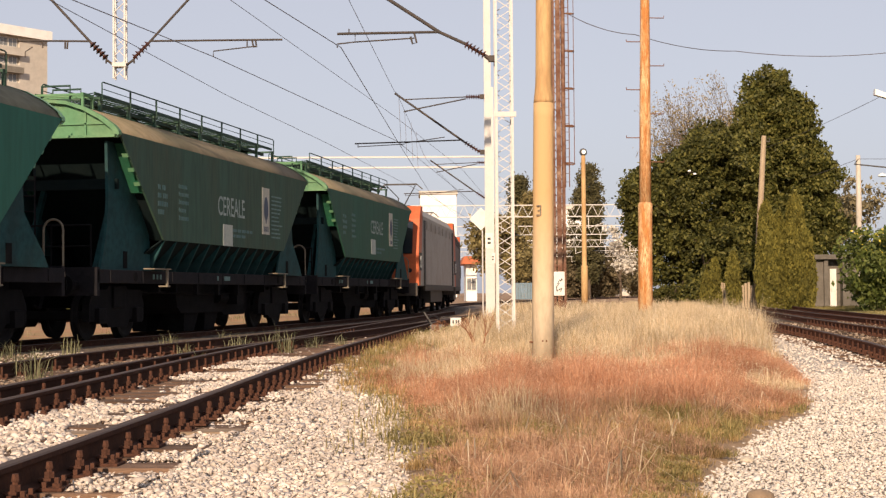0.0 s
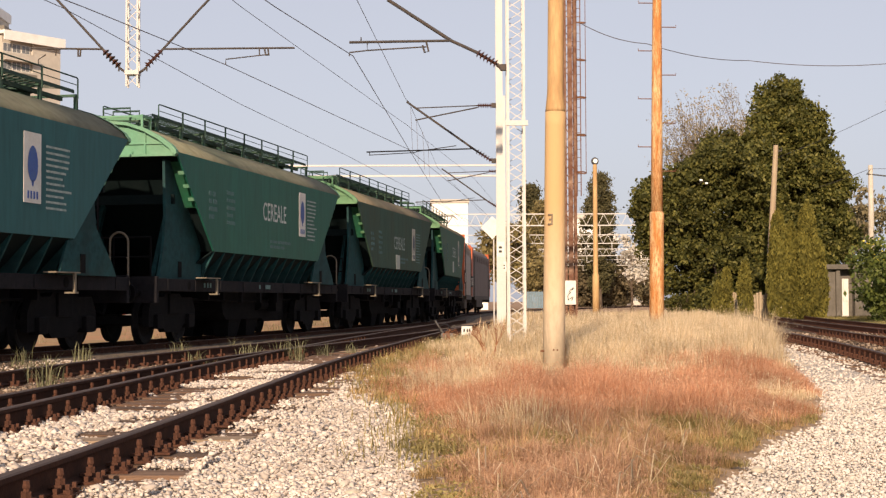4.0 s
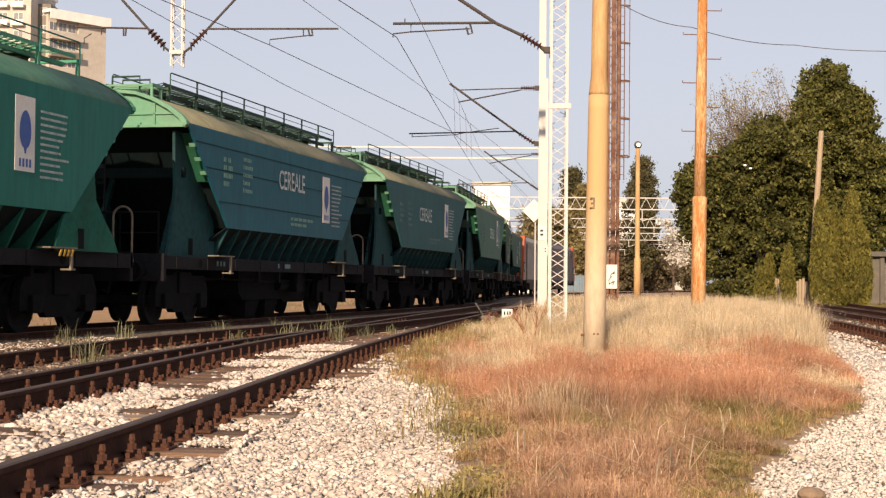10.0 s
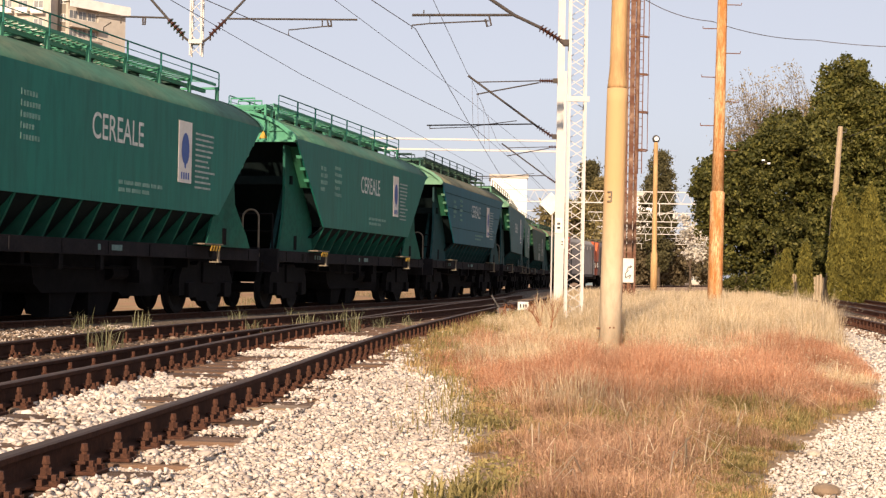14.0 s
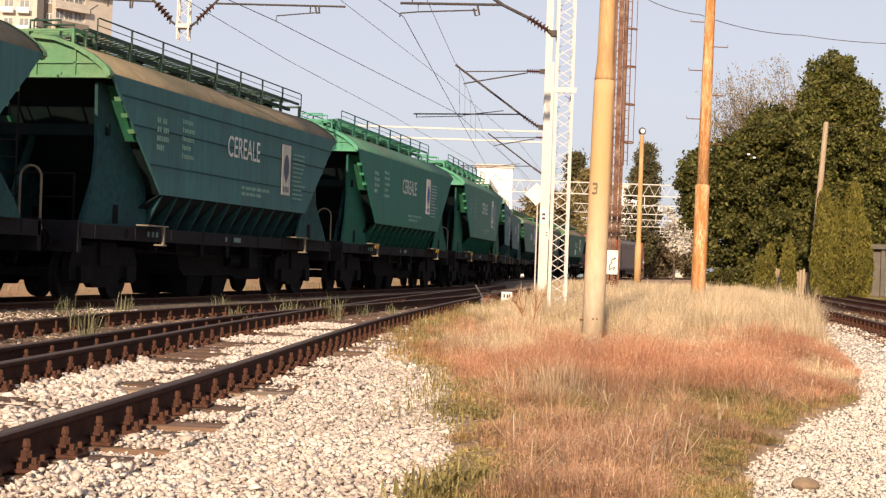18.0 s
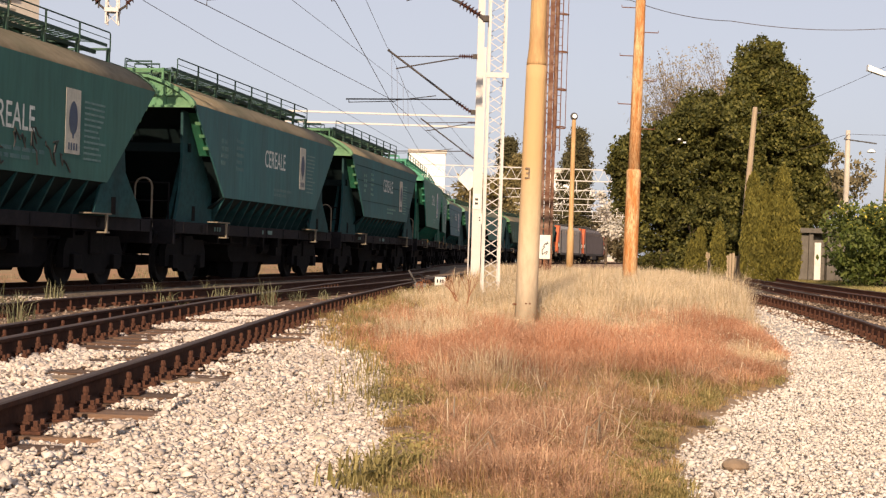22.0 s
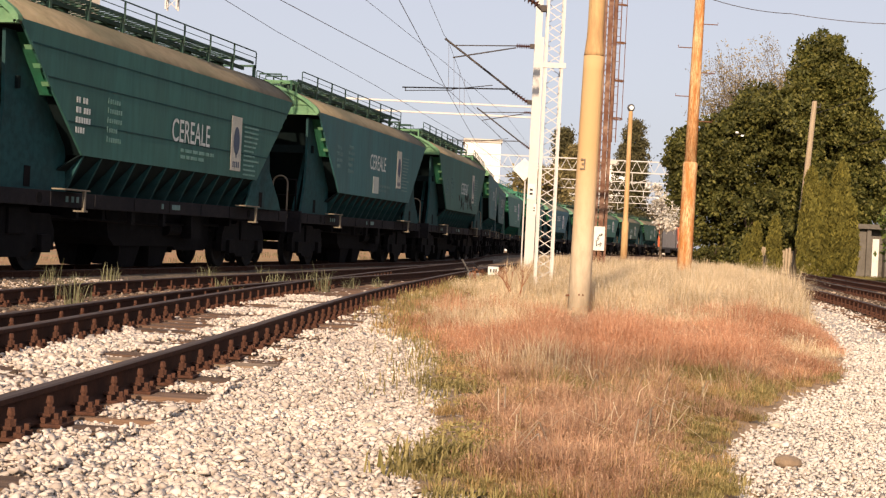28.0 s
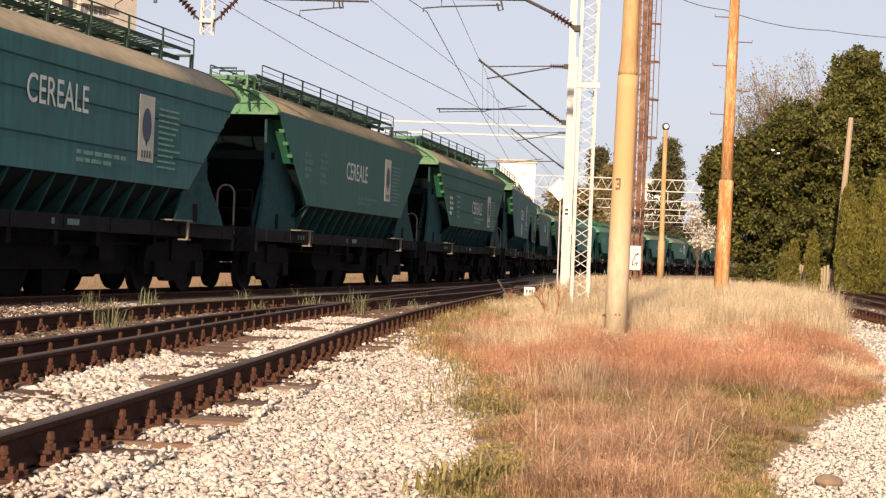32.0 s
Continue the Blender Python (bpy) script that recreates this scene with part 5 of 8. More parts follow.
def insulator(bm, p, q, r=0.092, sheds=6):
    p, q = Vector(p), Vector(q)
    tube(bm, p, q, 0.03, seg=8)
    for i in range(sheds):
        a = p.lerp(q, (i + 0.35) / sheds)
        b2 = p.lerp(q, (i + 0.75) / sheds)
        tube(bm, a, b2, r, r * 0.55, seg=12)


def lattice_mast():
    x, y = 1.875, 28.0
    m = thing("catenary_mast", pose(x, y, 0), "white lattice catenary mast with a cantilever bracket", "catenary mast", "catenary masts")
    b = B()
    lattice(b, -0.165, 0.145, -0.15, 0.15, -0.1, 8.6, 0.20, 0.024, 0.010)
    for z in (4.45, 7.5):
        box(b, -0.22, 0.22, -0.19, -0.16, z - 0.05, z + 0.05)
    part("mast_frame", b, M_WHITE_STEEL, m)
    b = B()
    box(b, -0.3, -0.16, -0.06, 0.06, 5.5, 5.62)
    tube(b, (-0.28, 0, 5.55), (-0.36, 0, 5.62), 0.04, seg=8)
    tube(b, (-0.74, 0, 5.85), (-1.26, 0, 6.09), 0.032, seg=8)
    tube(b, (-1.26, 0, 6.09), (-2.5, 0, 6.9), 0.035, seg=8)
    tube(b, (-1.26, 0, 6.09), (-3.25, 0, 6.06), 0.026, seg=8)
    part("bracket_tube", b, M_ARM, m)
    b = B()
    insulator(b, (-0.36, 0, 5.62), (-0.76, 0, 5.86))
    part("insulator", b, M_INSUL, m)
    b = B()
    insulator(b, (-0.3, 0, 8.1), (-0.62, 0, 8.1))
    part("insulator", b, M_INSUL, m)
    b = B()
    path_tube(b, [(-2.9, 0, 6.06), (-2.9, 0, 5.90), (-3.25, 0, 5.86), (-3.25, 0, 5.79)], 0.014)
    tube(b, (-2.9, 0, 5.90), (-1.75, 0, 5.97), 0.014, seg=6)
    path_tube(b, [(-1.75, 0, 6.08), (-1.70, 0, 5.88), (-1.78, 0, 5.86), (-1.82, 0, 6.0)], 0.02)
    tube(b, (-3.02, 0, 6.06), (-3.02, 0, 6.16), 0.012, seg=6)
    part("registration_arm", b, M_ARM, m)


def solid_mast(x, y, label, low, size=1.0, post=True):
    """White H-section mast with a hinged cantilever on the side of the tracks."""
    m = thing("catenary_mast", pose(x, y, 0), label, "catenary mast", "catenary masts")
    if post:
        b = B()
        prism(b, [(-0.11, -0.12), (0.10, -0.12), (0.10, -0.1), (0.01, -0.1), (0.01, 0.1), (0.10, 0.1), (0.10, 0.12), (-0.11, 0.12), (-0.11, 0.1), (-0.01, 0.1), (-0.01, -0.1), (-0.11, -0.1)], "z", -0.1, 11)
        part("mast_post", b, M_WHITE_STEEL, m)
    b = B()
    box(b, -0.26, -0.075, -0.05, 0.05, 5.45, 5.6)
    box(b, -0.26, -0.075, -0.05, 0.05, 7.25, 7.4)
    tube(b, (-0.75, 0, 5.85), (-3.0, 0, 7.45), 0.034, seg=8)
    tube(b, (-0.7, 0, 7.32), (-2.75, 0, 7.24), 0.018, seg=6)
    tube(b, (-0.7, 0, 7.26), (-2.72, 0, 6.85), 0.022, seg=6)
    tube(b, (-0.85, 0, 5.92), (-4.3, 0, 5.82), 0.022, seg=8)
    part("bracket_tube", b, M_ARM, m)
    b = B()
    insulator(b, (-0.26, 0, 5.53), (-0.75, 0, 5.85))
    part("insulator", b, M_INSUL, m)
    b = B()
    insulator(b, (-0.26, 0, 7.32), (-0.7, 0, 7.32))
    part("insulator", b, M_INSUL, m)
    b = B()
    tube(b, (-4.2, 0, 5.82), (-4.2, 0, 5.7), 0.014, seg=6)
    tube(b, (-4.2, 0, 5.72), (-2.7, 0, 5.80), 0.013, seg=6)
    tube(b, (-2.7, 0, 5.83), (-1.4, 0, 6.02), 0.014, seg=6)
    part("registration_arm", b, M_ARM, m)
    if post:
        b = B()
        box(b, -0.12, 0.12, -0.145, -0.12, 2.4, 2.9)
        box(b, -0.05, 0.05, -0.155, -0.145, 2.55, 2.62, 1)
        box(b, -0.05, 0.05, -0.155, -0.145, 2.68, 2.75, 1)
        part("number_plate", b, [M_WHITE, M_INK], m)


lattice_mast()
solid_mast(2.57, 46.4, "white steel catenary mast beside the grass, cantilever over the track", 5.5)
solid_mast(4.05, 70.0, "white steel catenary mast farther along the yard", 5.5)


def drop_post():
    """The lattice post that hangs from a cross span, with a bracket to either side."""
    m = thing("hanging_catenary_support", pose(-5.79, 29.0, 0), "white lattice post hanging over the tracks with two brackets", "catenary support")
    b = B()
    lattice(b, -0.11, 0.11, -0.1, 0.1, 5.34, 12.9, 0.22, 0.016, 0.009)
    box(b, -0.14, 0.14, -0.13, 0.13, 5.58, 5.66)
    part("post", b, M_WHITE_STEEL, m)
    b = B()
    box(b, -10.2, 18.4, -0.12, 0.12, 12.9, 13.06)
    box(b, -10.2, 18.4, -0.12, 0.12, 13.5, 13.66)
    for i in range(57):
        x = -10.2 + i * 0.5
        tube(b, (x, 0, 12.98), (x + 0.25, 0, 13.58), 0.03, seg=4)
        tube(b, (x + 0.25, 0, 13.58), (x + 0.5, 0, 12.98), 0.03, seg=4)
    part("span_beam", b, M_WHITE_STEEL, m)
    for x in (-10.1, 18.3):
        b = B()
        lattice(b, x - 0.2, x + 0.2, -0.2, 0.2, -0.1, 13.6, 0.5, 0.03, 0.015)
        part("span_leg", b, M_WHITE_STEEL, m)
    for s in (-1, 1):
        b = B()
        tube(b, (s * 0.12, 0, 5.62), (s * 0.28, 0, 5.74), 0.025, seg=6)
        tube(b, (s * 0.28, 0, 5.66), (s * 0.28, 0, 5.78), 0.018, seg=6)
        tube(b, (s * 0.58, 0, 6.08), (s * 1.40, 0, 6.98), 0.026, seg=8)
        tube(b, (s * 1.40, 0, 6.98), (s * 1.9, 0, 7.5), 0.026, seg=8)
        e = 3.26 if s > 0 else 2.05
        tube(b, (s * 0.60, 0, 6.11), (s * e, 0, 6.13), 0.02, seg=8)
        part("bracket_tube", b, M_ARM, m)
        b = B()
        insulator(b, (s * 0.27, 0, 5.76), (s * 0.58, 0, 6.08), 0.085, 5)
        part("insulator", b, M_INSUL, m)
        b = B()
        h = 1.87 if s > 0 else 1.9
        k = 2.55 if s > 0 else 1.55
        path_tube(b, [(s * h, 0, 5.79), (s * h, 0, 5.9), (s * (k + 0.2), 0, 6.0)], 0.012)
        tube(b, (s * k, 0, 6.12), (s * k, 0, 5.98), 0.014, seg=6)
        path_tube(b, [(s * 2.65, 0, 6.12), (s * 2.68, 0, 5.98), (s * 2.74, 0, 5.98), (s * 2.72, 0, 6.12)] if s > 0 else [(-1.05, 0, 6.11), (-1.06, 0, 5.96), (-1.1, 0, 5.96), (-1.1, 0, 6.1)], 0.018)
        part("registration_arm", b, M_ARM, m)


drop_post()


def wire(pts, r, label, sag=0.0):
    b, out = B(), []
    for a, c in zip(pts[:-1], pts[1:]):
        n = 10 if sag else 1
        for i in range(n):
            u = i / n
            p = Vector(a).lerp(Vector(c), u)
            p.z -= sag * 4 * u * (1 - u)
            out.append(p)
    out.append(Vector(pts[-1]))
    path_tube(b, out, r, 5)
    return tagged(part("overhead_wire", b, M_WIRE), label, "wire", "overhead wires")


CW = "dark copper contact wire over the track"
MW = "sagging messenger wire above a track"
wire([(-4.6, 12, 5.8), (-2.34, 23.4, 5.8), (-1.30, 28, 5.79), (-0.25, 46.4, 5.72), (1.1, 70, 5.75), (6, 120, 5.8)], 0.0085, CW)
wire([(-8.8, 12, 5.8), (-5.44, 23.4, 5.8), (-3.92, 29, 5.79), (-0.37, 45.4, 5.8), (2.6, 70, 5.8), (8, 120, 5.8)], 0.0085, CW)
wire([(-8.3, 12, 5.8), (-5.81, 23.4, 5.8), (-4.37, 34.8, 5.8), (-2.6, 46, 5.8), (0.8, 70, 5.8), (6.0, 110, 5.8)], 0.007, CW)
wire([(-6.0, 12, 7.0), (-3.61, 29.3, 7.0), (-0.39, 49.3, 7.0), (2.6, 70, 7.0), (8, 120, 7.1)], 0.007, MW)
wire([(-2.2, 12, 7.0), (-1.2, 29.3, 7.0), (-0.42, 43.0, 7.05), (-0.36, 46.4, 7.45), (0.85, 70, 7.5), (6, 120, 7.4)], 0.007, MW)
for x, y, z in ((-0.3, 46.6, 7.3), (-0.12, 49, 7.2), (0.1, 52, 7.15), (0.3, 55, 7.15)):
    wire([(x, y, z), (x + 0.06, y, 5.76)], 0.006, "thin dropper between messenger and contact wire")


def rust_pole():
    x, y = 6.23, 38.0
    p = thing("rusty_pole", pose(x, y, 0, 0, 0.6, 0), "peeling orange-rusted steel pole with climbing pegs", "pole")
    b = B()
    lathe(b, [(0.20, -0.1), (0.19, 1.5), (0.187, 3.05), (0.193, 3.12), (0.193, 3.3), (0.158, 3.34)], 22)
    part("lower_shaft", b, M_RUST, p, smooth=True)
    b = B()
    lathe(b, [(0.158, 3.34), (0.148, 5.5), (0.125, 8.5), (0.105, 11.0)], 22)
    part("upper_shaft", b, M_RUST, p, smooth=True)
    for i in range(9):
        z = 4.42 + i * 0.64
        s = -1 if i % 2 else 1
        b = B()
        path_tube(b, [(s * 0.13, -0.02, z), (s * 0.5, -0.02, z), (s * 0.5, -0.02, z + 0.06)], 0.013)
        part("peg", b, M_RUST_DARK, p)


def ladder_mast():
    x, y = 5.75, 55.0
    p = thing("lighting_mast", pose(x, y, 0), "tall dark rusty lighting mast with caged ladder", "mast")
    b = B()
    lattice(b, -0.19, 0.19, -0.17, 0.17, -0.1, 15, 0.55, 0.045, 0.02)
    box(b, -0.09, 0.09, -0.17, -0.15, 0, 15)
    part("mast_frame", b, M_MAST_PAINT, p)
    b = B()
    for dx in (0.27, 0.42):
        tube(b, (dx, 0, 5.0), (dx, 0, 15), 0.02, seg=5)
    for z in np.arange(5.2, 15, 0.32):
        tube(b, (0.27, 0, z), (0.42, 0, z), 0.013, seg=4)
    for z in np.arange(5.9, 15, 1.45):
        path_tube(b, [(0.2, 0, z), (0.56, -0.1, z - 0.05), (0.64, 0.1, z), (0.56, 0.3, z + 0.06), (0.27, 0.3, z + 0.06)], 0.026)
    tube(b, (0.63, 0.1, 5.9), (0.63, 0.1, 15), 0.014, seg=5)
    part("ladder", b, M_RUST_DARK, p)
    s = thing("warning_sign", pose(x - 0.05, y - 0.3, 0), "white rounded sign plate with black scrawled symbol", "sign")
    b = B()
    box(b, -0.21, 0.21, -0.02, 0.02, 0.84, 1.76, bevel=0.03)
    part("plate", b, M_WHITE, s)
    b = B()
    rnd = random.Random(4)
    for i in range(9):
        u, v = rnd.uniform(-0.13, 0.06), rnd.uniform(0.95, 1.5)
        tube(b, (u, -0.028, v), (u + rnd.uniform(-0.05, 0.14), -0.028, v + rnd.uniform(0.04, 0.18)), 0.018, seg=4)
    part("symbol", b, M_INK, s)
    b = B()
    box(b, -0.05, 0.05, 0.02, 0.06, -0.05, 1.7)
    part("post", b, M_RUST_DARK, s)


rust_pole()
ladder_mast()


def lamp_pole():
    p = thing("lamp_post", pose(9.75, 80, 0), "slim ochre lamp post with round lamp on top", "street lamp")
    b = B()
    lathe(b, [(0.2, -0.1), (0.19, 2.4), (0.14, 2.5), (0.12, 8.4), (0.1, 8.6)], 12)
    part("post", b, M_OCHRE, p, smooth=True)
    b = B()
    lathe(b, [(0.05, 8.55), (0.17, 8.62), (0.22, 8.78), (0.16, 8.92), (0.05, 8.98)], 14)
    part("lamp_head", b, M_GREY_STEEL, p, smooth=True)
    b = B()
    tube(b, (0, -0.24, 8.76), (0, -0.18, 8.76), 0.12, seg=14)
    part("lens", b, M_LAMP, p)


lamp_pole()


def leaning_post():
    p = thing("wooden_post", pose(17.85, 74.0, 0, 0, 3.6, 0), "leaning grey wooden telegraph post", "pole")
    b = B()
    lathe(b, [(0.17, -0.2), (0.16, 4), (0.13, 8.9), (0.11, 9.0)], 12)
    part("shaft", b, M_WOOD, p, smooth=True)
    b = B()
    path_tube(b, [(0.1, 0, 8.7), (0.3, 0, 8.72), (0.3, 0, 8.9)], 0.03)
    part("hook", b, M_GREY_STEEL, p)


def street_pole():
    p = thing("concrete_pole", pose(25.2, 80, 0), "pale concrete street pole with bracket and lamp", "pole")
    b = B()
    lathe(b, [(0.2, -0.1), (0.16, 6), (0.13, 8.5)], 10)
    part("shaft", b, M_PALE_POLE, p, smooth=True)
    b = B()
    path_tube(b, [(0, -0.1, 8.3), (-0.25, -0.1, 8.0), (1.6, -0.1, 7.8)], 0.04)
    part("bracket", b, M_GREY_STEEL, p)
    b = B()
    lathe(b, [(0.03, 0.14), (0.12, 0.1), (0.22, 0.02), (0.26, -0.06), (0.1, -0.1)], 12, (1.25, -0.3, 7.35))
    part("lamp_head", b, M_LAMP, p)
    q = thing("street_lamp", pose(22.55, 66, 0, 0, 1.7, 0), "tall street lamp with flat pale lamp head", "street lamp")
    b = B()
    lathe(b, [(0.18, -0.1), (0.12, 10.6)], 10)
    part("post", b, M_WOOD, q, smooth=True)
    b = B()
    prism(b, [(-1.25, 10.22), (-0.4, 9.92), (-0.4, 9.72), (-1.25, 9.95)], "y", -0.15, 0.15)
    part("lamp_head", b, M_LAMP, q)
    b = B()
    tube(b, (-0.45, 0, 9.82), (0, 0, 9.75), 0.04, seg=6)
    part("arm", b, M_GREY_STEEL, q)
    wire([(19.0, 95, 9.0), (22.85, 66, 10.4), (34, 50, 13)], 0.012, "thin drooping cable between street poles", 0.4)
    wire([(20.0, 95, 7.0), (25.2, 80, 8.3), (32, 66, 8.0)], 0.013, "thin drooping cable between street poles", 0.3)
    f = thing("flood_lamp", pose(15.6, 82, 7.5), "small white flood lamp on a pole in the tree", "lamp")
    b = B()
    box(b, -0.2, -0.04, -3.1, -2.95, 0.05, 0.15, bevel=0.03)
    box(b, 0.1, 0.26, -3.1, -2.95, -0.12, -0.02, bevel=0.03)
    part("lamp_head", b, M_LAMP, f)
    b = B()
    tube(b, (0.05, 0, 0), (0.05, 0, -7.5), 0.06, seg=6)
    tube(b, (0.05, 0, 0), (0.05, -3.0, 0.05), 0.03, seg=6)
    part("post", b, M_BARK, f)


leaning_post()
street_pole()
wire([(6.1, 55, 11.72), (8.9, 56, 11.05), (13.8, 60, 11.05), (20.2, 60, 10.95), (34, 62, 11.6)], 0.016, "thick dark cable slung from the lighting mast", 0.18)


def diamond_sign():
    p = thing("diamond_signal_board", pose(2.48, 47.6, 0), "pale square signal board standing on its corner, on a post", "sign")
    b = B()
    prism(b, [(-0.48, 3.42), (-0.10, 3.80), (0.28, 3.42), (-0.10, 3.04)], "y", -0.02, 0.02)
    part("board", b, M_WHITE, p)
    b = B()
    tube(b, (-0.05, 0.06, -0.1), (-0.05, 0.06, 3.7), 0.024, seg=8)
    part("post", b, M_WHITE_STEEL, p)


diamond_sign()


def point_indicator():
    p = thing("point_marker", pose(1.20, 37.6, 0), "small white marker box with dark dots beside the points", "marker")
    b = B()
    box(b, -0.14, 0.14, -0.1, 0.1, 0.12, 0.34, bevel=0.01)
    part("box", b, M_WHITE, p)
    b = B()
    for x in (-0.07, 0.01, 0.07):
        box(b, x - 0.02, x + 0.02, -0.106, -0.1, 0.19, 0.28)
    part("symbol", b, M_INK, p)
    b = B()
    tube(b, (0, 0, -0.1), (0, 0, 0.13), 0.04, seg=6)
    part("foot", b, M_RUST_DARK, p)
    q = thing("point_lever", pose(0.62, 37.5, 0), "rusty point lever with round weight beside the rails", "lever")
    b = B()
    for i in range(14):
        w, w2 = 2 * math.pi * i / 14, 2 * math.pi * (i + 1) / 14
        tube(b, (0.15 * math.cos(w), 0, 0.25 + 0.15 * math.sin(w)), (0.15 * math.cos(w2), 0, 0.25 + 0.15 * math.sin(w2)), 0.025, seg=5)
    part("weight", b, M_FRAME, q)
    b = B()
    box(b, -0.3, 0.25, -0.12, 0.12, -0.05, 0.16, bevel=0.02)
    tube(b, (0, 0, 0.1), (-0.25, 0, 0.5), 0.025, seg=6)
    part("lever_base", b, M_GREY_STEEL, q)


point_indicator()


def portal(x0, x1, y, z, legs, label, depth=0.6, thick=0.04, laced=True):
    """A white lattice portal across far tracks."""
    p = thing("catenary_portal", pose(0, y, 0), label, "portal", "catenary portals")
    b = B()
    for zz in (z, z - depth):
        box(b, x0, x1, -0.06, 0.06, zz - thick, zz + thick)
    n = int((x1 - x0) / 0.9) if laced else 0
    for i in range(n):
        u, v = x0 + (x1 - x0) * i / n, x0 + (x1 - x0) * (i + 0.5) / n
        w = x0 + (x1 - x0) * (i + 1) / n
        tube(b, (u, 0, z - depth), (v, 0, z), 0.025, seg=4)
        tube(b, (v, 0, z), (w, 0, z - depth), 0.025, seg=4)
    part("beam", b, M_WHITE_STEEL, p)
    for x in legs:
        b = B()
        box(b, x - 0.06, x + 0.06, -0.08, 0.08, -0.1, z)
        part("leg", b, M_GREY_STEEL, p)
    for x in np.arange(x0 + 2, x1 - 1, 4.0) if laced else ():
        b = B()
        box(b, x - 0.03, x + 0.03, -0.03, 0.03, z - depth - 0.9, z - depth)
        path_tube(b, [(x, 0, z - depth - 0.9), (x + 1.2, 0, z - depth - 0.5), (x + 1.2, 0, z - depth - 1.2)], 0.03)
        part("hanger", b, M_WHITE_STEEL, p)


portal(-16.0, 4.6, 80.0, 8.55, (-16.0, 4.6), "white lattice portal spanning the yard tracks", 0.58, 0.045, False)
portal(-8.0, 18.4, 112.0, 7.75, (-8.0, 18.2), "white lattice portal far down the line", 0.9)
portal(-2.0, 24.6, 150.0, 7.85, (-2.0, 24.4), "white lattice portal far down the line", 0.9)
portal(4.0, 31.4, 190.0, 7.8, (4.0, 31.2), "white lattice portal far down the line", 0.9)
portal(8.0, 38.5, 230.0, 7.5, (8.0, 38.2), "white lattice portal far down the line", 0.9)


# ---------------------------------------------------------------- trees and bushes
def leaves(name, centres, size, material, seed, up=0.0, long=1.0):
    """Small bent leaves (two triangles each) about the given points."""
    rg = np.random.default_rng(seed)
    n = len(centres)
    a = rg.normal(size=(n, 3))
    a[:, 2] = a[:, 2] * (1 - up) + up * 2.2
    a /= np.linalg.norm(a, axis=1, keepdims=True)
    r = rg.normal(size=(n, 3))
    b = np.cross(a, r)
    b /= np.linalg.norm(b, axis=1, keepdims=True) + 1e-9
    c = np.cross(a, b)
    s = size * rg.uniform(0.6, 1.4, (n, 1))
    v = np.stack([centres - a * s * long, centres + b * s * 0.55 + c * s * 0.12, centres + a * s * long, centres - b * s * 0.55 + c * s * 0.12], 1).reshape(-1, 3)
    f = np.arange(n)[:, None] * 4
    faces = np.concatenate([np.concatenate([f, f + 1, f + 2], 1), np.concatenate([f, f + 2, f + 3], 1)])
    return raw_mesh(name, v, faces, material)


def clump_points(blobs, per, seed, hollow=0.35):
    """Points in the outer part of many uneven clumps: (x, y, z, radius, squash)."""
    rg = np.random.default_rng(seed)
    out = []
    for x, y, z, r, q in blobs:
        n = int(per * r * r)
        d = rg.normal(size=(n, 3))
        d /= np.linalg.norm(d, axis=1, keepdims=True)
        rad = r * (hollow + (1 - hollow) * rg.random((n, 1)) ** 0.6) * np.where(rg.random((n, 1)) < 0.14, rg.uniform(1.1, 1.75, (n, 1)), rg.uniform(0.75, 1.15, (n, 1)))
        out.append(d * rad * (1, 1, q) + (x, y, z))
    return np.concatenate(out)


def crown_blobs(cx, cy, z0, z1, wide, seed, count, shape=None, low=0.5, high=1.5):
    """Clumps scattered inside a crown outline; shape gives the width by height (0 to 1)."""
    rnd = random.Random(seed)
    out = []
    for _ in range(count):
        h = rnd.random()
        w = wide * (shape(h) if shape else math.sqrt(max(0.05, 1 - (2 * h - 0.8) ** 2)))
        a, rr = rnd.uniform(0, 2 * math.pi), math.sqrt(rnd.random())
        r = rnd.uniform(low, high)
        out.append((cx + math.cos(a) * rr * w, cy + math.sin(a) * rr * w * 0.8, z0 + (z1 - z0) * h, r, rnd.uniform(0.6, 0.9)))
    return out


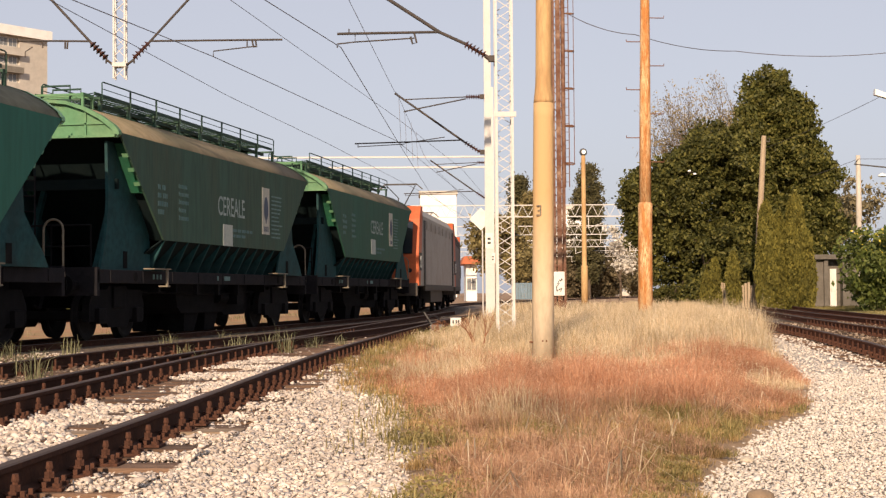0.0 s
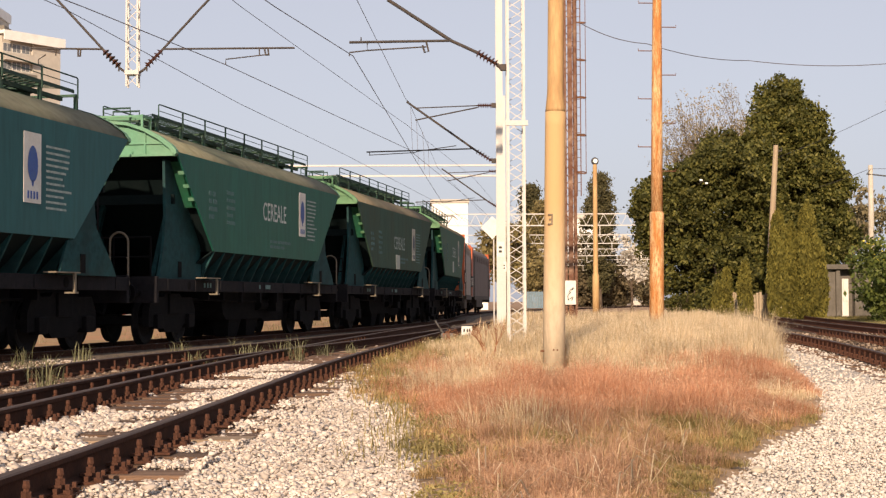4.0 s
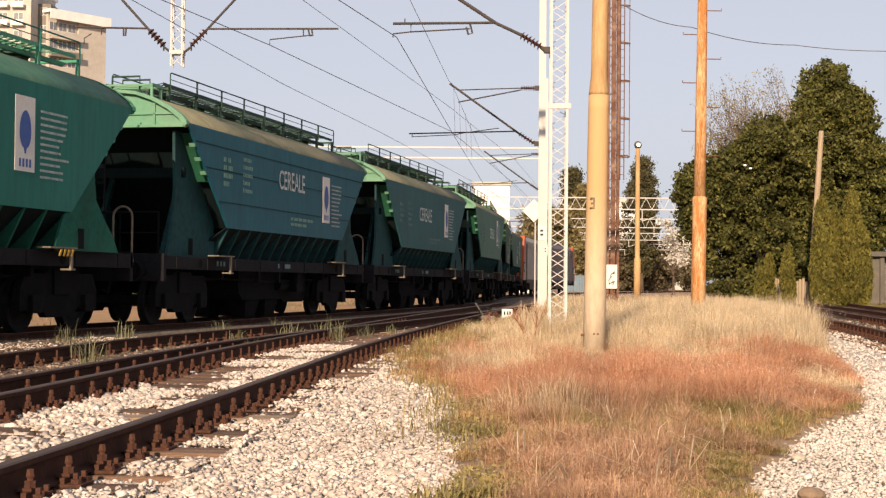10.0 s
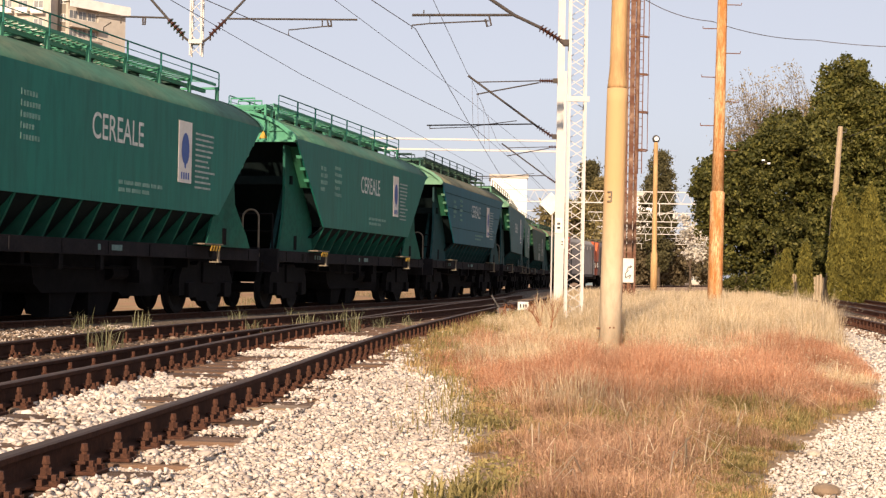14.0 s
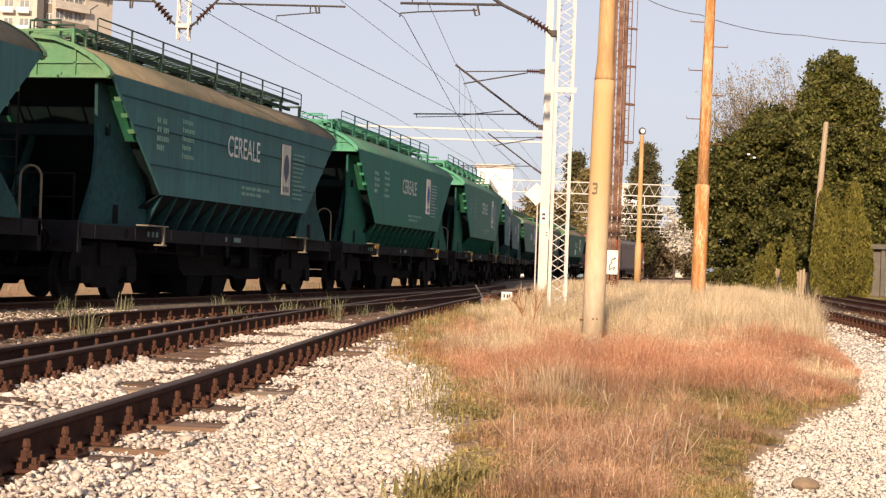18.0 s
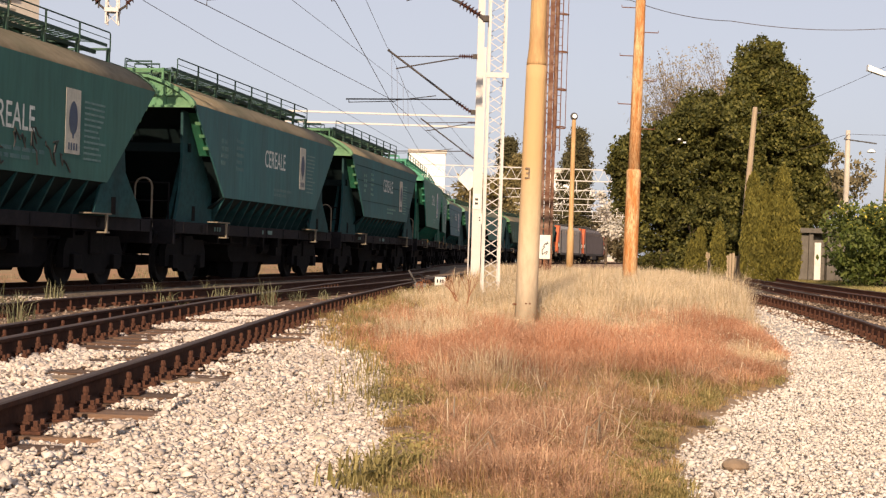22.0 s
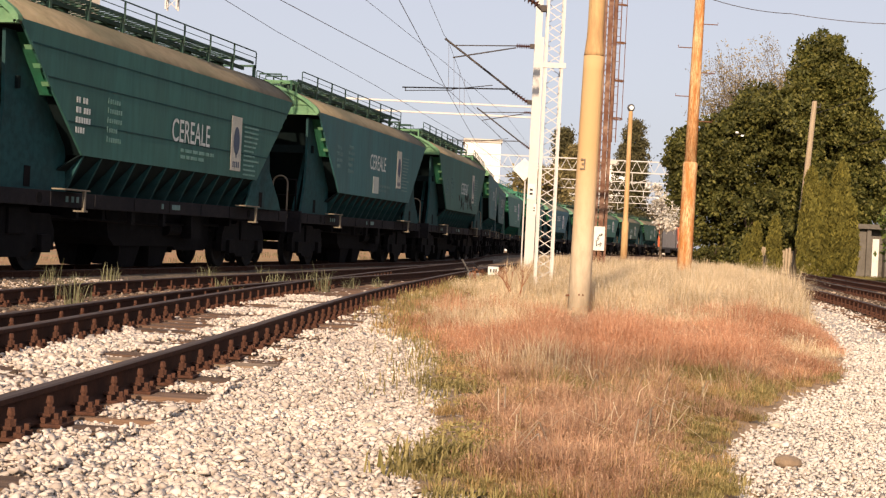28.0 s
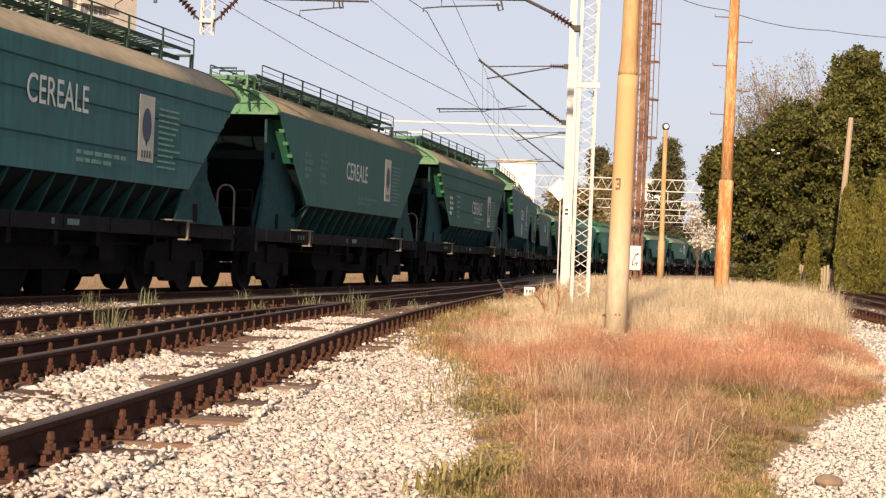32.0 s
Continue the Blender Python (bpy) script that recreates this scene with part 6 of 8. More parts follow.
def tree(name, x, y, trunk_h, r, blobs, per, leaf, leaf_mat, label, category="tree", seed=1, limbs=7, group="", crown_name="crown"):
    t = thing(name, pose(x, y, 0), label, category, group)
    rnd = random.Random(seed)
    b = B()
    p, n = Vector((0, 0, -0.15)), 6
    for i in range(n):
        q = Vector((rnd.uniform(-0.12, 0.12), rnd.uniform(-0.12, 0.12), trunk_h * (i + 1) / n))
        tube(b, p, q, r * (1.25 - 0.13 * i) if i == 0 else r * (1.12 - 0.13 * i), r * (1.12 - 0.13 * (i + 1)), seg=10)
        p = q
    part("trunk", b, M_BARK, t, smooth=True)
    near = sorted(blobs, key=lambda q: rnd.random())[:limbs]
    for bx, by, bz, br, bq in near:
        b = B()
        base = Vector((0, 0, trunk_h * rnd.uniform(0.45, 0.98)))
        tip = Vector((bx - x, by - y, bz))
        mid = base.lerp(tip, 0.5) + Vector((rnd.uniform(-0.3, 0.3), rnd.uniform(-0.3, 0.3), 0.3))
        tube(b, base, mid, r * 0.42, r * 0.26, seg=7)
        tube(b, mid, tip, r * 0.26, r * 0.08, seg=6)
        for k in range(3):
            e = mid.lerp(tip, 0.3 + 0.25 * k)
            tube(b, e, e + Vector((rnd.uniform(-1, 1), rnd.uniform(-1, 1), rnd.uniform(0.2, 1.0))) * br * 0.9, r * 0.12, r * 0.03, seg=5)
        part("limb", b, M_BARK, t)
    pts = clump_points([(bx - x, by - y, bz, br, bq) for bx, by, bz, br, bq in blobs], per, seed)
    part(crown_name, leaves(crown_name, pts, leaf, leaf_mat, seed), None, t)
    return t


def outline_blobs(spec, seed):
    """Clumps for each (x, y, z, spread, count, low, high) of a rough crown plan."""
    rnd = random.Random(seed)
    out = []
    for x, y, z, w, h, n, lo, hi in spec:
        for _ in range(n):
            a, b2, c = (rnd.gauss(0, 0.42) for _ in range(3))
            out.append((x + a * w, y + b2 * w, max(0.6, z + c * h), rnd.uniform(lo, hi), rnd.uniform(0.6, 0.9)))
    return out


# the large broad-leaved trees behind the side tracks
def crown(spec, seed, lo=0.45, hi=0.95):
    """Small clumps filling a few egg-shaped bodies (x, y, z, half width, half height, count)."""
    rnd = random.Random(seed)
    out = []
    for x, y, z, w, h, n in spec:
        for _ in range(n):
            d = Vector((rnd.gauss(0, 1), rnd.gauss(0, 1), rnd.gauss(0, 1))).normalized() * rnd.random() ** 0.42
            r = rnd.uniform(lo, hi)
            out.append((x + d.x * (w - 0.5 * r), y + d.y * (w - 0.5 * r), max(0.5, z + d.z * (h - 0.4 * r)), r, rnd.uniform(0.7, 1.15)))
    return out


tree("walnut_tree", 21.9, 86, 7.0, 0.42, crown([(21.7, 86, 12.6, 1.7, 1.9, 85), (21.7, 86, 10.9, 2.3, 2.0, 120), (21.8, 86, 8.8, 2.9, 2.6, 190), (23.0, 86, 11.4, 1.5, 1.7, 55), (23.5, 86, 9.8, 1.6, 2.0, 70), (24.6, 86, 7.6, 1.7, 2.4, 90), (23.0, 86, 4.8, 3.4, 3.8, 260)], 3, 0.28, 0.66), 430, 0.125, L_OAK, "tall broad-leaved tree with dense dark green crown", seed=11, limbs=12)
tree("broad_leaf_tree", 16.0, 82, 5.0, 0.36, crown([(17.3, 82, 8.6, 2.3, 2.3, 140), (14.9, 82, 5.9, 3.0, 2.9, 210), (13.5, 82, 5.6, 1.7, 2.6, 80), (16.6, 82, 3.0, 3.4, 2.4, 190)], 5, 0.28, 0.66), 430, 0.125, L_DARK, "wide broad-leaved tree with deep green shaded foliage", seed=12, limbs=10)
tree("broad_leaf_tree", 19.4, 84, 4.0, 0.28, crown([(19.6, 84, 9.0, 1.9, 2.2, 100), (19.3, 84, 6.6, 2.3, 3.5, 210), (18.8, 83, 2.4, 2.4, 1.9, 130)], 6, 0.28, 0.66), 430, 0.125, L_OAK, "broad-leaved tree filling the gap between larger trees", seed=13)


def budding_tree(x, y, h, seed):
    """A bare-looking tree: a fan of upright branches and twigs with small buds at their ends."""
    t = thing("budding_tree", pose(x, y, 0), "thin half-bare tree with greyish budding twigs", "tree")
    rnd = random.Random(seed)
    b = B()
    tube(b, (0, 0, -0.15), (0.1, 0, h * 0.3), 0.26, 0.2, seg=9)
    part("trunk", b, M_BARK, t, smooth=True)
    tips = []

    def grow(bm, p, d, length, r, depth):
        q = p + d * length
        tube(bm, p, q, r, r * 0.7, seg=4, cap=False)
        tips.append(q)
        if depth:
            for _ in range(3 if depth > 2 else 2):
                e = (d + Vector((rnd.uniform(-0.5, 0.5), rnd.uniform(-0.5, 0.5), rnd.uniform(0.0, 0.35)))).normalized()
                grow(bm, q, e, length * rnd.uniform(0.62, 0.85), r * 0.62, depth - 1)
    for k in range(5):
        b = B()
        w = 2 * math.pi * k / 5
        grow(b, Vector((0.1, 0, h * (0.24 + 0.012 * k))), Vector((0.42 * math.cos(w), 0.42 * math.sin(w), 1)).normalized(), h * 0.2, 0.10, 5)
        part("limb", b, M_TWIG_GREY, t)
    pts = np.array([q[:] for q in tips])
    pts = np.repeat(pts[pts[:, 2] > h * 0.55], 5, axis=0)
    pts = pts + np.random.default_rng(seed).normal(0, 0.2, pts.shape)
    part("budding_crown", leaves("budding_crown", pts, 0.085, L_BUD, seed), None, t)["kind"] = "stuff"


L_BUD = two_tone("opening_buds", (0.20, 0.15, 0.075), (0.38, 0.30, 0.15), 0.3, 0.85, 0.3)
M_TWIG_GREY = mat("grey_twigs", (0.12, 0.095, 0.07), 0.9, vary=(0.2, 0.16, 0.12), grain=5, amount=0.3)
budding_tree(24.4, 110, 17.0, 14)
budding_tree(23.4, 113, 15.6, 19)
budding_tree(26.6, 112, 15.0, 23)
tree("broad_leaf_tree", 27.2, 100, 5.0, 0.25, outline_blobs([(28.0, 100, 6.5, 2.6, 2.4, 30, 0.6, 1.2), (31.5, 104, 6.0, 3.0, 2.2, 30, 0.6, 1.2)], 9), 150, 0.16, L_BARE, "greyish thinly leaved tree behind the street pole", seed=16, limbs=14)


def conifer(name, x, y, h, w, label, seed, group):
    """A column of upright scaly sprays round a hidden stem."""
    t = thing(name, pose(x, y, 0), label, "conifer", group)
    b = B()
    tube(b, (0, 0, -0.1), (0, 0, h * 0.85), 0.1, 0.03, seg=8)
    part("trunk", b, M_BARK, t)
    rg = np.random.default_rng(seed)
    n = int(2600 * h * w / 2.2)
    u = rg.random(n)
    prof = np.interp(u, [0, 0.08, 0.3, 0.6, 0.85, 0.95, 1], [0.72, 0.95, 1.0, 0.9, 0.66, 0.42, 0.06])
    a = rg.uniform(0, 2 * math.pi, n)
    lump = 1 + 0.14 * np.sin(a * 3 + u * 9 + seed) + 0.1 * np.sin(a * 7 - u * 21) + rg.normal(0, 0.05, n)
    r = w * 0.5 * prof * lump * (0.8 + 0.2 * rg.random(n))
    pts = np.stack([r * np.cos(a), r * np.sin(a), 0.05 + u * h], 1)
    part("foliage", leaves("foliage", pts, 0.085, L_THUJA, seed, up=0.75, long=1.5), None, t)
    return t


TH = "clipped column of olive-green thuja beside the trees"
conifer("thuja", 17.95, 72.0, 5.4, 1.0, TH, 21, "thuja row")
conifer("thuja", 18.7, 72.4, 4.9, 0.9, TH, 22, "thuja row")
conifer("thuja", 19.45, 72.0, 5.8, 1.15, TH, 23, "thuja row")
conifer("thuja", 19.7, 71.3, 4.0, 1.0, "shorter olive-green thuja in front of the row", 24, "thuja row")
conifer("young_thuja", 16.6, 73.5, 2.9, 0.74, "young cone-shaped thuja on the verge", 25, "young thujas")
conifer("young_thuja", 15.75, 74.0, 2.6, 0.62, "young cone-shaped thuja on the verge", 26, "young thujas")
conifer("young_thuja", 15.25, 73.6, 1.9, 0.6, "low young thuja on the verge", 27, "young thujas")


def poplar(x, y, h, w, seed, leaf=None, label="tall dark poplar far beyond the yard"):
    bl = crown_blobs(x, y, 3.0, h - 0.8, w * 0.85, seed, 120, lambda u: 0.3 + 0.7 * math.sin(math.pi * min(1, 0.1 + 0.88 * u)), 0.7, 1.4)
    return tree("poplar", x, y, h * 0.8, 0.35, bl, 190, 0.2, leaf or L_POPLAR, label, seed=seed, limbs=8, group="far poplars")


poplar(28.7, 230, 21.6, 2.9, 31)
poplar(15.6, 205, 17.8, 1.4, 32)
poplar(17.2, 200, 15.2, 2.0, 33, L_OLIVE, "pale olive poplar far beyond the yard")
poplar(14.6, 196, 12.0, 1.8, 38, L_OLIVE, "pale olive poplar far beyond the yard")
tree("broad_leaf_tree", 9.0, 150, 5.0, 0.3, outline_blobs([(9.0, 150, 6.5, 3.0, 2.6, 34, 0.8, 1.6)], 34), 110, 0.22, L_OLIVE, "olive-brown tree beyond the far portal", seed=34)
tree("broad_leaf_tree", 19.1, 230, 6.0, 0.3, outline_blobs([(19.1, 230, 10.0, 3.6, 6.0, 50, 1.0, 2.0)], 35), 90, 0.22, L_BARE, "pale olive tree beyond the yard", seed=35)
tree("broad_leaf_tree", 30.0, 252, 3.0, 0.3, outline_blobs([(25.0, 252, 4.0, 5.0, 3.6, 90, 1.0, 2.0), (32, 252, 4.4, 5.0, 3.8, 90, 1.0, 2.0), (29, 246, 2.0, 7.0, 1.4, 60, 0.8, 1.5), (40.5, 262, 4.2, 5.0, 3.8, 90, 0.9, 1.8)], 36), 70, 0.26, L_BARE, "brownish scrub along the far embankment", seed=36)


L_SCRUB = two_tone("brown_scrub", (0.085, 0.066, 0.036), (0.18, 0.145, 0.085), 0.25, 0.85, 0.25)
tree("bare_thicket", 27.5, 236, 2.4, 0.25, outline_blobs([(26.0, 236, 4.2, 4.4, 4.4, 80, 1.0, 2.0), (31.0, 238, 3.8, 4.6, 3.8, 80, 1.0, 2.0)], 38), 90, 0.28, L_SCRUB, "brown leafless thicket on the bank behind the portals", category="thicket", seed=38, limbs=5)
L_WHITE = two_tone("white_blossom", (0.34, 0.31, 0.24), (0.80, 0.76, 0.70), 0.15, 0.8, 0.3, (0.66, 0.62, 0.55))
tree("blossom_tree", 17.6, 120, 2.6, 0.14, outline_blobs([(17.5, 120, 5.0, 0.7, 1.0, 12, 0.35, 0.7), (17.9, 120, 3.2, 0.8, 0.9, 14, 0.35, 0.7), (16.9, 120, 6.0, 0.6, 0.5, 6, 0.3, 0.5)], 37), 150, 0.14, L_WHITE, "small tree in white blossom beyond the lamp post", seed=37, limbs=6)


def bush(x, y, spec, label, seed, bloom=0):
    t = thing("bush", pose(x, y, 0), label, "bush")
    b = B()
    rnd = random.Random(seed)
    for _ in range(7):
        tube(b, (rnd.uniform(-0.3, 0.3), rnd.uniform(-0.3, 0.3), -0.1), (rnd.uniform(-1.4, 1.4), rnd.uniform(-1, 1), rnd.uniform(1.4, 2.6)), 0.05, 0.015, seg=6)
    part("stem", b, M_BARK, t)
    bl = outline_blobs(spec, seed)
    pts = clump_points(bl, 300, seed)
    part("crown", leaves("crown", pts, 0.11, L_BUSH, seed), None, t)
    if bloom:
        rg = np.random.default_rng(seed)
        top = pts[np.argsort(-pts[:, 2] - 0.5 * rg.random(len(pts)))[: len(pts) // 5]]
        sel = top[rg.choice(len(top), bloom, replace=False)]
        part("blossom", leaves("blossom", sel + (0, -0.25, 0.08), 0.07, L_BLOOM, seed), None, t)
    return t


bush(20.5, 60, [(0, 0, 2.2, 2.2, 1.6, 40, 0.4, 0.85), (1.8, 0, 1.7, 2.0, 1.4, 30, 0.4, 0.8), (-0.3, 0, 0.9, 1.6, 0.8, 24, 0.35, 0.7)], "bright green leafy bush with yellow blossom at its top", 41, 260)
for bx, by, sd in ((14.6, 79.5, 44), (17.0, 79.5, 45), (19.6, 79.0, 46), (21.6, 80.0, 47)):
    tree("bush", bx, by, 0.8, 0.06, crown([(bx, by, 0.75, 1.5, 0.8, 34)], sd, 0.3, 0.55), 420, 0.1, L_DARK, "dark leafy undergrowth at the foot of the trees", category="bush", seed=sd, limbs=3, group="undergrowth")
bush(22.4, 66, [(0, 0, 2.4, 2.4, 1.6, 40, 0.4, 0.9)], "leafy green bush by the street", 42, 0)


# ---------------------------------------------------------------- buildings and the far side
def window_mesh(w, h):
    b = B()
    t = 0.07
    for x0, x1, z0, z1 in ((-w / 2, -w / 2 + t, 0, h), (w / 2 - t, w / 2, 0, h), (-w / 2 + t, w / 2 - t, 0, t), (-w / 2 + t, w / 2 - t, h - t, h), (-t / 2, t / 2, t, h - t)):
        box(b, x0, x1, -0.03, 0.06, z0, z1, 0)
    pane = B()
    box(pane, -w / 2 + t, w / 2 - t, 0.0, 0.04, t, h - t)
    return mesh_of("window", b, M_WHITE), mesh_of("pane", pane, M_PANE)


def put_window(win, parent, m):
    put("pane", win[1], put("window", win[0], parent, m), Matrix.Identity(4))


def apartment():
    """The block whose top storeys show above the train: a tower, and a wing set at an angle to it."""
    a = thing("apartment_building", pose(-64.0, 220, 0), "tall pale concrete apartment block with balconies and flat roof", "building")
    b = B()
    box(b, -17.0, -1.7, -3.0, 10, 0, 45.6)
    part("tower_wall", b, M_WALL_PALE, a)
    b = B()
    box(b, -17.3, -1.4, -3.3, 10.3, 45.6, 47.0)
    part("tower_roof", b, M_WALL_WHITE, a)
    # grey wall colour holds the shadow of the recess between tower and wing
    b = B()
    box(b, -1.7, 0.3, 0.6, 6, 0, 43.6)
    part("recess_wall", b, M_WALL_GREY, a)
    win, small = window_mesh(1.5, 1.35), window_mesh(1.0, 1.2)
    for lev in range(7):
        z = 43.0 - lev * 2.75
        for x in (-15.6, -13.2, -10.8, -8.4, -6.0, -3.6):
            put_window(win, a, pose(x, -3.02, z))
            b = B()
            box(b, x - 0.95, x + 0.95, -3.9, -3.06, z - 0.75, z - 0.62)
            box(b, x - 0.95, x + 0.95, -3.98, -3.9, z - 0.62, z + 0.1)
            part("balcony", b, M_WALL_WHITE, a)
        put_window(small, a, pose(-0.8, 0.58, z - 1.2))
    wing = new("wing")
    wing.parent = a
    wing.matrix_basis = pose(0.3, 0.0, 0, 0, 0, 51)
    b = B()
    box(b, 0, 10.6, 0.35, 11, 0, 42.2)
    for lev in range(7):
        z = 41.0 - lev * 2.75
        box(b, 0, 5.4, 0.0, 0.35, z - 2.75, z - 1.45)
    box(b, 5.4, 10.6, 0.0, 0.35, 0, 42.2)
    part("wall", b, M_WALL_PALE, wing)
    b = B()
    box(b, -0.4, 10.9, -0.9, 11.3, 42.2, 42.7)
    box(b, -0.4, 10.9, -0.9, -0.7, 41.2, 42.2)
    part("roof", b, M_WALL_WHITE, wing)
    for lev in range(7):
        z = 41.0 - lev * 2.75
        for x in (0.9, 2.6, 4.3):
            put("window", win[0], wing, pose(x, 0.30, z - 1.42))
            b = B()
            box(b, x - 0.68, x + 0.68, 0.28, 0.32, z - 1.35, z - 0.14)
            part("pane", b, M_PANE, wing)
        b = B()
        box(b, -0.2, 5.6, -0.9, 0.0, z - 2.85, z - 2.7)
        box(b, -0.2, 5.6, -0.9, -0.82, z - 2.7, z - 1.9)
        part("balcony", b, M_WALL_GREY if lev % 2 else M_WALL_PALE, wing)
    return a


def slab_block(name, x0, x1, y, h, label, floors, cols, material):
    a = thing(name, pose((x0 + x1) / 2, y, 0), label, "building")
    w = (x1 - x0) / 2
    b = B()
    box(b, -w, w, 0, 12, 0, h)
    part("wall", b, material, a)
    b = B()
    box(b, -w - 0.3, w + 0.3, -0.3, 12.3, h, h + 0.7)
    part("roof", b, M_WALL_PALE, a)
    win = window_mesh(1.2, 1.2)
    for i in range(floors):
        for j in range(cols):
            put_window(win, a, pose(-w + (j + 0.5) * 2 * w / cols, -0.02, h - 4.2 - i * 3.0))
    return a


apartment()
slab_block("silo_building", 2.4, 9.9, 300, 21.5, "plain white tall building far down the line", 0, 0, M_WALL_WHITE)
slab_block("apartment_building", 29.5, 34.5, 280, 17.0, "white apartment block between the far trees", 5, 3, M_WALL_WHITE)
slab_block("apartment_building", 44.0, 50.0, 300, 11.0, "pale housing block half hidden by trees", 4, 4, M_WALL_PALE)


def station_hut():
    a = thing("station_building", pose(7.6, 160, 0), "low white station building with orange roof edge", "building")
    b = B()
    box(b, -1.3, -0.1, 0, 7, 0, 4.1)
    part("wall", b, M_WALL_WHITE, a)
    b = B()
    prism(b, [(-1.9, 4.1), (0.3, 4.1), (0.1, 5.0), (-1.5, 5.0)], "y", -0.8, 7.8)
    part("roof", b, M_ROOF_TILE, a)
    win = window_mesh(1.1, 1.4)
    put_window(win, a, pose(-0.7, -0.02, 1.2))


station_hut()


def shed():
    a = thing("shed", pose(21.7, 76, 0), "grey concrete shed with flat roof and pale door", "shed")
    b = B()
    box(b, -1.3, 0.5, 0.1, 4, 0, 2.6)
    box(b, 1.35, 2.2, 0.1, 4, 0, 2.6)
    box(b, 0.5, 1.35, 0.6, 4, 0, 2.6)
    part("wall", b, M_WALL_SHED, a)
    b = B()
    box(b, -1.6, 2.5, -0.25, 4.3, 2.6, 2.85)
    part("roof", b, M_WALL_SHED, a)
    b = B()
    box(b, 0.78, 1.12, 0.5, 0.58, 0.05, 2.1)
    box(b, 0.84, 1.06, 0.46, 0.5, 0.9, 1.9)
    part("door", b, M_WHITE, a)
    for x in (-1.2, -0.35, 0.42):
        b = B()
        box(b, x - 0.11, x + 0.11, -0.05, 0.12, 0, 2.6)
        part("pier", b, M_WALL_SHED, a)
    f = thing("wooden_fence", pose(17.2, 76, 0), "old grey board fence under the trees", "fence")
    for i in range(14):
        b = B()
        box(b, i * 0.16 - 1.2, i * 0.16 - 1.07, -0.02, 0.02, 0, 1.35 + 0.1 * math.sin(i * 2.3))
        part("board", b, M_WOOD, f)
    for i, (x, y, s) in enumerate(((13.0, 76, 0.28), (15.0, 72, 0.2), (13.8, 66, 0.16))):
        st = B()
        bmesh.ops.create_icosphere(st, subdivisions=2, radius=s)
        for v in st.verts:
            v.co *= 1 + 0.25 * noise.noise(v.co * 4 + Vector((i * 3, 0, 0)))
            v.co.z *= 0.7
        ob = tagged(part("white_stone", st, M_WHITE), "whitewashed stone on the verge", "stone", "white stones")
        ob.location = (x, y, s * 0.55)


shed()
fence = thing("sheet_fence", pose(5.6, 190, 0), "blue-grey sheet metal fence beyond the grass", "fence")
for i in range(13):
    b = B()
    box(b, 8.4 + i * 0.2, 8.4 + i * 0.2 + 0.17, -0.02, 0.02, 0.0, 2.2)
    part("sheet", b, M_BLUE_FENCE, fence)


def car(x, y, turn, label, s=1.0):
    c = thing("car", pose(x, y, 0, 0, 0, turn), label, "car", "parked cars")
    b = B()
    prof = [(-2.1, 0.35), (-2.12, 0.75), (-1.9, 0.95), (-1.35, 1.0), (-0.75, 1.42), (0.75, 1.45), (1.45, 1.0), (2.0, 0.9), (2.1, 0.55), (2.05, 0.35)]
    prism(b, prof, "y", -0.82, 0.82)
    bmesh.ops.bevel(b, geom=b.edges[:], offset=0.05, segments=2, affect="EDGES")
    body = part("body", b, M_CAR_RED, c)
    b = B()
    for yy in (-0.835, 0.805):
        prism(b, [(-1.15, 1.0), (-0.7, 1.36), (0.0, 1.38), (0.0, 1.0)], "y", yy, yy + 0.03)
        prism(b, [(0.06, 1.0), (0.06, 1.38), (0.68, 1.38), (1.25, 1.0)], "y", yy, yy + 0.03)
    part("side_window", b, M_GLASS, body)
    for xx in (-1.3, 1.3):
        for yy in (-0.8, 0.8):
            b = B()
            tube(b, (xx, yy - 0.1, 0.31), (xx, yy + 0.1, 0.31), 0.31, seg=18)
            wh = part("wheel", b, M_TYRE, c)
            b = B()
            tube(b, (xx, yy - 0.115, 0.31), (xx, yy + 0.115, 0.31), 0.2, seg=14)
            part("rim", b, M_LAMP, wh)
    return c


car(-17.8, 77, 3, "red saloon car parked beyond the train")
car(-23.4, 77.5, 5, "red car parked along the service road")
for x in (-16.6, -24.5):
    b = B()
    box(b, -0.15, 0.15, -0.15, 0.15, -0.05, 1.3, bevel=0.03)
    box(b, -0.3, 0.3, -0.25, 0.25, -0.05, 0.14, bevel=0.03)
    ob = tagged(part("bollard", b, M_WHITE), "squat white concrete post by the road", "bollard", "bollards")
    ob.location = (x, 62, 0)
b = B()
for i in range(7):
    box(b, i * 2.0, i * 2.0 + 1.96, -0.2, 0.2, 0, 0.15)
kerb = tagged(part("kerb", b, M_SLEEPER_C), "pale concrete kerb between earth and road", "kerb", kind="structure")
kerb.matrix_basis = pose(-27, 49.5, 0, 0, 0, 8)
for i in range(7):
    hx = -44 + i * 5.0
    tree("hedge_bush", hx, 104 + 3 * math.sin(i * 2.1), 0.8, 0.08, crown([(hx, 104 + 3 * math.sin(i * 2.1), 1.4, 3.0, 1.7, 40)], 70 + i, 0.5, 0.9), 90, 0.2, L_DARK, "dark hedge bush beyond the parked cars", category="bush", seed=70 + i, limbs=3, group="hedge")
# far wood and houses that close the view beyond the road
for i in range(11):
    x = -75 + i * 7.0
    tree("broad_leaf_tree", x, 150 + 5 * math.sin(i * 1.7), 4.0, 0.3, outline_blobs([(x, 150 + 5 * math.sin(i * 1.7), 4.5, 3.4, 2.6, 16, 1.0, 2.0)], 50 + i), 26, 0.42, L_DARK, "dark broad-leaved tree behind the service road", seed=50 + i, limbs=3, group="far trees")


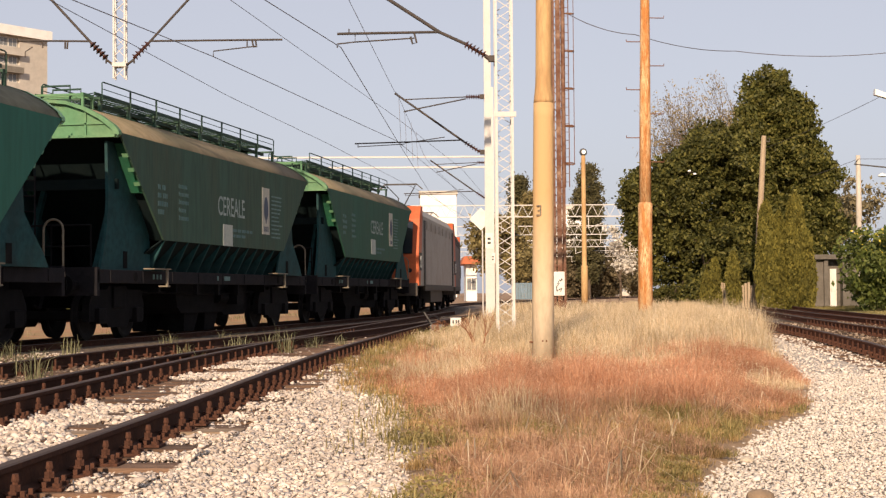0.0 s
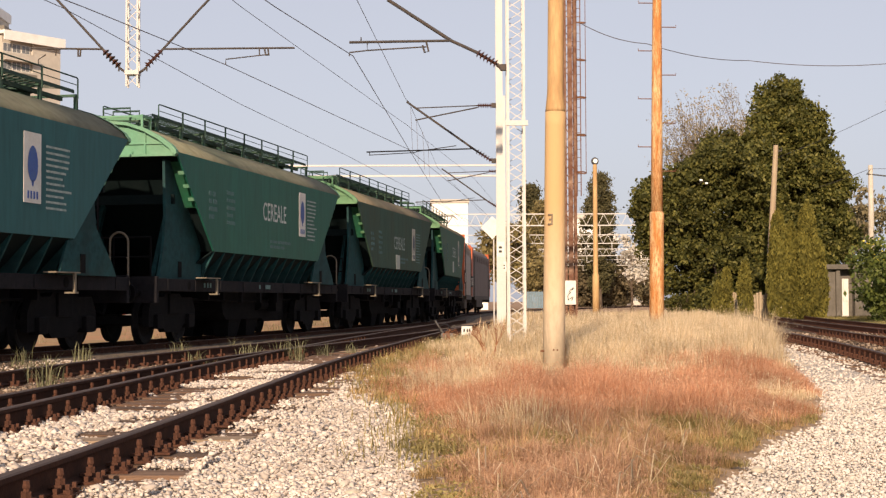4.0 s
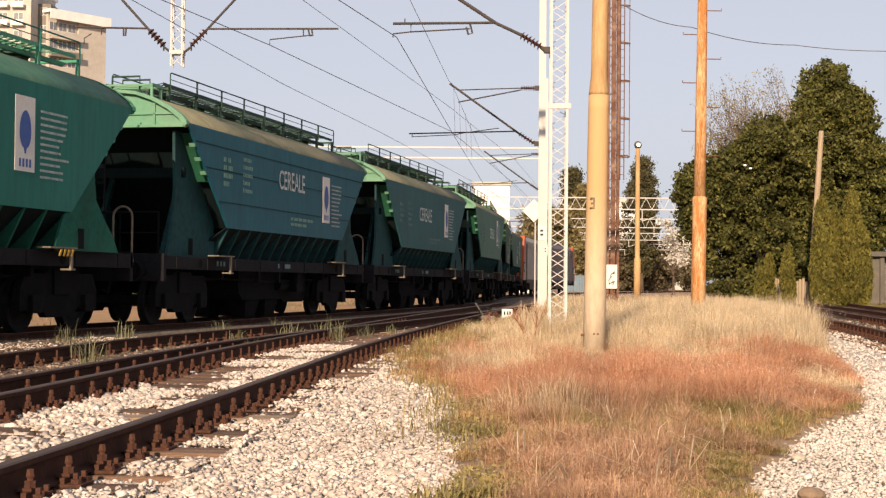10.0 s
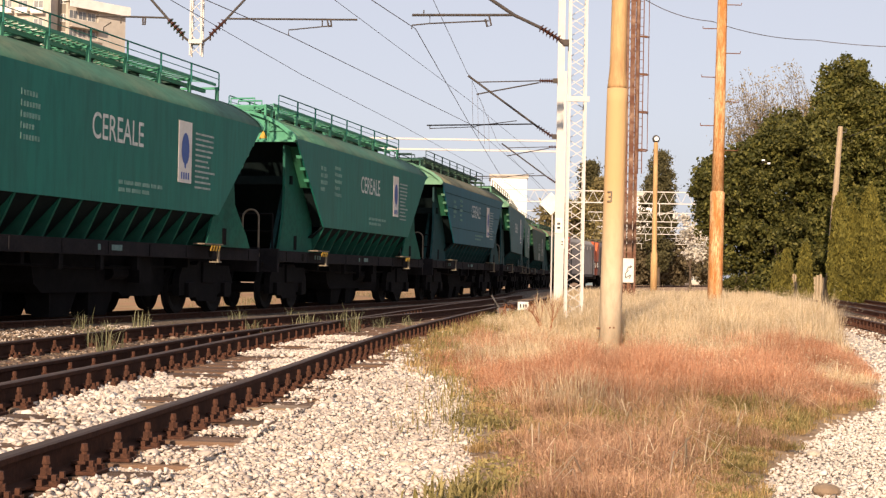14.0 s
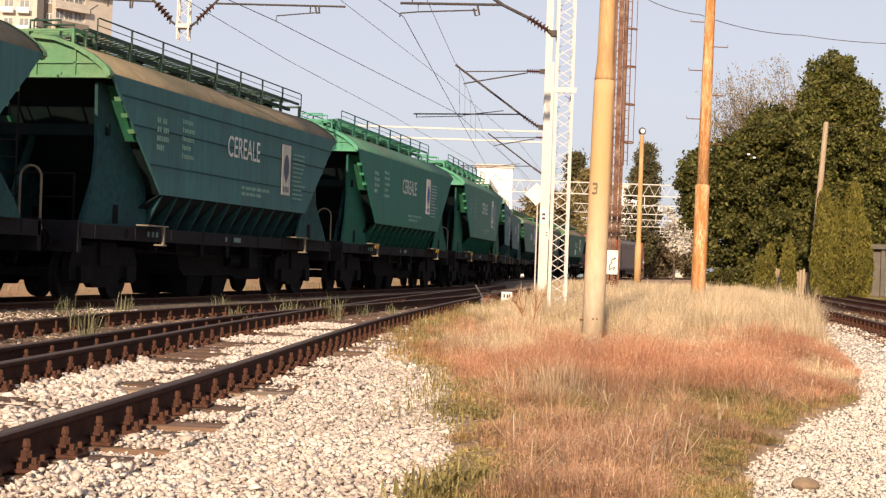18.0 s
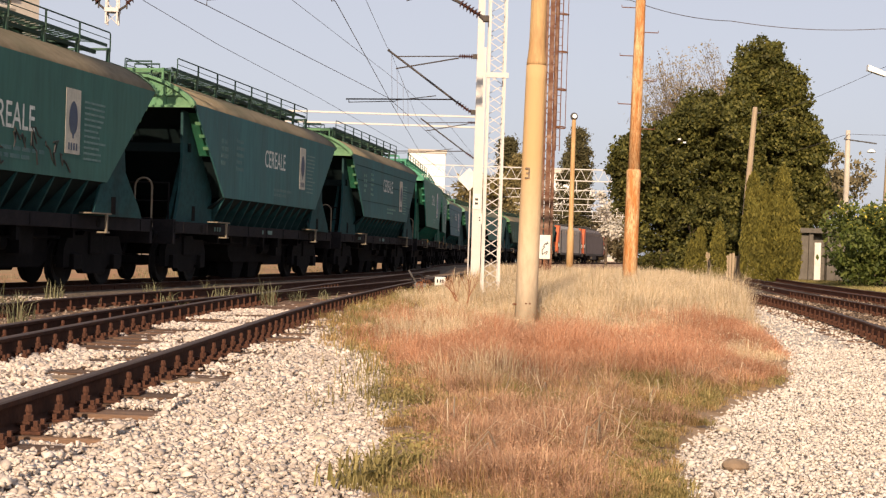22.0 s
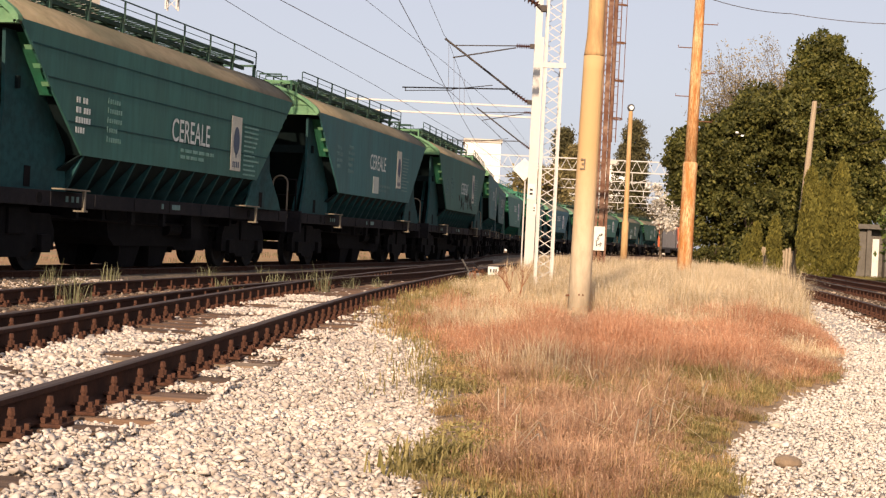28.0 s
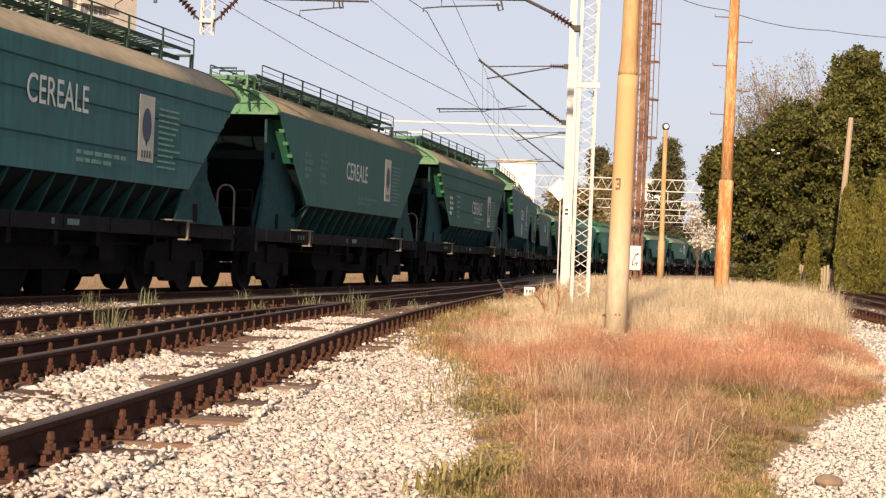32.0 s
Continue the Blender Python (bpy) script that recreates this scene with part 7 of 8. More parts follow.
# ---------------------------------------------------------------- gravel, grass and weeds
def stone_shapes(count, seed):
    """A few rough crushed-stone shapes as (verts, faces)."""
    out = []
    rg = np.random.default_rng(seed)
    for i in range(count):
        bm2 = B()
        raw = rg.normal(size=(9, 3))
        raw = raw / np.linalg.norm(raw, axis=1, keepdims=True) * rg.uniform(0.75, 1.2, (9, 1)) * rg.uniform(0.6, 1.35, 3)
        vs = [bm2.verts.new(q) for q in raw]
        bmesh.ops.convex_hull(bm2, input=vs)
        bmesh.ops.delete(bm2, geom=[q for q in bm2.verts if not q.link_faces], context="VERTS")
        bmesh.ops.triangulate(bm2, faces=bm2.faces)
        bm2.verts.index_update()
        v = np.array([q.co[:] for q in bm2.verts])
        f = np.array([[q.index for q in fc.verts] for fc in bm2.faces])
        bm2.free()
        out.append((v, f))
    return out


SHAPES = stone_shapes(10, 5)


def scatter(name, pts, sizes, material, label, category, seed):
    """Many stones in one mesh."""
    rg = np.random.default_rng(seed)
    which = rg.integers(0, len(SHAPES), len(pts))
    vs, fs, base = [], [], 0
    for k, (v, f) in enumerate(SHAPES):
        idx = np.nonzero(which == k)[0]
        if not len(idx):
            continue
        q = rg.normal(size=(len(idx), 4))
        q /= np.linalg.norm(q, axis=1, keepdims=True)
        w, x, y, z = q.T
        rot = np.stack([1 - 2 * (y * y + z * z), 2 * (x * y - z * w), 2 * (x * z + y * w), 2 * (x * y + z * w), 1 - 2 * (x * x + z * z), 2 * (y * z - x * w), 2 * (x * z - y * w), 2 * (y * z + x * w), 1 - 2 * (x * x + y * y)], 1).reshape(-1, 3, 3)
        vv = np.einsum("nij,vj->nvi", rot, v) * sizes[idx][:, None, None]
        vv *= (1.12, 1.12, 0.78)
        vv += pts[idx][:, None, :]
        vs.append(vv.reshape(-1, 3))
        fs.append((f[None] + (np.arange(len(idx)) * len(v))[:, None, None]).reshape(-1, 3) + base)
        base += len(idx) * len(v)
    me = raw_mesh(name, np.concatenate(vs), np.concatenate(fs), material)
    return tagged(new(name, me), label, category, kind="stuff")


def in_view(x, y, margin=1.0):
    """Only ground that lies within the sweep of the camera needs single stones and blades."""
    return np.abs(x) < 0.345 * y + margin


def off_rails(x, y, line, clear=0.1):
    d = x - np.interp(y, line.y, line.x)
    return (np.abs(np.abs(d) - HALF) > clear)


def sprinkle(n, y0, y1, seed, left, right):
    rg = np.random.default_rng(seed)
    y = y0 + (y1 - y0) * rg.random(n)
    l, r = np.interp(y, *left), np.interp(y, *right)
    return l + (r - l) * rg.random(n), y, rg


YS = np.arange(3.0, 80.0, 0.25)
PL, PR = np.array([patch_left(v) for v in YS]), np.array([patch_right(v) for v in YS])
wide = (YS, -0.36 * YS - 1.0), (YS, 0.36 * YS + 1.0)
for nm, n, y0, y1, lo, hi, seed in (("gravel_stones", 72000, 4.8, 10.0, 0.010, 0.024, 1), ("gravel_stones", 56000, 10.0, 17.0, 0.013, 0.030, 2), ("gravel_stones", 19000, 17.0, 32.0, 0.020, 0.038, 3)):
    x, y, rg = sprinkle(n, y0, y1, seed, *wide)
    a = np.interp(y, TRACK_A.y, TRACK_A.x)
    toe = x - np.interp(y, TRACK_A.y, TRACK_A.x) - HALF
    ok = in_view(x, y) & ((toe < 0) | (toe > 0.5) | (rg.random(n) < 0.95)) & ((x < np.interp(y, YS, PL) + 0.25 * rg.random(n)) | (x > np.interp(y, YS, PR) - 0.3 * rg.random(n))) & off_rails(x, y, TRACK_A) & off_rails(x, y, RIGHT_A) & (x > a - 0.5) & (x < np.interp(y, RIGHT_A.y, RIGHT_A.x) - 0.86)
    x, y = x[ok], y[ok]
    size = rg.uniform(lo, hi, len(x)) * np.where(rg.random(len(x)) < 0.06, 1.5, 1)
    side = np.interp(y, TRACK_A.y, TRACK_A.x) + HALF
    bank = 0.032 * np.clip(1.35 - np.abs(x - side), 0, 0.6) / 0.6 * (x > side + 0.52) + 0.042 * (x > side + 0.16) * (x < side + 0.55) * (np.array([noise.noise((0.0, v * 0.9, 19)) for v in y]) > -0.02) * (rg.random(len(x)) < 0.8)
    z = -0.018 + 0.02 * rg.random(len(x)) + size * 0.12 + bank * rg.uniform(0.4, 1.0, len(x))
    pts = np.stack([x, y, z], 1)
    white = x > 0.5 * (np.interp(y, YS, PL) + np.interp(y, YS, PR))
    size = np.where(white, size * 0.72, size)
    for sel, material, label in ((~white, M_STONE, "loose crushed limestone beside the near track"), (white, M_STONE_WHITE, "pale dusty crushed limestone beyond the grass")):
        scatter(nm, pts[sel], size[sel], material, label, "gravel", seed)
x, y, rg = sprinkle(15000, 6.0, 24.0, 4, (YS, -0.36 * YS - 1.0), (YS, np.interp(YS, TRACK_A.y, TRACK_A.x) + 0.4))
ok = in_view(x, y) & off_rails(x, y, TRACK_A) & off_rails(x, y, TRACK_B)
x, y = x[ok], y[ok]
size = rg.uniform(0.02, 0.045, len(x))
pale = (x > np.interp(y, TRACK_A.y, TRACK_A.x) - 0.62) & (rg.random(len(x)) < 0.75)
for sel, material, label in ((pale, M_STONE, "pale stones between the near rails"), (~pale, M_STONE_DIRTY, "brown-stained ballast stones between the tracks")):
    scatter("ballast_stones", np.stack([x, y, 0.0 + 0.012 * rg.random(len(x)) + size * 0.1 - 0.02 * np.clip((y - 8.5) / 2, 0, 1) * (np.abs(x - np.interp(y, TRACK_A.y, TRACK_A.x)) < 0.7)], 1)[sel], size[sel], material, label, "ballast", 4)
x, y, rg = sprinkle(10500, 6.0, 22.0, 9, (YS, np.interp(YS, TRACK_A.y, TRACK_A.x) - 0.66), (YS, np.interp(YS, TRACK_A.y, TRACK_A.x) + 0.66))
lumps = np.array([noise.noise((u * 1.3, v * 0.9, 15)) for u, v in zip(x, y)])
ok = in_view(x, y) & (lumps > 0.0)
size = rg.uniform(0.018, 0.036, len(x))
scatter("ballast_stones", np.stack([x, y, 0.022 + 0.016 * rg.random(len(x))], 1)[ok], size[ok], M_STONE, "pale stones heaped over the near sleepers", "ballast", 9)
x, y, rg = sprinkle(9000, 14.0, 44.0, 6, (YS, np.interp(YS, RIGHT_A.y, RIGHT_A.x) - 0.9), (YS, np.interp(YS, RIGHT_B.y, RIGHT_B.x) + 1.0))
ok = in_view(x, y) & off_rails(x, y, RIGHT_A) & off_rails(x, y, RIGHT_B)
scatter("ballast_stones", np.stack([x, y, np.full(len(x), 0.012)], 1)[ok], rg.uniform(0.025, 0.05, len(x))[ok], M_STONE_DIRTY, "rusty ballast stones of the side tracks", "ballast", 6)
x, y, rg = sprinkle(2400, 12.0, 25.0, 12, (YS, np.interp(YS, EAVE.y, EAVE.x) + 0.0), (YS, np.interp(YS, TRACK_B.y, TRACK_B.x) - 1.0))
ok = in_view(x, y)
scatter("ballast_stones", np.stack([x, y, np.full(len(x), 0.008)], 1)[ok], rg.uniform(0.018, 0.036, len(x))[ok], M_STONE, "pale stones between the train's track and the middle track", "ballast", 12)
# the stones nearest to the camera, one by one
STONES = []
for v, f in SHAPES:
    STONES.append(raw_mesh("stone", v * (1, 1, 0.8), f, M_STONE_EACH))
rnd = random.Random(8)
count = 0
while count < 290:
    y = rnd.uniform(5.0, 6.7)
    x = rnd.uniform(-2.3, 3.4)
    if x < TRACK_A.x_at(y) + HALF + 0.55 or PL[int((y - 3) / 0.25)] - 0.05 < x < PR[int((y - 3) / 0.25)] + 0.05 or abs(x) > 0.34 * y + 0.5:
        continue
    s = rnd.uniform(0.014, 0.028)
    put("stone", STONES[count % len(STONES)], GRAVEL_BED, pose(x, y, 0.012, rnd.uniform(-25, 25), rnd.uniform(-25, 25), rnd.uniform(0, 360)) @ Matrix.Scale(s, 4))
    count += 1
# a few larger single stones by the grass
for i, (x, y, s) in enumerate(((1.66, 6.85, 0.062), (1.95, 8.35, 0.045), (1.66, 8.2, 0.04), (-0.35, 7.5, 0.045), (0.8, 5.9, 0.05), (-0.8, 9.4, 0.045))):
    b = B()
    bmesh.ops.create_icosphere(b, subdivisions=2, radius=s)
    for v in b.verts:
        v.co *= 1 + 0.3 * noise.noise(v.co * 9 + Vector((i * 5, 1, 0)))
        v.co.z *= 0.55
    ob = tagged(part("stone", b, M_SLEEPER_C if i == 0 else M_STONE_PLAIN), "flat brown stone lying on the gravel" if i == 0 else "larger pale stone on the gravel", "stone")
    ob.location = (x, y, s * 0.25)


def blades(name, x, y, z, height, width, lean, material, label, category, seed, seg=2):
    """Bent tapering blades in one mesh."""
    rg = np.random.default_rng(seed)
    n = len(x)
    a = rg.uniform(0, 2 * math.pi, n)
    d = np.stack([np.cos(a), np.sin(a), np.zeros(n)], 1)
    side = np.stack([-np.sin(a), np.cos(a), np.zeros(n)], 1)
    # blades mostly show their width
    root = np.stack([x, y, z], 1)
    h = (height * rg.uniform(0.55, 1.2, n))[:, None]
    ln = (lean * rg.uniform(0.1, 1.6, n))[:, None]
    w = (width * rg.uniform(0.7, 1.3, n))[:, None]
    up = np.array([0, 0, 1.0])
    mid = root + d * h * ln * 0.3 + up * h * 0.58
    tip = root + d * h * ln + up * h * (1 - 0.35 * ln)
    v = np.stack([root - side * w * 0.5, root + side * w * 0.5, mid + side * w * 0.4, mid - side * w * 0.4, tip], 1).reshape(-1, 3)
    f = np.arange(n)[:, None] * 5
    faces = np.concatenate([np.concatenate([f, f + 1, f + 2], 1), np.concatenate([f, f + 2, f + 3], 1), np.concatenate([f + 3, f + 2, f + 4], 1)])
    return tagged(new(name, raw_mesh(name, v, faces, material)), label, category, kind="stuff")


def patch_points(n, y0, y1, seed, inset=0.0, clump=0.6, size=1.3, near_bias=1.0):
    """Points inside the grass island, gathered into tufts."""
    rg = np.random.default_rng(seed)
    y = y0 + (y1 - y0) * rg.random(n) ** near_bias
    l, r = np.interp(y, YS, PL) + inset, np.interp(y, YS, PR) - inset
    x = l + (r - l) * rg.random(n)
    k = np.array([noise.noise((u * size, v * size, seed)) for u, v in zip(x, y)])
    keep = (k > -0.35 + (rg.random(n) - 0.5) * clump) & in_view(x, y, 1.5)
    return x[keep], y[keep], rg


def field(x, y, u, v, seed):
    """A soft noise over the plan, u and v waves to the metre."""
    return np.array([noise.noise((p * u, q * v, seed)) for p, q in zip(x, y)])


def tuft_blades(cx, cy, ch, cr, per, seed, droop=0.9):
    """Blades that fan out of tufts: roots, heights, leaning directions and amounts."""
    rg = np.random.default_rng(seed)
    n = np.maximum(3, (per * rg.uniform(0.6, 1.4, len(cx))).astype(int))
    i = np.repeat(np.arange(len(cx)), n)
    a = rg.uniform(0, 2 * math.pi, len(i))
    off = np.sqrt(rg.random(len(i)))
    x, y = cx[i] + np.cos(a) * off * cr[i] * 0.55, cy[i] + np.sin(a) * off * cr[i] * 0.55
    turn = a + rg.normal(0, 0.7, len(i))
    h = ch[i] * rg.uniform(0.5, 1.12, len(i)) * (1 - 0.25 * off)
    lean = droop * (0.12 + 0.95 * off) * rg.uniform(0.4, 1.3, len(i))
    return x, y, h, turn, lean


def tufts(name, cx, cy, ch, cr, per, width, material, label, category, seed, droop=0.9):
    """Many tufts in one mesh: every blade bends outwards and tapers to its tip."""
    x, y, h, turn, lean = tuft_blades(cx, cy, ch, cr, per, seed, droop)
    ok = in_view(x, y, 1.2)
    x, y, h, turn, lean = x[ok], y[ok], h[ok, None], turn[ok], lean[ok, None]
    n = len(x)
    rg = np.random.default_rng(seed + 500)
    d = np.stack([np.cos(turn), np.sin(turn), np.zeros(n)], 1)
    side = np.stack([-np.sin(turn), np.cos(turn), np.zeros(n)], 1)
    root = np.stack([x, y, np.full(n, 0.03)], 1)
    w = width * rg.uniform(0.6, 1.4, (n, 1))
    up = np.array([0, 0, 1.0])
    mid = root + d * h * lean * 0.3 + up * h * 0.6
    tip = root + d * h * lean + up * h * np.clip(1 - 0.3 * lean, 0.25, 1)
    v = np.stack([root - side * w * 0.5, root + side * w * 0.5, mid + side * w * 0.42, mid - side * w * 0.42, tip], 1).reshape(-1, 3)
    f = np.arange(n)[:, None] * 5
    faces = np.concatenate([np.concatenate([f, f + 1, f + 2], 1), np.concatenate([f, f + 2, f + 3], 1), np.concatenate([f + 3, f + 2, f + 4], 1)])
    tagged(new(name, raw_mesh(name, v, faces, material)), label, category, kind="stuff")
    return tip


def seed_haze(name, tips, share, material, label, seed, size):
    """Loose feathery seed heads about the upper ends of blades."""
    rg = np.random.default_rng(seed)
    t = tips[rg.random(len(tips)) < share]
    t = t + rg.normal(0, 1, t.shape) * (0.022, 0.03, 0.018)
    tagged(new(name, leaves(name, t, size, material, seed, 0.45, 1.9)), label, "grass", kind="stuff")


def island(n, y0, y1, seed, inset=0.0, bias=1.0):
    """Places inside the island, with their distance to its edges and their soft noises."""
    rg = np.random.default_rng(seed)
    y = y0 + (y1 - y0) * rg.random(n) ** bias
    l, r = np.interp(y, YS, PL) + inset, np.interp(y, YS, PR) - inset
    x = l + (r - l) * rg.random(n)
    ok = in_view(x, y, 1.2)
    x, y = x[ok], y[ok]
    left, right = x - np.interp(y, YS, PL), np.interp(y, YS, PR) - x
    return x, y, left, right, rg


def before_pole(x, y):
    """Low trodden ground between the path and the foot of the round pole."""
    return np.clip(np.abs(x - 0.0925 * y) / (0.011 * y) - 0.6, 0.0, 1.0) + np.clip((y - 20.6) / 0.8, 0, 1) + np.clip((16.5 - y) / 2.0, 0, 1)


# the hazy russet grass: tufts of uneven height, dark and pale ones in drifts
x, y, left, right, rg = island(3900, 9.6, 22.5, 13, 0.02)
big, fine, hue = field(x, y, 0.55, 0.22, 21), field(x, y, 2.2, 0.8, 4), field(x, y, 1.0, 0.35, 77)
front = y - 10.7 + 1.6 * fine - 0.35 * np.abs(x - 1.2) - 0.9 * big
back = 16.2 + 0.6 * x + 3.5 * big + 2.5 * fine - y
keep = (rg.random(len(x)) < np.clip(0.15 + 0.7 * front, 0.0, 1)) & (rg.random(len(x)) < np.clip(0.5 + back / 2.5, 0.06, 1))
x, y, left, right, fine, hue = x[keep], y[keep], left[keep], right[keep], fine[keep], hue[keep]
dome = np.clip(np.minimum(left / 0.9, right / 1.1), 0, 1) ** 0.6
h = (0.07 + 0.24 * dome) * (1 + 0.75 * fine) * np.clip(before_pole(x, y), 0.22, 1) * rg.uniform(0.75, 1.25, len(x))
kind = hue + rg.normal(0, 0.14, len(x))
tips = []
for nm, sel, material, label, seed in (
        ("russet_grass", kind < 0.05, G_PINK, "dense hazy russet-pink seeding grass", 131),
        ("dark_russet_grass", (kind >= 0.05) & (kind < 0.32), G_RUSSET, "darker russet tufts among the seeding grass", 132),
        ("straw_among_russet", kind >= 0.32, G_BEIGE, "pale straw tufts mixed into the russet grass", 133)):
    tips.append(tufts(nm, x[sel], y[sel], h[sel], 0.16 + 0.5 * h[sel], 52, 0.0027, material, label, "grass", seed, 1.0))
seed_haze("russet_seed_heads", tips[0], 0.42, G_HAZE, "fine russet seed heads over the grass", 25, 0.0048)
seed_haze("dark_seed_heads", tips[1], 0.3, G_RUSSET, "fine dark russet seed heads", 28, 0.0045)

# the pale straw behind and between
x, y, left, right, rg = island(3000, 13.5, 42.0, 14, 0.08, 1.15)
big, fine = field(x, y, 0.55, 0.22, 21), field(x, y, 1.6, 0.6, 5)
keep = rg.random(len(x)) < np.clip(0.5 + (y - 16.4 - 0.6 * x - 3.5 * big - 3.0 * fine) / 2.5, 0.05, 1) * np.clip(0.35 + left / 1.5, 0, 1)
x, y, left, fine = x[keep], y[keep], left[keep], fine[keep]
h = (0.2 + 0.42 * np.clip((left - 0.3) / 2.2, 0, 1)) * np.interp(y, [13, 17, 20, 21.5, 24, 28], [0.4, 0.42, 0.55, 0.9, 1.05, 1.15]) * (1 + 0.6 * fine) * np.clip(before_pole(x, y), 0.25, 1) * np.where(y < 26, np.interp(x / y, [0.058, 0.08], [0.45, 1.0]), 1.0)
tip = tufts("tall_straw_grass", x, y, h, 0.12 + 0.28 * h, 42, 0.0052, G_BEIGE, "tall pale straw grass round the poles", "grass", 14, 0.75)
seed_haze("straw_seed_heads", tip, 0.35, G_BEIGE, "pale feathery seed heads over the straw", 27, 0.0075)
x, y, left, right, rg = island(700, 38.0, 76.0, 15, 0.2)
tufts("tall_straw_grass", x, y, np.full(len(x), 0.62), np.full(len(x), 0.5), 26, 0.016, G_BEIGE, "tall pale straw grass farther back", "grass", 15, 0.5)

# the front: olive and straw turf, russet tufts in the middle, green weeds at the edges
x, y, left, right, rg = island(2600, 5.3, 12.8, 11, -0.06)
fine, hue = field(x, y, 3.0, 1.6, 61), field(x, y, 1.3, 0.6, 31)
edge = np.minimum(left, right)
keep = rg.random(len(x)) < np.clip(0.3 + left / 0.45 + 0.6 * fine, 0.12, 1) * np.clip(0.55 + right / 0.4, 0, 1)
x, y, edge, fine, hue, left, right = x[keep], y[keep], edge[keep], fine[keep], hue[keep], left[keep], right[keep]
h = (0.06 + 0.085 * np.clip(edge / 0.6, 0, 1) + 0.02 * np.clip((y - 8) / 3, 0, 1)) * (1 + 0.8 * fine) * rg.uniform(0.7, 1.3, len(x))
middle = np.clip(edge / 0.5, 0, 1) * np.interp(y, [5.5, 8.2, 9.4, 10.8, 12], [0.75, 0.62, 0.30, 0.34, 0.6])
kind = rg.random(len(x)) + 0.5 * hue
fronts = []
for nm, sel, material, label, seed in (
        ("russet_grass_front", kind < middle, G_BROWN, "thin russet grass mixed into the front", 112),
        ("front_grass", (kind >= middle) & (kind < middle + 0.55), G_GREEN, "short olive and straw grass at the front of the island", 111),
        ("green_front_weeds", kind >= middle + 0.55, G_WEED, "low green weeds at the sides of the front grass", 123)):
    tall = 1.25 if nm == "russet_grass_front" else 0.85
    fronts.append(tufts(nm, x[sel], y[sel], h[sel] * tall, 0.07 + 0.5 * h[sel], 46, 0.0030 if nm != "green_front_weeds" else 0.0048, material, label, "grass", seed, 1.15))
seed_haze("russet_seed_heads_front", fronts[0], 0.5, G_BROWN, "fine russet seed heads in the front grass", 26, 0.0034)
# low leafy weeds and straggling blades where the gravel begins
rl = np.random.default_rng(41)
ly = rl.uniform(6.6, 12.0, 9000)
lx = np.interp(ly, YS, PL) - 0.12 + rl.random(len(ly)) ** 1.4 * 1.2
lk = field(lx, ly, 2.2, 1.5, 44) + 0.5 * field(lx, ly, 6, 4, 3)
lk = lk > np.interp(lx - np.interp(ly, YS, PL), [-0.1, 0.1, 0.5, 1.2], [0.25, 0.0, 0.12, 0.4])
lx, ly = lx[lk], ly[lk]
tagged(new("broad_weeds", leaves("broad_weeds", np.stack([lx, ly, rl.uniform(0.01, 0.09, len(lx))], 1), 0.012, G_WEED, 41, 0.2, 1.2)), "low leafy yellow-green weeds at the edge of the grass", "weeds", kind="stuff")
x, y, rg = patch_points(520, 6.3, 17.0, 16, 0.2, 0.9)
blades("straw_stalks", x, y, np.zeros(len(x)), np.full(len(x), 0.34), 0.0062, 1.8, G_BEIGE, "single long straw stalks standing out of the grass", "grass", 16)
# sprawling low plants on the gravel beside the island
rl = np.random.default_rng(45)
cy = rl.uniform(11.5, 30.0, 260)
cx = np.interp(cy, YS, PL) - 0.02 * cy * rl.random(len(cy)) + 0.5 * rl.random(len(cy))
tufts("gravel_weeds", cx, cy, rl.uniform(0.05, 0.16, len(cx)), rl.uniform(0.08, 0.2, len(cx)), 22, 0.006, G_GREEN, "sparse straw-green weeds on the gravel", "weeds", 46, 1.2)
# green fringe along the left edge and at the far end of the gravel
rg = np.random.default_rng(17)
y = rg.uniform(8.5, 36, 7000)
x = np.interp(y, YS, PL) + rg.normal(0.12, 0.28, len(y))
k = np.array([noise.noise((u * 1.6, v * 1.1, 5)) for u, v in zip(x, y)])
x, y = x[k > -0.05], y[k > -0.05]
blades("green_fringe", x, y, np.zeros(len(x)), 0.10 + 0.004 * y, 0.007, 0.8, G_WEED, "green weeds fringing the gravel", "weeds", 17)
# verge grass before the trees
rg = np.random.default_rng(18)
y = rg.uniform(44, 78, 18000)
x = np.interp(y, RIGHT_B.y, RIGHT_B.x) + 1.2 + rg.random(len(y)) ** 1.4 * 9
blades("verge_grass", x, y, np.zeros(len(x)), np.full(len(x), 0.26), 0.02, 0.6, G_WEED, "green verge grass along the side tracks", "grass", 18)
rg = np.random.default_rng(19)
y = rg.uniform(24, 75, 6000)
x = -19.0 + 0.19 * y + rg.random(len(y)) * 5.0
k = np.array([noise.noise((u * 0.5, v * 0.3, 9)) for u, v in zip(x, y)])
x, y = x[k > 0.1], y[k > 0.1]
blades("dry_tufts", x, y, np.zeros(len(x)), np.full(len(x), 0.22), 0.012, 0.8, G_DULL, "dry tufts on the earth beyond the train", "grass", 19)


def weed_clump(x, y, h, spread, n, seed, material, label):
    rg = np.random.default_rng(seed)
    px, py = rg.normal(0, spread, n), rg.normal(0, spread * 0.7, n)
    ob = blades("weed_clump", px, py, np.zeros(n), np.full(n, h), 0.012, 0.8, material, label, "weed", seed)
    ob["group"] = "weeds along the rails"
    ob.location = (x, y, 0.0)
    return ob


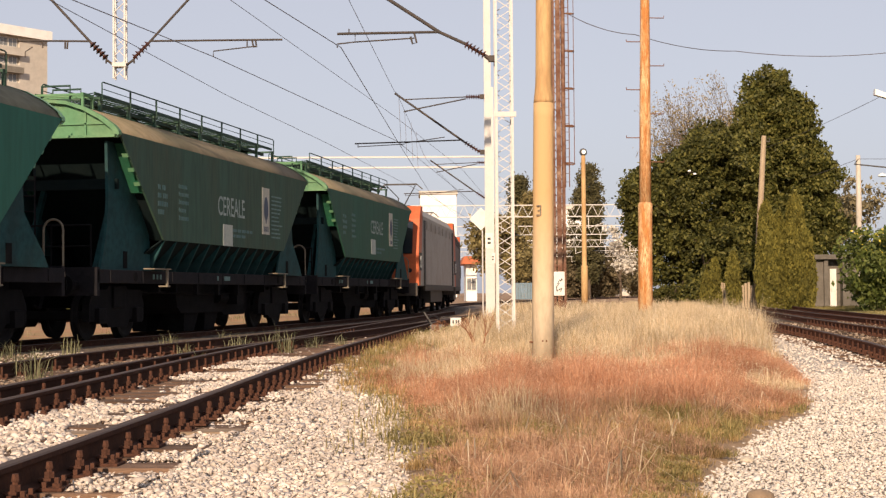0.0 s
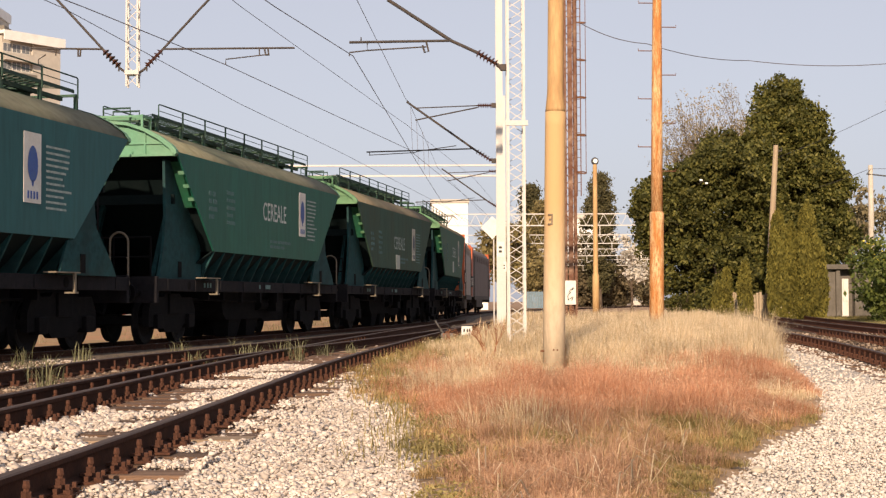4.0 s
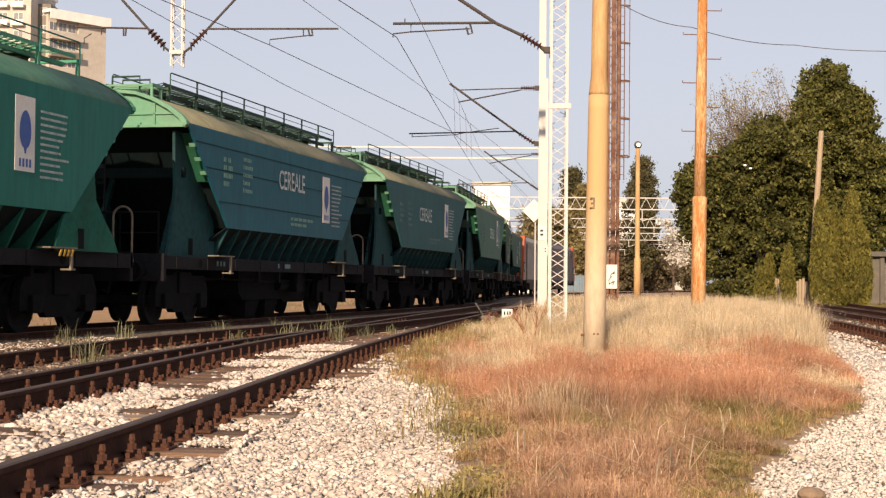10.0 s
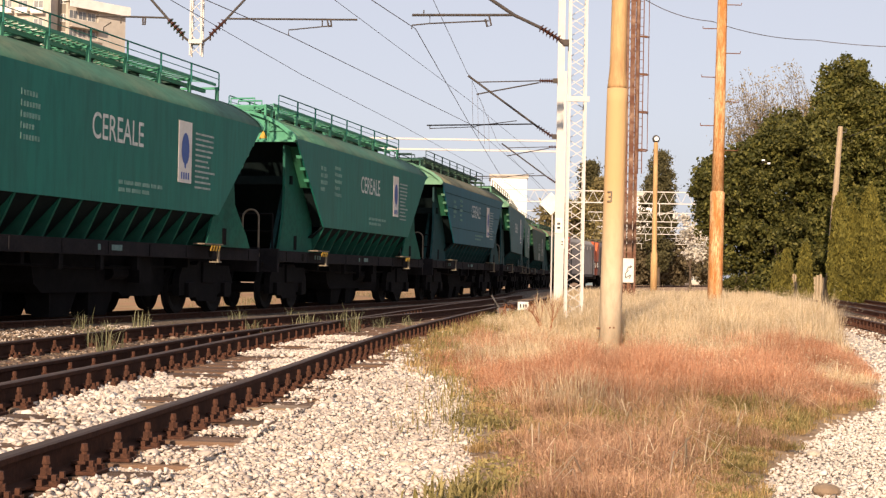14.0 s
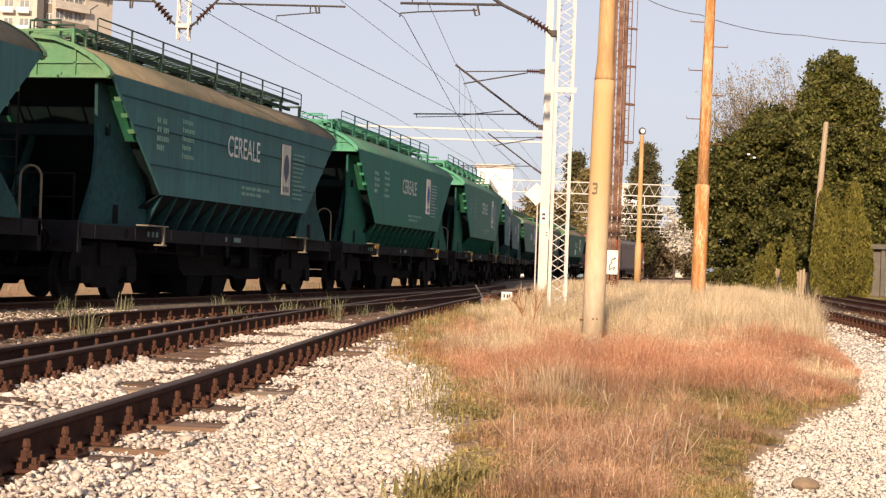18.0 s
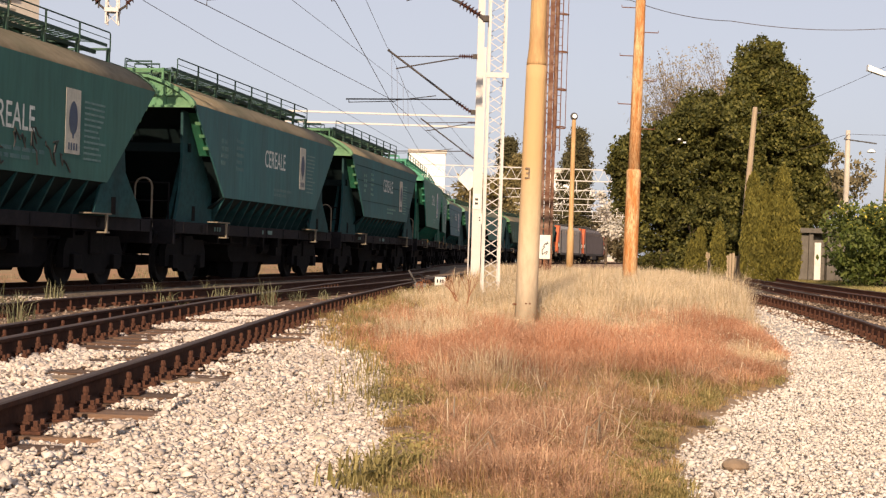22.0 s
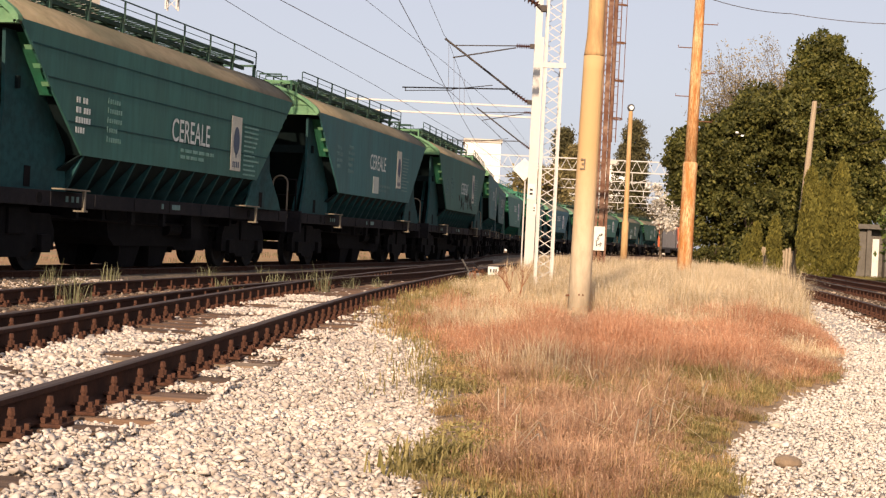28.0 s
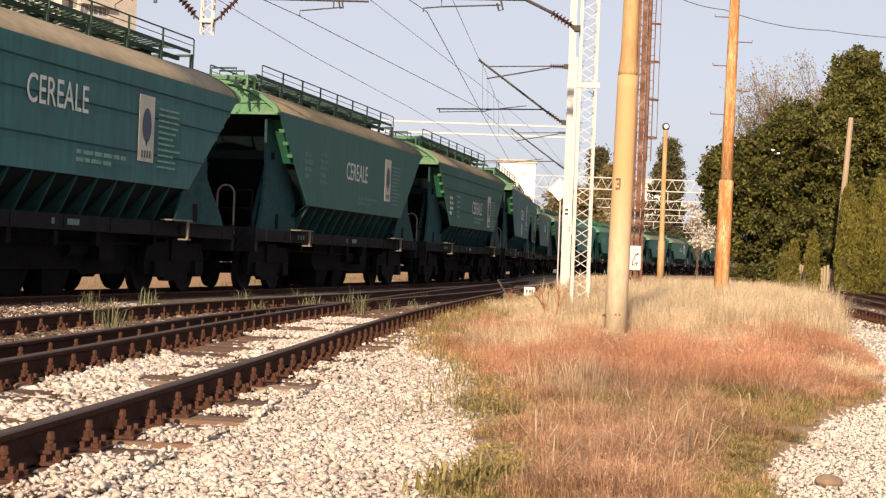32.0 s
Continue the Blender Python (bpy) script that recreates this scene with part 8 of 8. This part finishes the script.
WL = "green tuft of weeds growing between the rails"
for i, (x, y, h, s, n, m) in enumerate((
        (-2.05, 24.0, 0.55, 0.10, 60, G_RAILWEED), (-2.35, 24.4, 0.45, 0.12, 60, G_RAILWEED), (-2.75, 24.2, 0.40, 0.12, 50, G_RAILWEED), (-3.05, 25.0, 0.34, 0.1, 40, G_RAILWEED),
        (-1.75, 26.0, 0.36, 0.12, 50, G_RAILWEED), (-1.3, 27.5, 0.30, 0.12, 50, G_RAILWEED), (-4.25, 16.5, 0.45, 0.10, 60, G_RAILWEED), (-4.9, 17.8, 0.36, 0.12, 50, G_RAILWEED),
        (-5.3, 20.4, 0.38, 0.14, 50, G_RAILWEED), (-4.6, 21.5, 0.30, 0.12, 40, G_RAILWEED), (-3.6, 23.0, 0.30, 0.12, 40, G_RAILWEED), (-5.6, 24.0, 0.40, 0.16, 60, G_RAILWEED),
        (-4.4, 26.5, 0.40, 0.14, 60, G_RAILWEED), (-3.6, 28.5, 0.36, 0.14, 50, G_RAILWEED), (-6.2, 22.4, 0.42, 0.14, 50, G_RAILWEED), (-3.0, 20.2, 0.26, 0.1, 40, G_RAILWEED),
        (0.05, 6.4, 0.16, 0.12, 320, G_WEED), (-0.02, 6.1, 0.13, 0.1, 240, G_WEED), (0.22, 9.2, 0.16, 0.16, 60, G_WEED), (0.6, 10.4, 0.16, 0.2, 60, G_WEED))):
    weed_clump(x, y, h * 0.9, s * (0.7 if i < 16 else 1.0), n if i >= 16 else int(n * 0.7), 60 + i, m, WL if i < 16 else "low green weed at the edge of the gravel")


def dry_shrub(x, y, h, seed):
    t = thing("dry_shrub", pose(x, y, 0), "leafless brown shrub with thin forked twigs", "shrub")
    rnd = random.Random(seed)
    b = B()

    def grow(p, d, length, r, depth):
        q = p + d * length
        tube(b, p, q, r, r * 0.7, seg=5, cap=False)
        if depth:
            for _ in range(3):
                e = (d + Vector((rnd.uniform(-0.7, 0.7), rnd.uniform(-0.5, 0.5), rnd.uniform(-0.1, 0.5)))).normalized()
                grow(q, e, length * rnd.uniform(0.5, 0.8), r * 0.6, depth - 1)
    for k in range(5):
        grow(Vector((0.02 * k, 0, 0)), Vector((rnd.uniform(-0.75, 0.35), rnd.uniform(-0.3, 0.3), 1)).normalized(), h * 0.42, 0.0085, 3)
    part("branching_stem", b, M_TWIG, t)


M_TWIG = mat("dry_twigs", (0.24, 0.10, 0.05), 0.9, vary=(0.34, 0.17, 0.08), grain=9, amount=0.3)
dry_shrub(1.12, 23.7, 0.66, 3)
dry_shrub(0.62, 31.5, 0.38, 4)


# ---------------------------------------------------------------- what moves
def motions():
    """The train draws away along its curve; every wheelset rolls with it."""
    for ob, place in VEHICLES:
        walk(ob, [(t, train_pose(run(t) + place)) for t in np.arange(0, 32.01, 1.0)])
    turns, t = [], 0.0
    start = run(0)
    while t < 32.0:
        turns.append(t)
        t += 1.10 * 0.46 / max(3.5, float(np.polyval(np.polyder(RUN), t)))
    turns.append(32.0)
    for i, (w, dx) in enumerate(WHEELS):
        rows = [(t, pose(dx, 0, 0.46, 0, math.degrees((run(t) - start) / 0.46) + 40 * i, 0)) for t in turns]
        walk(w, rows)


motions()
